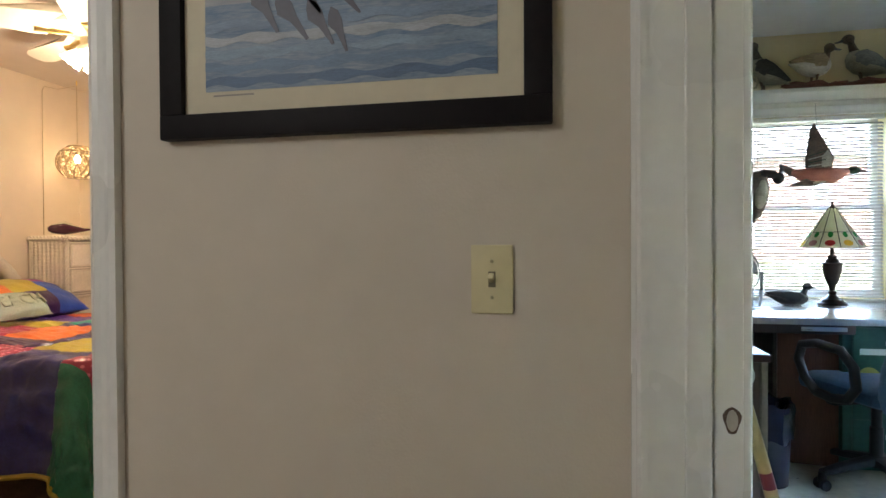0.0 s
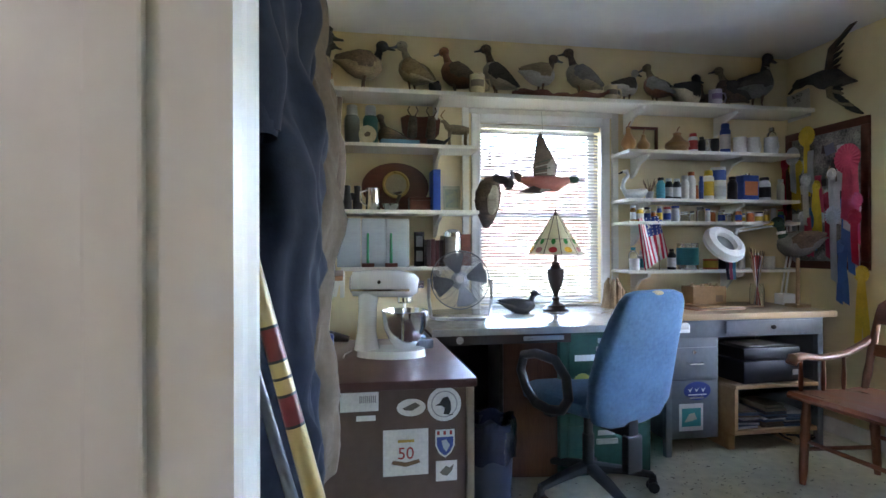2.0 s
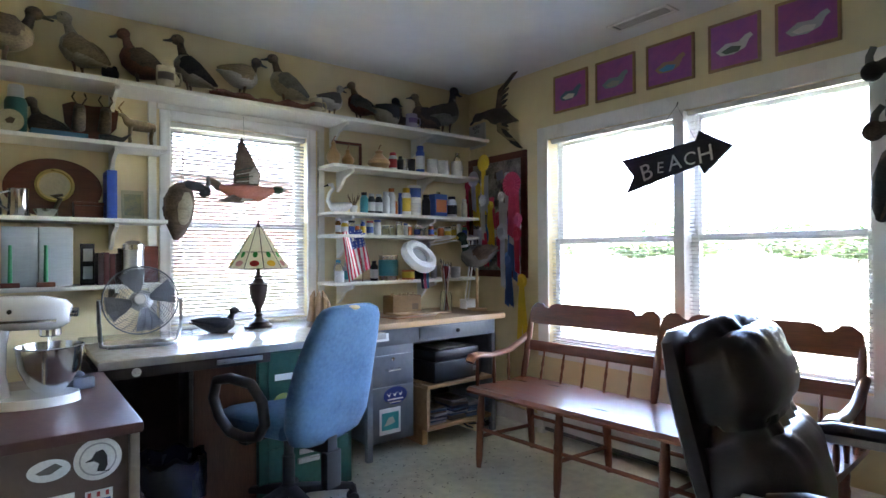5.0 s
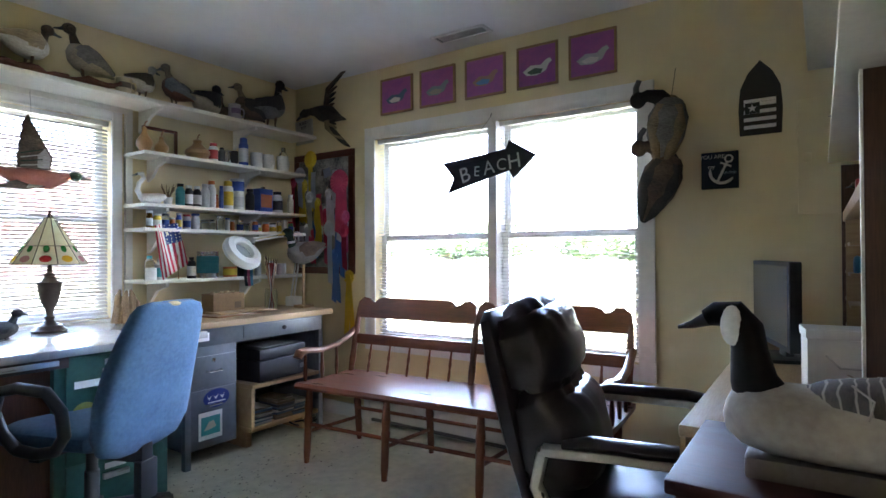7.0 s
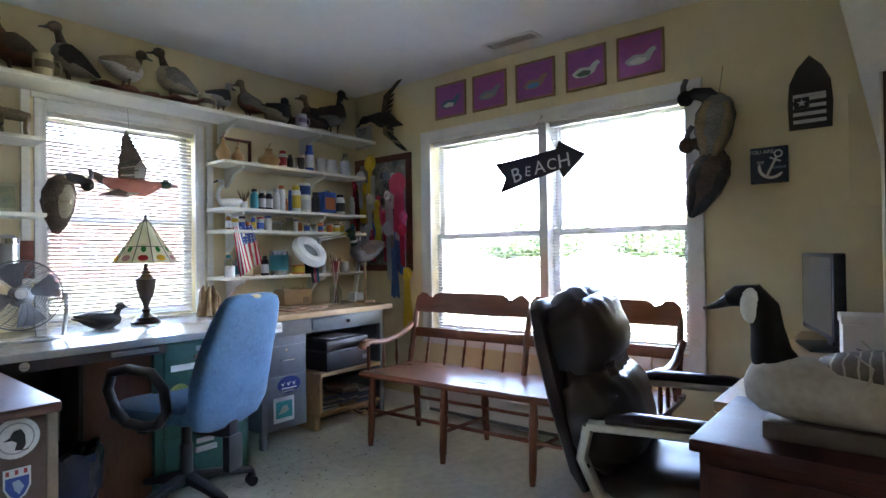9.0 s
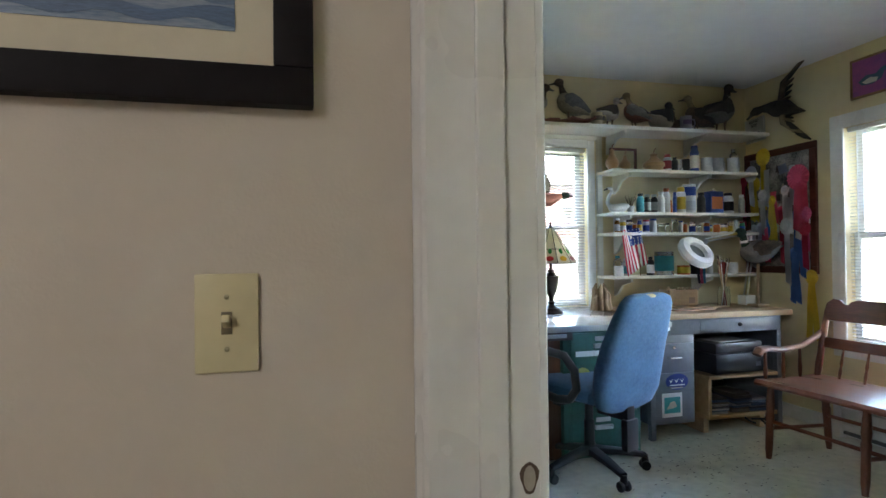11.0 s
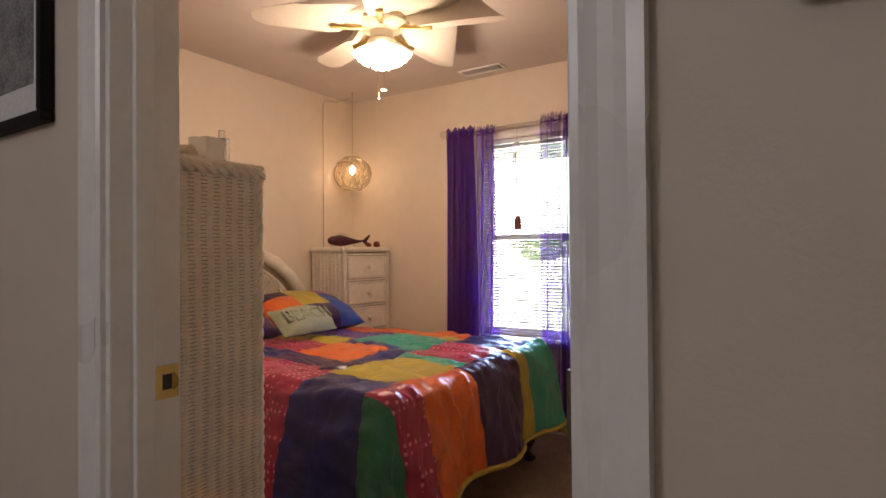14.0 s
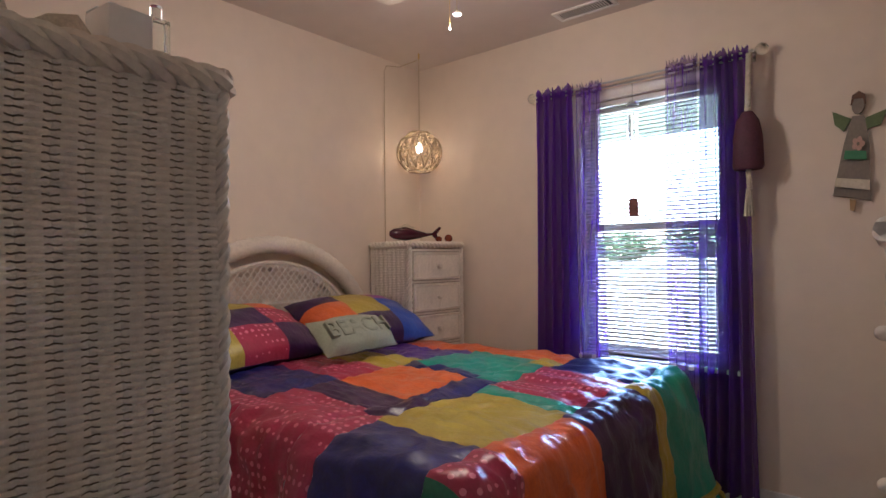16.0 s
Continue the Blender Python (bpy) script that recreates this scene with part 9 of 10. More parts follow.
SAT = {
    "y": satin("mustard_satin", (0.50, 0.40, 0.04), (0.38, 0.29, 0.03)),
    "o": satin("orange_satin", (0.75, 0.16, 0.02), (0.58, 0.10, 0.02)),
    "n": satin("navy_satin", (0.013, 0.017, 0.17), (0.008, 0.010, 0.09)),
    "p": satin("plum_satin", (0.045, 0.010, 0.085), (0.026, 0.006, 0.05)),
    "t": satin("teal_satin", (0.03, 0.36, 0.26), (0.02, 0.26, 0.19)),
    "r": satin("raspberry_satin", (0.42, 0.03, 0.09), (0.30, 0.02, 0.06)),
    "b": satin("royal_blue_satin", (0.03, 0.10, 0.50), (0.02, 0.06, 0.34)),
    "v": satin("violet_satin", (0.10, 0.03, 0.30), (0.06, 0.02, 0.19)),
    "m": satin("magenta_satin", (0.40, 0.05, 0.35), (0.28, 0.03, 0.24)),
    "g": satin("green_satin", (0.02, 0.20, 0.11), (0.012, 0.13, 0.07)),
}


def dotted(m, spot):
    """Print rows of pale spots on a cloth."""
    nt = m.node_tree
    b = nt.nodes["Principled BSDF"]
    src = b.inputs["Base Color"].links[0].from_socket
    tc, vo, th_, mx = (nt.nodes.new("ShaderNode" + k) for k in ("TexCoord", "TexVoronoi", "Math", "Mix"))
    vo.inputs["Scale"].default_value, vo.inputs["Randomness"].default_value = 34, 0.25
    th_.operation, th_.inputs[1].default_value = "LESS_THAN", 0.27
    mx.data_type = "RGBA"
    mx.inputs["B"].default_value = (*spot, 1)
    nt.links.new(tc.outputs["Object"], vo.inputs["Vector"])
    nt.links.new(vo.outputs["Distance"], th_.inputs[0])
    nt.links.new(th_.outputs[0], mx.inputs["Factor"])
    nt.links.new(src, mx.inputs["A"])
    nt.links.new(mx.outputs["Result"], b.inputs["Base Color"])


dotted(SAT["r"], (0.72, 0.22, 0.30))


def quilt_point(s, t):
    """Where the quilt's cloth lies: s along the bed from the head, t across it, both in metres over the cloth."""
    L, W = BX1 - BX0, BY1 - BY0
    rx, ry0, ry1 = max(0.0, s - L), max(0.0, -t), max(0.0, t - W)
    x, y, z = BX0 + min(s, L), BY0 + min(max(t, 0), W), BZ

    def over(d, r=0.09):
        """Run over a rounded edge and then hang: how far out and how far down."""
        q = r * math.pi / 2
        if d < q:
            a = d / r
            return r * math.sin(a), r * (1 - math.cos(a))
        return r + (d - q) * 0.16, r + (d - q) * 0.985
    side = -1 if ry0 > 0 else 1
    dy = max(ry0, ry1)
    ox, dx_ = over(rx)
    oy, dy_ = over(dy)
    if rx > 0 and dy > 0:
        d = math.hypot(rx, dy)
        o, dn = over(d)
        x += o * rx / d * (1 + 0.5 * min(rx, dy))
        y += side * o * dy / d * (1 + 0.5 * min(rx, dy))
        z -= dn
    else:
        x += ox
        y += side * oy
        z -= dx_ + dy_
    z += 0.022 * math.sin(s * 2.1 + 0.4) * math.sin(t * 2.6) * (1 if z > BZ - 0.1 else 0.2)
    w = noise.noise(Vector((s * 5, t * 5, 1.3))) * 0.012 + noise.noise(Vector((s * 16, t * 16, 4.1))) * 0.005
    q = Vector((s * 6 + 1.5 * noise.noise(Vector((t * 3, s * 3, 2))), t * 10, 7.7))
    w += 0.022 * (0.28 - abs(noise.noise(q))) + 0.010 * (0.25 - abs(noise.noise(q * 2.4)))
    hang = max(0.0, BZ - z - 0.1)
    fold = 0.035 * math.sin((s if dy > rx else t) * 11) * min(hang * 3, 1)
    if dy > rx:
        y += side * (fold + w)
    elif rx > 0:
        x += fold + w
    return Vector((x, y, max(z + w, 0.03)))


def quilt():
    th = thing("patchwork_quilt", (0, 0, 0), 0, "shiny satin patchwork quilt spread over the bed", "quilt")
    strips = [  # one strip for each length along the bed: its end, the joints across from the near hem to the far hem, the colours
        (0.62, (-0.52, 0.04, 0.36, 0.60, 0.82, 1.15, 1.75), "onryvo"),
        (0.84, (-0.52, 0.06, 0.36, 0.60, 0.82, 1.17, 1.75), "rnryvo"),
        (1.19, (-0.52, 0.19, 0.36, 0.70, 0.77, 1.19, 1.75), "rponto"),
        (1.30, (-0.52, 0.17, 0.38, 0.73, 1.08, 1.22, 1.75), "rpntyo"),
        (1.66, (-0.52, 0.13, 0.58, 0.66, 1.05, 1.75), "nytrn"),
        (2.17, (-0.52, -0.06, 0.14, 0.53, 0.95, 1.07, 1.75), "gropyt")]
    s0 = 0.30
    for s1, ts, keys in strips:
        for j in range(len(ts) - 1):
            bm = B()
            nu, nv = 34, 34
            g = []
            for a in range(nu + 1):
                line = []
                for b in range(nv + 1):
                    u, v = a / nu, b / nv
                    p = quilt_point(s0 + (s1 - s0) * u, ts[j] + (ts[j + 1] - ts[j]) * v)
                    puff = 0.010 * (math.sin(math.pi * u) * math.sin(math.pi * v)) ** 0.6
                    c = quilt_point(s0 + (s1 - s0) * u, ts[j] + (ts[j + 1] - ts[j]) * v)
                    d = Vector((p.x - (BX0 + BX1) / 2, p.y - (BY0 + BY1) / 2, 0))
                    top = p.z > BZ - 0.08
                    p = p + (Vector((0, 0, puff)) if top else d.normalized() * puff)
                    line.append(bm.verts.new(p))
                g.append(line)
            for a in range(nu):
                for b in range(nv):
                    bm.faces.new((g[a][b], g[a + 1][b], g[a + 1][b + 1], g[a][b + 1]))
            part("quilt_patch", bm, SAT[keys[j]], th, smooth=180)
        s0 = s1
    bm = B()
    hem = [quilt_point(2.175, t) + Vector((0.004, 0, 0)) for t in [-0.52 + 2.27 * k / 60 for k in range(61)]]
    tube(bm, hem, 0.012, 6)
    tube(bm, [quilt_point(s, -0.525) for s in [0.3 + 1.87 * k / 50 for k in range(51)]], 0.012, 6)
    tube(bm, [quilt_point(s, 1.755) for s in [0.3 + 1.87 * k / 50 for k in range(51)]], 0.012, 6)
    part("hem_band", bm, SAT["y"], th, "mustard satin hem band")
    return th


quilt()
th = thing("bed", (-2.8, 2.695, 0.006), 0, "double bed with dark wooden frame under the quilt", "bed")
bm = B(); box(bm, (-0.88, -0.655, 0.30), (0.785, 0.655, 0.645), 0.06); part("mattress", bm, M_WHITE, th)
bm = B(); box(bm, (-0.88, -0.66, 0.16), (0.79, 0.66, 0.295), 0.02); part("bed_base", bm, SAT["p"], th, "dark plum base valance")
for x in (-0.82, 0.74):
    for y in (-0.6, 0.66):
        bm = B(); tube(bm, [(x, y, 0.16), (x + 0.03, y + 0.02 * (1 if y > 0 else -1), 0.10), (x + 0.015, y, 0.05), (x + 0.04, y + 0.015, 0.0)], [0.05, 0.036, 0.024, 0.032], 12); part("leg", bm, M_MAHOG, th, "curved dark wooden leg")


def headboard():
    th = thing("wicker_headboard", (BED_W + 0.06, 2.69, 0.006), 0, "arched white wicker headboard", "headboard")
    W, H0, H1 = 0.66, 0.55, 1.20

    def arch(a, k=1.0):
        return Vector((0, -W * k * math.cos(a), H0 + (H1 - H0) * k * math.sin(a)))
    n = 80
    bm = B()
    path = [Vector((0, -W, 0.0)), Vector((0, -W, 0.3))] + [arch(math.pi * i / n) for i in range(n + 1)] + [Vector((0, W, 0.3)), Vector((0, W, 0.0))]
    rr = [0.042] * 2 + [0.042 + 0.006 * (i % 2) for i in range(n + 1)] + [0.042] * 2
    tube(bm, path, rr, 12, up=(1, 0, 0)); part("wrapped_arch", bm, M_WICKER, th, "thick wrapped wicker arch")
    bm = B(); tube(bm, [arch(math.pi * i / 50, 0.86) for i in range(51)], 0.010, 8, up=(1, 0, 0)); part("inner_arch", bm, M_WICKER, th)
    bm = B()
    k = 0.86

    def inside(y, z):
        return (y / (W * k)) ** 2 + (max(z - H0, 0) / ((H1 - H0) * k)) ** 2 < 1
    for sgn in (-1, 1):
        for i in range(-34, 60):
            c = i * 0.036
            pts = []
            for j in range(90):
                z = 0.40 + j * 0.0085
                y = sgn * (z - 0.4) * 0.8 - sgn * 0.9 + c
                if abs(y) < W * k and inside(y, z):
                    pts.append((0.004 * sgn, y, z))
            if len(pts) > 3:
                tube(bm, [pts[0], pts[len(pts) // 2], pts[-1]], 0.0034, 5, up=(1, 0, 0))
    lat = part("lattice", bm, M_WICKER, th, "diagonal woven lattice")
    lat["kind"] = "stuff"
    for z in (0.72, 0.9):
        bm = B(); w = W * k * math.sqrt(max(0, 1 - ((z - H0) / ((H1 - H0) * k)) ** 2)); tube(bm, [(0.008, -w, z), (0.008, w, z)], 0.008, 6); part("cross_bar", bm, M_WICKER, th)
    for s in (-1, 1):
        bm = B(); box(bm, (-0.045, s * 0.5 - 0.02, 0), (-0.02, s * 0.5 + 0.02, 0.9), 0.004); part("back_post", bm, M_WICKER, th)


headboard()


def pillow(at, rx, ry, rz, w, d, h, patches, label):
    """A cushion lying in x, y with patches in a grid across its top."""
    th = thing("pillow", at, rz, label, "pillow", "pillows", rx, ry)
    nr, nc = len(patches), len(patches[0])

    def f(u, v):
        e = (max(0.0, 1 - abs(2 * u - 1) ** 2.6) * max(0.0, 1 - abs(2 * v - 1) ** 2.6)) ** 0.45
        pin = 1 - 0.06 * (abs(2 * v - 1) ** 2) * (1 - abs(2 * u - 1))
        return Vector(((u - 0.5) * w * pin, (v - 0.5) * d * (1 - 0.06 * (abs(2 * u - 1) ** 2) * (1 - abs(2 * v - 1))), e * h / 2)) + Vector(noise.noise_vector(Vector((u * 6, v * 6, at[0])))) * 0.008
    for r in range(nr):
        for c in range(nc):
            bm = B()
            n = 12
            g = [[bm.verts.new(f((r + i / n) / nr, (c + j / n) / nc)) for j in range(n + 1)] for i in range(n + 1)]
            for i in range(n):
                for j in range(n):
                    bm.faces.new((g[i][j], g[i + 1][j], g[i + 1][j + 1], g[i][j + 1]))
            part("pillow_patch", bm, SAT[patches[r][c]] if isinstance(patches[r][c], str) else patches[r][c], th, smooth=180)
    bm = B()
    n = 24
    g = [[bm.verts.new(Vector((f(i / n, j / n).x, f(i / n, j / n).y, -f(i / n, j / n).z * 0.8))) for j in range(n + 1)] for i in range(n + 1)]
    for i in range(n):
        for j in range(n):
            bm.faces.new((g[i][j], g[i][j + 1], g[i + 1][j + 1], g[i + 1][j]))
    part("underside", bm, SAT["p"], th, smooth=180)
    return th


pillow((-3.44, 2.32, 0.80), 0, 22, 4, 0.46, 0.66, 0.20, ["ryo", "mpr", "yrp"], "plump satin patchwork pillow in an end")
pillow((-3.44, 3.02, 0.80), 0, 22, -3, 0.46, 0.66, 0.20, ["pym", "oyb", "opb"], "plump satin patchwork pillow in bright colours")
SAGE = mat("sage_terry_cloth", (0.34, 0.36, 0.26), 0.95, var=0.12, scale=12, bump=0.8, bscale=400)
th = pillow((-3.10, 2.68, 0.80), 0, 42, 4, 0.19, 0.43, 0.11, [[SAGE]], "small sage green cushion embossed BEACH")
letters("BEACH", 0.115, (0.0, 0.0, 0.046), 0, 0, 90, mat("sage_letters", (0.29, 0.31, 0.22), 0.95, var=0.1, scale=20, bump=0.8, bscale=400), th, 0.010)

# ---- ceiling fan ----
def ceiling_fan():
    th = thing("ceiling_fan", (-2.42, 2.56, BCEIL), 18, "white ceiling fan with four lit glass shades", "ceiling fan")
    cream = mat("cream_fan_enamel", (0.62, 0.55, 0.42), 0.3, var=0.05, bump=0.02)
    bm = B(); lathe(bm, [(0, 0), (0.085, 0), (0.09, -0.02), (0.075, -0.035), (0.125, -0.05), (0.135, -0.075), (0.13, -0.12), (0.105, -0.14), (0.06, -0.155), (0.055, -0.19), (0.07, -0.20), (0.07, -0.225), (0.03, -0.245), (0, -0.25)], seg=32, caps=False); part("motor_housing", bm, cream, th)
    bm = B()
    for k in range(20):
        a = 2 * math.pi * k / 20
        box(bm, (0.126, -0.004, -0.112), (0.1345, 0.004, -0.085), 0.001, pose(0, 0, 0, 0, 0, math.degrees(a)))
    part("vent_slots", bm, M_BRASS, th)
    bmk = mat("fan_blade_white", (0.66, 0.60, 0.50), 0.4, var=0.08, scale=6, bump=0.05)
    for k in range(5):
        a = 72 * k
        bm = B(); slab(bm, [(0.0, -0.045), (0.05, -0.06), (0.33, -0.07), (0.39, -0.045), (0.405, 0.0), (0.39, 0.045), (0.33, 0.07), (0.05, 0.06), (0.0, 0.045)], 0.007, pose(0, 0, -0.145, 0, 0, a) @ pose(0.2, 0, 0, -78, 0, 0), 0.002); bl = part("blade", bm, bmk, th)
        bm = B(); tube(bm, [(0.09, 0, -0.135), (0.15, 0, -0.15), (0.25, 0, -0.148)], [0.016, 0.012, 0.02], 8); bmesh.ops.transform(bm, matrix=pose(0, 0, 0, 0, 0, a), verts=bm.verts); part("blade_iron", bm, M_BRASS, bl)
    shade_m = bpy.data.materials.new("lit_frosted_glass")
    shade_m.use_nodes = True
    b = shade_m.node_tree.nodes["Principled BSDF"]
    b.inputs["Base Color"].default_value = (0.9, 0.82, 0.66, 1)
    b.inputs["Roughness"].default_value = 0.4
    b.inputs["Emission Color"].default_value = (1, 0.80, 0.50, 1)
    b.inputs["Emission Strength"].default_value = SHADE_E
    for k in range(4):
        a = 90 * k + 20
        R = pose(0, 0, -0.215, 0, 0, a) @ pose(0.045, 0, 0.0, 0, -38, 0)
        bm = B(); tube(bm, [(0, 0, 0.03), (0, 0, -0.015)], [0.016, 0.024], 10); bmesh.ops.transform(bm, matrix=R, verts=bm.verts); arm = part("light_arm", bm, M_BRASS, th)
        bm = B(); lathe(bm, [(0.026, -0.012), (0.032, -0.03), (0.05, -0.06), (0.064, -0.09), (0.07, -0.115), (0.076, -0.125), (0.072, -0.125), (0.06, -0.09), (0.046, -0.06), (0.028, -0.03)], seg=20, caps=False)
        for v in bm.verts:
            v.co = Vector((v.co.x * 0.72, v.co.y * 0.72, v.co.z * 0.75))
            if v.co.z < -0.08:
                v.co *= 1 + 0.03 * math.cos(math.atan2(v.co.y, v.co.x) * 10)
        bmesh.ops.transform(bm, matrix=R, verts=bm.verts)
        sh = part("glass_shade", bm, shade_m, arm, "frosted glass tulip shade, lit")
    for x, y, l in ((0.02, -0.03, 0.20), (-0.03, 0.03, 0.22)):
        bm = B(); tube(bm, [(x, y, -0.23), (x, y, -0.24 - l)], 0.0012, 5); c = part("pull_chain", bm, M_BRASS, th)
        bm = B(); ball(bm, (x, y, -0.245 - l), (0.015, 0.015, 0.006) if l < 0.21 else (0.004, 0.004, 0.006), 12); part("pull_knob", bm, M_WHITE, c)


ceiling_fan()


# ---- pendant lamp ----
def pendant():
    c = Vector((-3.57, 3.62, 1.785))
    th = thing("pendant_lamp", c, 0, "lit woven globe pendant lamp on a swagged cord", "lamp")
    wick = mat("dull_woven_cane", (0.20, 0.14, 0.08), 0.7, var=0.25, scale=30, bump=0.2)
    net = sheer("fine_cane_weave", (0.40, 0.31, 0.19), 0.45)
    R, H = 0.138, 0.13

    def sp(a, q):
        r = R * math.sqrt(max(0.0, 1 - (q * 0.96) ** 2))
        return Vector((r * math.cos(a), r * math.sin(a), H * q))
    n = 12
    for k in range(n):
        for d in (-1, 1):
            bm = B(); tube(bm, [sp(2 * math.pi * (k + d * 1.0 * t) / n * 1.0, 0.55 - 1.35 * t) for t in [i / 10 for i in range(11)]], 0.0045, 5); part("woven_strip", bm, wick, th)
    for q in (0.93, 0.6, -0.9):
        bm = B(); tube(bm, [sp(2 * math.pi * i / 36, q) for i in range(37)], 0.004, 6); part("ring", bm, wick, th)
    bm = B()
    prof = [sp(0, -0.9 + 1.83 * i / 16) for i in range(17)]
    lathe(bm, [(p.x * 0.985, p.z) for p in prof], seg=32, caps=False); part("mesh_globe", bm, net, th)
    bm = B(); lathe(bm, [(0, 0.11), (0.018, 0.11), (0.018, 0.06), (0, 0.06)], seg=12, caps=False); part("socket", bm, wick, th)
    bm = B(); ball(bm, (0, 0, 0.025), (0.02, 0.02, 0.032), 14); part("bulb", bm, glow("lit_bulb", (1, 0.72, 0.4), BULB_E), th, "small lit bulb")
    bm = B(); tube(bm, [(0, 0, 0.11), (0, 0, 0.585), (-0.02, -0.01, 0.575), (-0.12, -0.05, 0.55), (-0.205, -0.08, 0.57), (-0.222, -0.085, 0.54), (-0.222, -0.085, -0.55)], 0.0028, 6); part("cord", bm, col(0.5, 0.4, 0.26), th)
    bm = B(); tube(bm, [(0, 0, 0.585), (0, 0, BCEIL - c.z - 0.0005)], 0.005, 6); part("hook", bm, M_BRASS, th)
    l = new("pendant_light", bpy.data.lights.new("pendant_light", "POINT"))
    l.data.energy, l.data.color, l.data.shadow_soft_size = PEND_W, (1, 0.7, 0.42), 0.03
    l.location = c + Vector((0, 0, -0.03))


pendant()
# ornaments on the corner chest
th = thing("glass_fish", (-3.61, 3.55, 1.224), 70, "purple and clear glass fish ornament", "ornament")
th.scale = (1.35, 1.3, 1.2)
PURP = glass("purple_glass", (0.18, 0.02, 0.08), 0.05)
bm = B(); loft(bm, [((-0.09, 0, 0.045), 0.004, 0.012), ((-0.07, 0, 0.045), 0.02, 0.026), ((-0.01, 0, 0.045), 0.028, 0.036), ((0.05, 0, 0.042), 0.018, 0.022), ((0.10, 0, 0.042), 0.008, 0.009), ((0.13, 0, 0.046), 0.005, 0.006)], 16); part("body", bm, col(0.05, 0.008, 0.02, 0.1), th)
bm = B(); slab(bm, [(0.12, 0.045), (0.165, 0.085), (0.175, 0.08), (0.15, 0.045), (0.172, 0.006), (0.16, 0.004)], 0.008, pose(0, -0.004, 0)); part("tail_fin", bm, col(0.06, 0.012, 0.02, 0.1), th)
bm = B(); slab(bm, [(-0.05, 0.078), (-0.01, 0.096), (0.04, 0.075), (0.0, 0.078)], 0.006, pose(0, -0.003, 0)); part("back_fin", bm, CLR, th)
for x, y, r in ((-3.485, 3.70, 0.02), (-3.47, 3.775, 0.026)):
    bm = B(); ball(bm, (0, 0, r), r, 18); single("glass_ball", bm, col(0.16, 0.03, 0.015, 0.08), (x, y, 1.224), 0, "small amber glass ball ornament", "ornament", "glass balls")


# ---- curtains ----
def curtain(u0, u1, z0, z1, y, folds, m, label, seed, rod_z):
    th = thing("sheer_curtain", ((u0 + u1) / 2, y, z0), 0, label, "curtain", "purple curtains")
    w = u1 - u0
    nu, nv = 90, 24
    bm = B()
    rows = []
    for j in range(nv + 1):
        v = j / nv
        line = []
        for i in range(nu + 1):
            u = i / nu
            gather = 1 - 0.10 * v + 0.06 * (1 - v)
            x = (u - 0.5) * w * gather
            d = (0.030 + 0.014 * (1 - v)) * math.sin(2 * math.pi * folds * u + 0.9 * math.sin(v * 3 + seed)) + 0.010 * math.sin(2 * math.pi * folds * 2.3 * u + seed)
            line.append(bm.verts.new((x, d, (z1 - z0) * v)))
        rows.append(line)
    for j in range(nv):
        for i in range(nu):
            bm.faces.new((rows[j][i], rows[j][i + 1], rows[j + 1][i + 1], rows[j + 1][i]))
    part("panel", bm, m, th, smooth=180)
    bm = B()
    rows = []
    for j in range(5):
        line = []
        for i in range(nu + 1):
            u = i / nu
            line.append(bm.verts.new(((u - 0.5) * w * 0.9, 0.016 * math.sin(2 * math.pi * folds * 1.5 * u) + 0.006 * math.sin(u * 60), (z1 - z0) - 0.03 + j * 0.014 + (0.012 * math.sin(u * 70 + seed) if j == 4 else 0))))
        rows.append(line)
    for j in range(4):
        for i in range(nu):
            bm.faces.new((rows[j][i], rows[j][i + 1], rows[j + 1][i + 1], rows[j + 1][i]))
    part("ruffled_heading", bm, m, th, smooth=180)
    return th


SHEER = sheer("purple_voile", (0.16, 0.035, 0.46), 0.24)
SHEER2 = sheer("purple_voile_thin", (0.20, 0.06, 0.52), 0.42)
RZ = 2.025
curtain(-2.85, -2.60, 0.06, RZ, 3.795, 5, SHEER, "purple sheer curtain gathered on the rod", 0.3, RZ)
curtain(-2.60, -2.44, 0.06, RZ - 0.01, 3.80, 2, SHEER2, "thin edge of the purple sheer curtain", 1.1, RZ)
curtain(-2.13, -1.97, 0.06, RZ + 0.01, 3.80, 2, SHEER2, "thin edge of the purple sheer curtain", 2.2, RZ)
curtain(-1.98, -1.755, 0.06, RZ, 3.795, 5, SHEER, "purple sheer curtain gathered on the rod", 3.3, RZ)
th = thing("curtain_rod", (-2.29, 3.80, RZ), 0, "thin metal curtain rod with glass ball ends", "curtain rod")
for dz in (0.0, -0.022):
    bm = B(); tube(bm, [(-0.55, 0, dz), (0.55, 0, dz)], 0.005, 8); part("rod", bm, M_STEEL, th)
for s in (-1, 1):
    bm = B(); ball(bm, (s * 0.575, 0, 0), 0.026, 16); part("finial", bm, CLR, th, "clear glass ball finial")
    bm = B(); box(bm, (s * 0.53 - 0.008, 0.0, -0.03), (s * 0.53 + 0.008, 0.069, 0.01), 0.002); part("bracket", bm, M_STEEL, th)
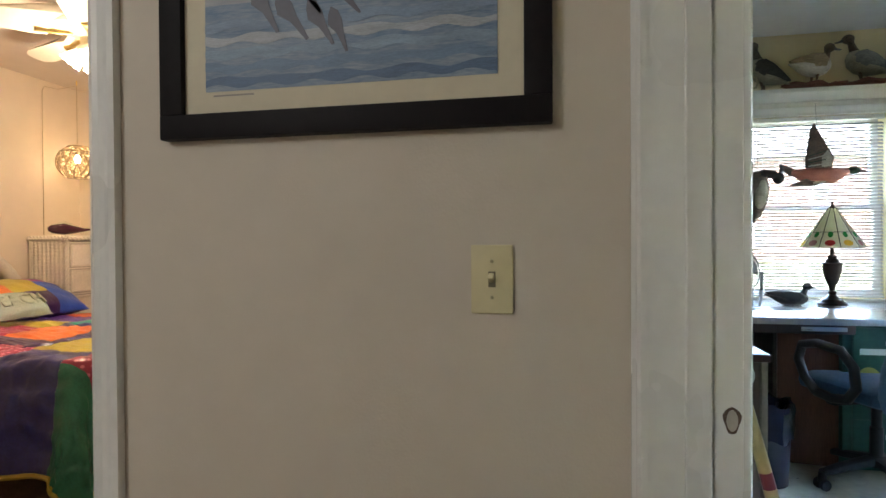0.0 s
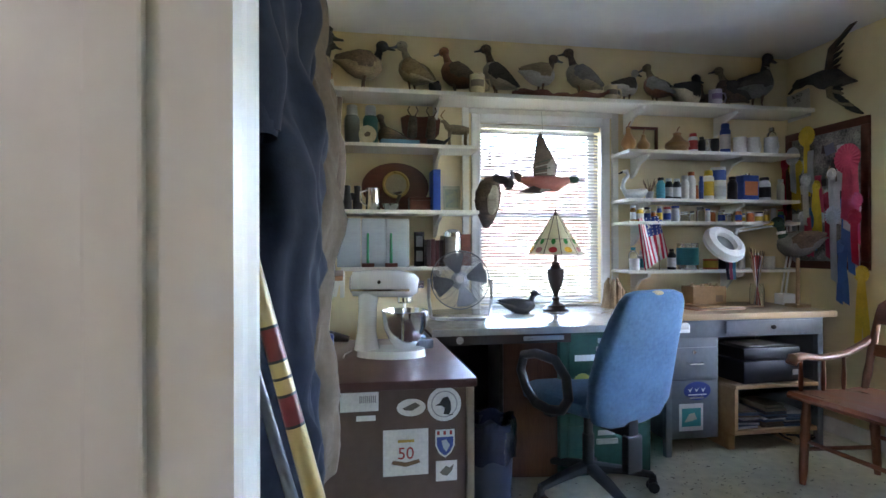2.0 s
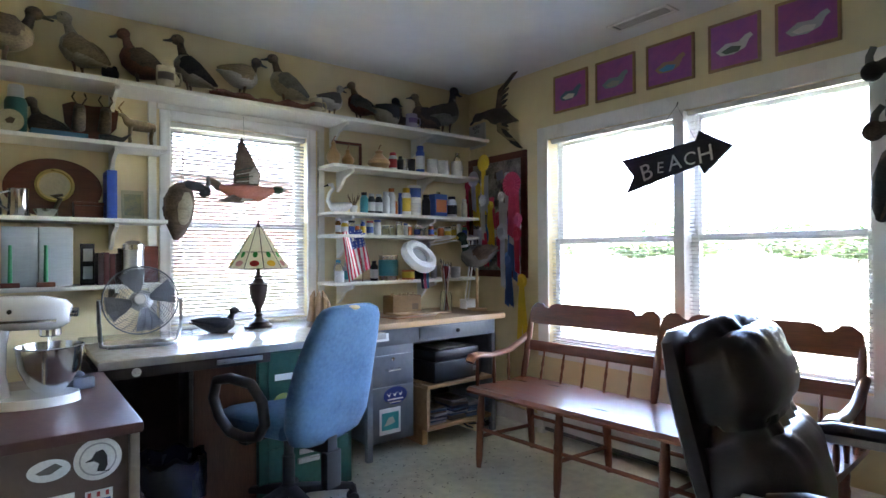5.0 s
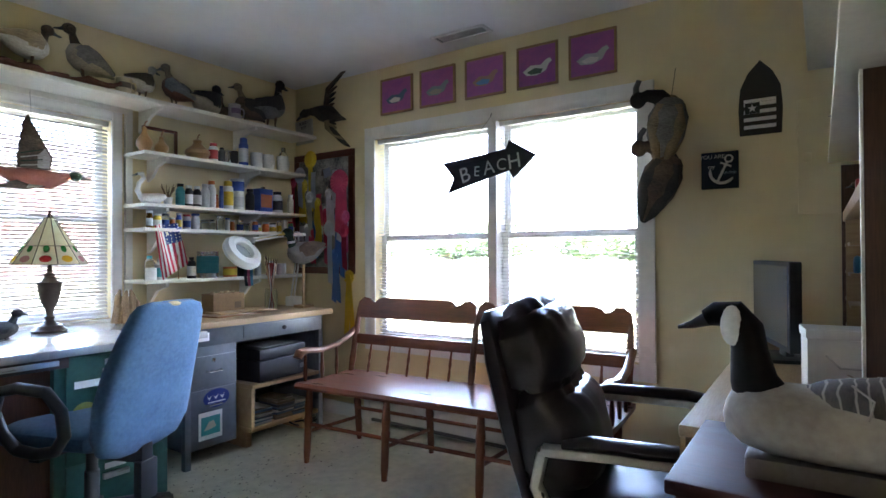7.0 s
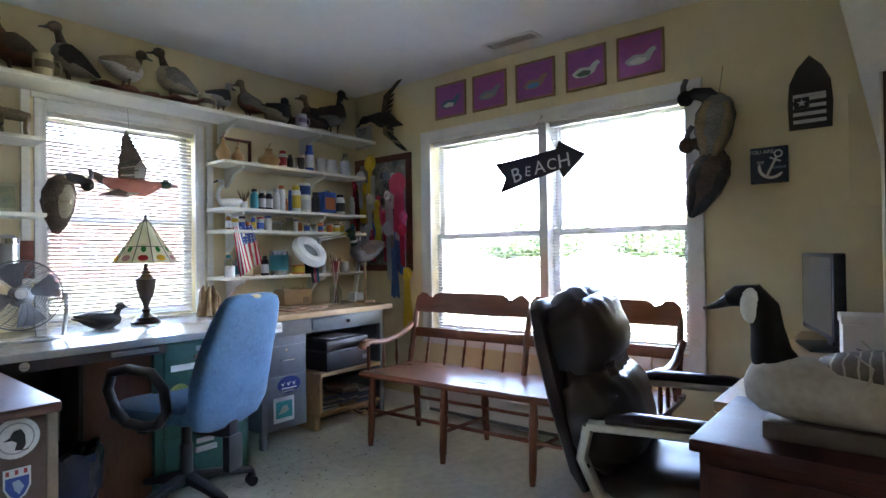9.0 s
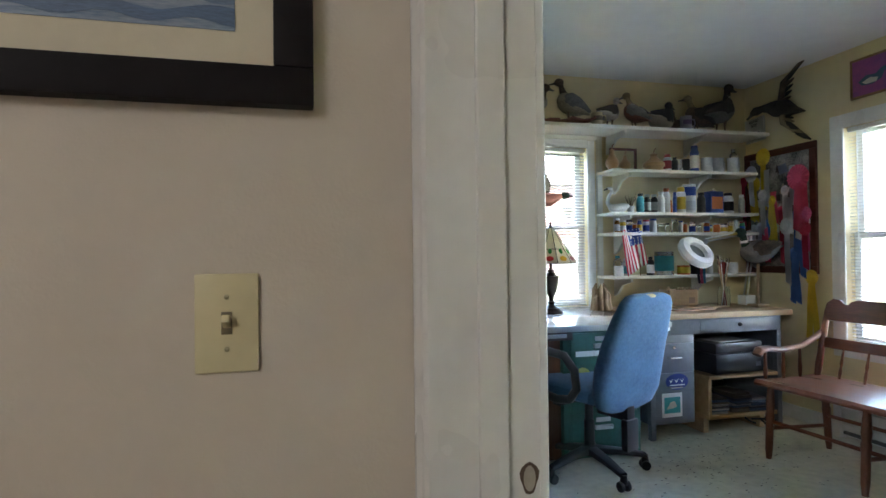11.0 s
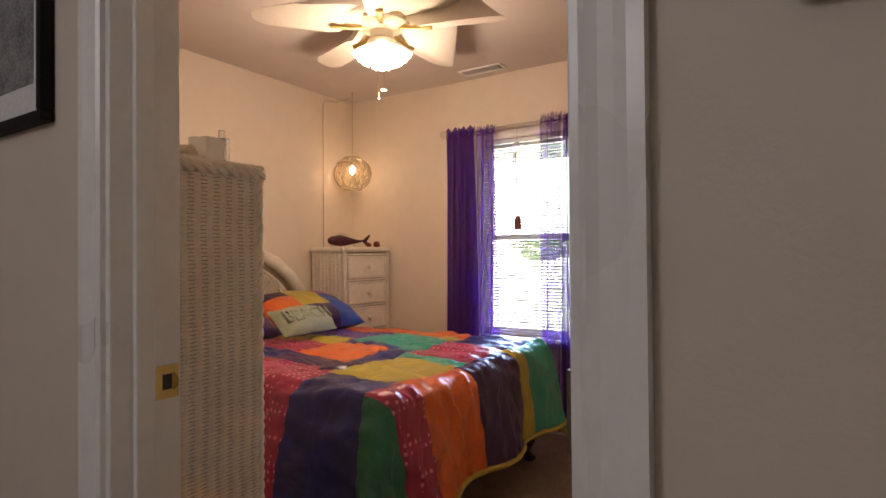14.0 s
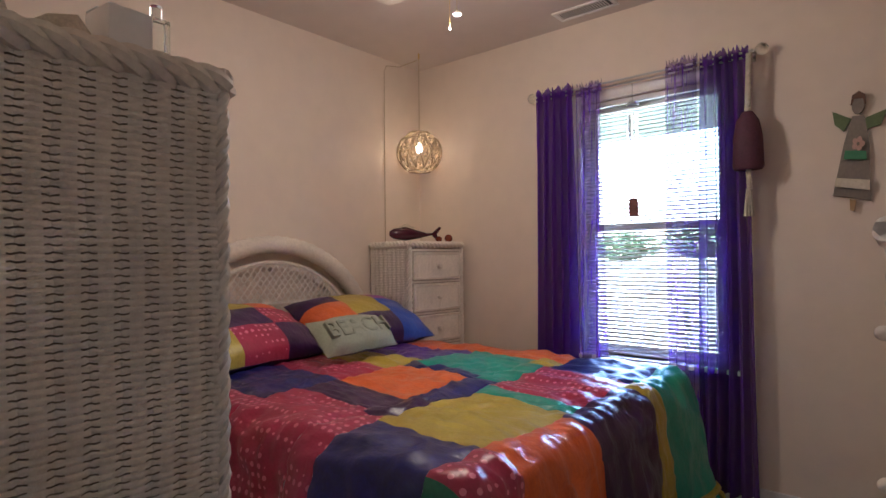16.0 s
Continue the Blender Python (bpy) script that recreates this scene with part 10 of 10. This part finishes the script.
# wind chime
th = thing("wind_chime", (-2.285, 3.79, 1.99), 0, "small metal wind chime with a wooden tag", "wind chime")
bm = B(); tube(bm, [(0, 0, 0), (0, 0, -0.09)], 0.0012, 4); tube(bm, [(0, 0, -0.4), (0, 0, -0.57)], 0.0008, 4); part("string", bm, K_, th)
bm = B(); lathe(bm, [(0, -0.085), (0.012, -0.09), (0.032, -0.105), (0.03, -0.11), (0, -0.10)], seg=16, caps=False); part("cap", bm, M_STEEL, th)
for k in range(5):
    a = 2 * math.pi * k / 5
    bm = B(); tube(bm, [(0.024 * math.cos(a), 0.024 * math.sin(a), -0.11), (0.024 * math.cos(a), 0.024 * math.sin(a), -0.15)], 0.0006, 4); tube(bm, [(0.024 * math.cos(a), 0.024 * math.sin(a), -0.15), (0.024 * math.cos(a), 0.024 * math.sin(a), -0.33 - 0.02 * k)], 0.0045, 8); part("chime_tube", bm, M_CHROME, th)
bm = B(); slab(bm, [(-0.024, -0.66), (0.024, -0.66), (0.024, -0.59), (0.014, -0.57), (-0.014, -0.57), (-0.024, -0.59)], 0.006, pose(0, -0.003, 0)); part("wooden_tag", bm, M_PLAQUE, th)
bm = B(); slab(bm, [(0.018 * math.cos(a), 0.022 * math.sin(a)) for a in [2 * math.pi * i / 16 for i in range(16)]], 0.006, None); single("glass_suncatcher", bm, CLR, (-2.47, 3.84, 1.80), 0, "small clear glass drop hanging in the window", "suncatcher")
# buoy and rope
th = thing("wooden_buoy", (-1.765, 3.75, 1.50), 0, "dark maroon wooden buoy hung on white rope", "buoy")
bm = B(); loft(bm, [((0, 0, 0.0), 0.055, 0.045), ((0, 0, 0.015), 0.062, 0.052), ((0, 0, 0.14), 0.058, 0.048), ((0, 0, 0.21), 0.045, 0.038), ((0, 0, 0.25), 0.02, 0.018)], 18, up=(0, 1, 0)); part("float", bm, mat("maroon_wood", (0.075, 0.022, 0.04), 0.7, var=0.25, scale=12, bump=0.2), th)
rope = mat("white_rope", (0.55, 0.50, 0.42), 0.9, var=0.2, scale=60, bump=0.6, bscale=300)
bm = B(); braid(bm, (0, 0, 0.25), (0.01, 0.0, 0.5), 0.009, 0.02); part("rope", bm, rope, th)
bm = B(); braid(bm, (0, 0, 0.0), (0.005, 0, -0.09), 0.008, 0.02)
for k in range(9):
    a = k * 0.7
    tube(bm, [(0.006 * math.cos(a), 0.006 * math.sin(a), -0.08), (0.018 * math.cos(a), 0.014 * math.sin(a), -0.2)], 0.004, 5)
part("rope_tail", bm, rope, th)
# angel ornament as plain shapes
th = thing("angel_ornament", (-1.415, BACK, 1.33), 0, "flat painted wooden angel ornament with green wings", "ornament", ry=4)
th.scale = (0.72, 1, 1)
tin = col(0.22, 0.19, 0.15, 0.6)
bm = B()
slab(bm, [(-0.09, 0.04), (0.085, 0.02), (0.06, 0.25), (0.03, 0.36), (-0.025, 0.36), (-0.055, 0.25)], 0.014, pose(0, -0.03, 0), 0.003)
slab(bm, [(0.03 * math.cos(a), 0.40 + 0.036 * math.sin(a)) for a in [2 * math.pi * i / 16 for i in range(16)]], 0.014, pose(0, -0.03, 0))
part("body", bm, tin, th)
bm = B(); slab(bm, [(-0.03, 0.35), (-0.12, 0.385), (-0.105, 0.33), (-0.06, 0.30)], 0.01, pose(0, -0.014, 0)); part("wing", bm, col(0.12, 0.17, 0.06), th)
bm = B(); slab(bm, [(0.03, 0.30), (0.105, 0.32), (0.13, 0.38), (0.035, 0.35)][::1], 0.01, pose(0, -0.014, 0)); part("wing", bm, col(0.12, 0.17, 0.06), th)
bm = B(); slab(bm, [(-0.085, 0.075), (0.08, 0.06), (0.075, 0.10), (-0.078, 0.11)], 0.003, pose(0, -0.0335, 0)); part("cream_band", bm, CREAMCUP, th)
bm = B(); slab(bm, [(-0.05, 0.185), (0.055, 0.18), (0.05, 0.215), (-0.045, 0.22)], 0.003, pose(0, -0.0335, 0)); part("leaf_band", bm, GR, th)
bm = B()
for k in range(5):
    a = 2 * math.pi * k / 5
    stick_disc(bm, (0.012 + 0.018 * math.cos(a), 0.245 + 0.018 * math.sin(a)), 0.012, 10, y=-0.0345, t=0.004)
part("flower", bm, col(0.5, 0.32, 0.26), th)
bm = B(); slab(bm, [(-0.035, 0.40), (-0.03, 0.44), (0.0, 0.455), (0.03, 0.44), (0.035, 0.40), (0.028, 0.40), (0.02, 0.425), (-0.02, 0.425), (-0.028, 0.40)], 0.004, pose(0, -0.034, 0)); part("hair", bm, col(0.12, 0.06, 0.03), th)
bm = B(); slab(bm, [(-0.01, 0.025), (0.02, 0.02), (0.015, -0.025), (-0.005, -0.02)], 0.01, pose(0, -0.026, 0)); part("foot", bm, K_TAN, th)
# things on the wicker chests
th = thing("dark_tray", (-1.02, 2.20, 1.183), 8, "dark flat tray of small things on the chest", "tray")
bm = B(); lathe(bm, [(0, 0), (0.12, 0), (0.165, 0.012), (0.17, 0.016), (0.12, 0.005), (0, 0.005)], seg=28, caps=False); part("tray", bm, M_DARKMETAL, th)
for k in range(5):
    bm = B(); ball(bm, (random.uniform(-0.09, 0.09), random.uniform(-0.09, 0.09), 0.017), (0.022, 0.018, 0.012), 10); part("trinket", bm, col(*random.choice([(0.3, 0.12, 0.08), (0.1, 0.1, 0.1), (0.4, 0.35, 0.3)])), th)
bm = B(); box(bm, (-0.08, -0.06, 0), (0.08, 0.06, 0.05), 0.014); single("dark_pouch", bm, M_LEATHER, (-0.86, 2.12, 1.183), 12, "dark leather pouch on the chest", "pouch")
th = thing("white_carton", (-2.08, 1.375, 1.414), 6, "white carton on the wardrobe chest", "box")
plate(th, "body", (-0.035, -0.03, 0), (0.035, 0.03, 0.075), M_WHITE, "", 0.002)
plate(th, "flap", (-0.034, -0.03, 0.0755), (0.0, 0.03, 0.078), M_WHITE, "", 0.001)
th = thing("clear_bottle", (-2.09, 1.43, 1.414), 0, "clear square bottle on the chest", "bottle")
bm = B(); box(bm, (-0.02, -0.014, 0), (0.02, 0.014, 0.085), 0.005); part("body", bm, CLR, th)
bm = B(); tube(bm, [(0, 0, 0.086), (0, 0, 0.108)], 0.009, 10); part("stopper", bm, CLR, th)
SHELLM = mat("sea_shell", (0.62, 0.54, 0.42), 0.5, var=0.25, scale=25, bump=0.3)
for x, y, r in ((-2.06, 1.30, 0.028), (-2.08, 1.25, 0.024), (-2.05, 1.21, 0.03), (-2.12, 1.28, 0.026)):
    bm = B(); tube(bm, [(-r * 1.6, 0, r * 0.5), (-r * 0.5, 0, r * 0.8), (r * 0.4, 0, r * 0.9), (r * 1.5, 0, r * 0.4)], [r * 0.2, r * 0.7, r * 0.85, r * 0.1], 10); single("sea_shell", bm, SHELLM, (x, y, 1.414), random.uniform(0, 180), "pale sea shell on the wicker rim", "shell", "shells")
th = thing("brass_perfume_set", (-2.07, 1.17, 1.414), 0, "dark beaded ornament with brass neck", "ornament")
for k in range(5):
    bm = B(); ball(bm, (0.018 * math.cos(k * 1.25), 0.018 * math.sin(k * 1.25), 0.02 + 0.012 * k), 0.017, 10); part("bead", bm, col(0.06, 0.02, 0.025, 0.15), th)
bm = B(); tube(bm, [(0, 0, 0.08), (0, 0, 0.16)], [0.01, 0.006], 10); part("neck", bm, M_BRASS, th)

# ---- outside the windows ----
M_RAIL = mat("white_porch_rail", (0.75, 0.75, 0.74), 0.5, var=0.05)
th = thing("porch_railing", (-2.3, 5.6, -0.6), 0, "white porch railing outside the bedroom window", "railing")
plate(th, "top_rail", (-2.0, -0.04, 1.42), (2.0, 0.04, 1.48), M_RAIL, "", 0.004)
plate(th, "bottom_rail", (-2.0, -0.03, 0.7), (2.0, 0.03, 0.76), M_RAIL, "", 0.004)
for x in (-2.0, 0.0, 2.0):
    plate(th, "post", (x - 0.05, -0.05, 0), (x + 0.05, 0.05, 1.55), M_RAIL, "", 0.004)
bm = B(); box(bm, (-0.018, -0.018, 0.7605), (0.018, 0.018, 1.4195), 0.002); me = mesh("baluster", bm, M_RAIL)
for k in range(34):
    if abs(-1.9 + k * 0.115) > 0.06:
        shared("baluster", me, th, pose(-1.9 + k * 0.115, 0, 0))
bm = B(); box(bm, (-4.2, BACK + 0.2, -0.62), (0.0, 5.75, -0.1), 0.01); structure("pavement_porch", bm, M_RAIL, "painted porch floor")
bm = B(); box(bm, (-4.3, BACK + 0.17, 2.15), (0.1, 5.9, 2.3), 0.01); structure("roof_porch", bm, mat("porch_ceiling", (0.16, 0.20, 0.16), 0.7), "porch roof over the bedroom window")


def tree(at, h, r, seed, label):
    rnd = random.Random(seed)
    th = thing("tree", at, rnd.uniform(0, 360), label, "tree", "trees beyond the lawn")
    bm = B(); tube(bm, [(0, 0, 0), (0.1, 0, h * 0.25), (0, 0.1, h * 0.5), (0.1, 0, h * 0.8)], [h * 0.03, h * 0.022, h * 0.015, h * 0.005], 8)
    for k in range(7):
        a = rnd.uniform(0, 6.28)
        z = h * rnd.uniform(0.28, 0.65)
        tube(bm, [(0.05, 0.05, z), (r * 0.5 * math.cos(a), r * 0.5 * math.sin(a), z + h * 0.12), (r * 0.8 * math.cos(a), r * 0.8 * math.sin(a), z + h * 0.16)], [h * 0.01, h * 0.006, h * 0.002], 5)
    part("trunk", bm, M_BARK, th)
    vs, fs = [], []
    for k in range(1500):
        a, q = rnd.uniform(0, 6.28), rnd.uniform(-1, 1)
        rr = r * math.sqrt(max(0.0, 1 - q * q)) * rnd.uniform(0.45, 1.0) * (1 + 0.25 * math.sin(3 * a + seed))
        c = Vector((rr * math.cos(a), rr * math.sin(a), h * 0.62 + q * h * 0.38))
        e = Vector((rnd.uniform(-1, 1), rnd.uniform(-1, 1), rnd.uniform(-1, 1))).normalized()
        f = e.cross(Vector((0.3, 0.2, 0.9))).normalized()
        s = rnd.uniform(0.12, 0.26) * r / 2
        i = len(vs)
        vs += [tuple(c - e * s), tuple(c + f * s * 0.5), tuple(c + e * s), tuple(c - f * s * 0.5)]
        fs.append((i, i + 1, i + 2, i + 3))
    me = bpy.data.meshes.new("crown")
    me.from_pydata(vs, [], fs)
    me.materials.append(M_LEAF)
    cr = new("crown", me)
    cr.parent = th


M_BARK = mat("tree_bark", (0.10, 0.07, 0.05), 0.9, var=0.3, scale=12, bump=0.6)
M_LEAF = mat("tree_leaves", (0.055, 0.10, 0.03), 0.7, second=(0.03, 0.06, 0.018), scale=3, bump=0)
for k in range(16):
    tree((62 + (k % 3) * 5, -30 + k * 7.0, -0.6), 4.4 + (k * 37 % 7) * 0.3, 4.2, k, "leafy green tree beyond the lawn")
for k in range(9):
    tree((-30 + k * 8.0, 70 + (k % 2) * 6, -0.6), 4.5 + (k * 29 % 5) * 0.3, 4.4, 40 + k, "leafy green tree beyond the lawn")

# ---- brick house across the lawn ----
def far_house():
    th = thing("brick_house", (19, 52, -0.6), 0, "dusky red brick house across the lawn", "house")
    brick = mat("far_brick", (0.105, 0.062, 0.056), 0.9, second=(0.075, 0.044, 0.040), scale=1.2, bump=0.3, bscale=8)
    roof = mat("far_shingles", (0.06, 0.058, 0.06), 0.9, var=0.2, scale=2, bump=0.3, bscale=6)
    plate(th, "wall", (-14, 0, 0), (14, 9, 8.6), brick, "", 0.02)
    bm = B(); slab(bm, [(-1.0, 8.61), (10.0, 8.61), (4.5, 12.0)], 29.0, pose(14.5, 0, 0, 0, 0, 90)); part("roof", bm, roof, th)
    for x in (-11, -6.5, -2, 2.5, 7, 11.5):
        for z in (1.2, 5.0):
            w = plate(th, "window", (x - 0.6, -0.06, z), (x + 0.6, -0.002, z + 1.8), M_RAIL, "white framed window", 0.01)
            plate(w, "pane", (x - 0.5, -0.09, z + 0.1), (x + 0.5, -0.062, z + 1.7), col(0.05, 0.06, 0.07, 0.1), "", 0)
    return th


far_house()


# ---- flecks of dirt on the workroom floor ----
vs, fs = [], []
rnd = random.Random(5)
for k in range(420):
    x, y = rnd.gauss(2.15, 0.42), rnd.gauss(2.95, 0.30)
    if not (0.9 < x < 3.2 and 1.2 < y < 3.75):
        continue
    s, a = rnd.uniform(0.002, 0.009), rnd.uniform(0, 6.28)
    i = len(vs)
    for q in range(5):
        r = s * rnd.uniform(0.5, 1.2)
        vs.append((x + r * math.cos(a + q * 1.256), y + r * 0.6 * math.sin(a + q * 1.256), 0.0012 + 0.001 * rnd.random()))
    fs.append((i, i + 1, i + 2, i + 3, i + 4))
me = bpy.data.meshes.new("floor_flecks")
me.from_pydata(vs, [], fs)
me.materials.append(col(0.06, 0.05, 0.035, 0.9))
tagged(new("floor_flecks", me), "dark flecks and wood chips scattered on the floor", "debris", kind="stuff")
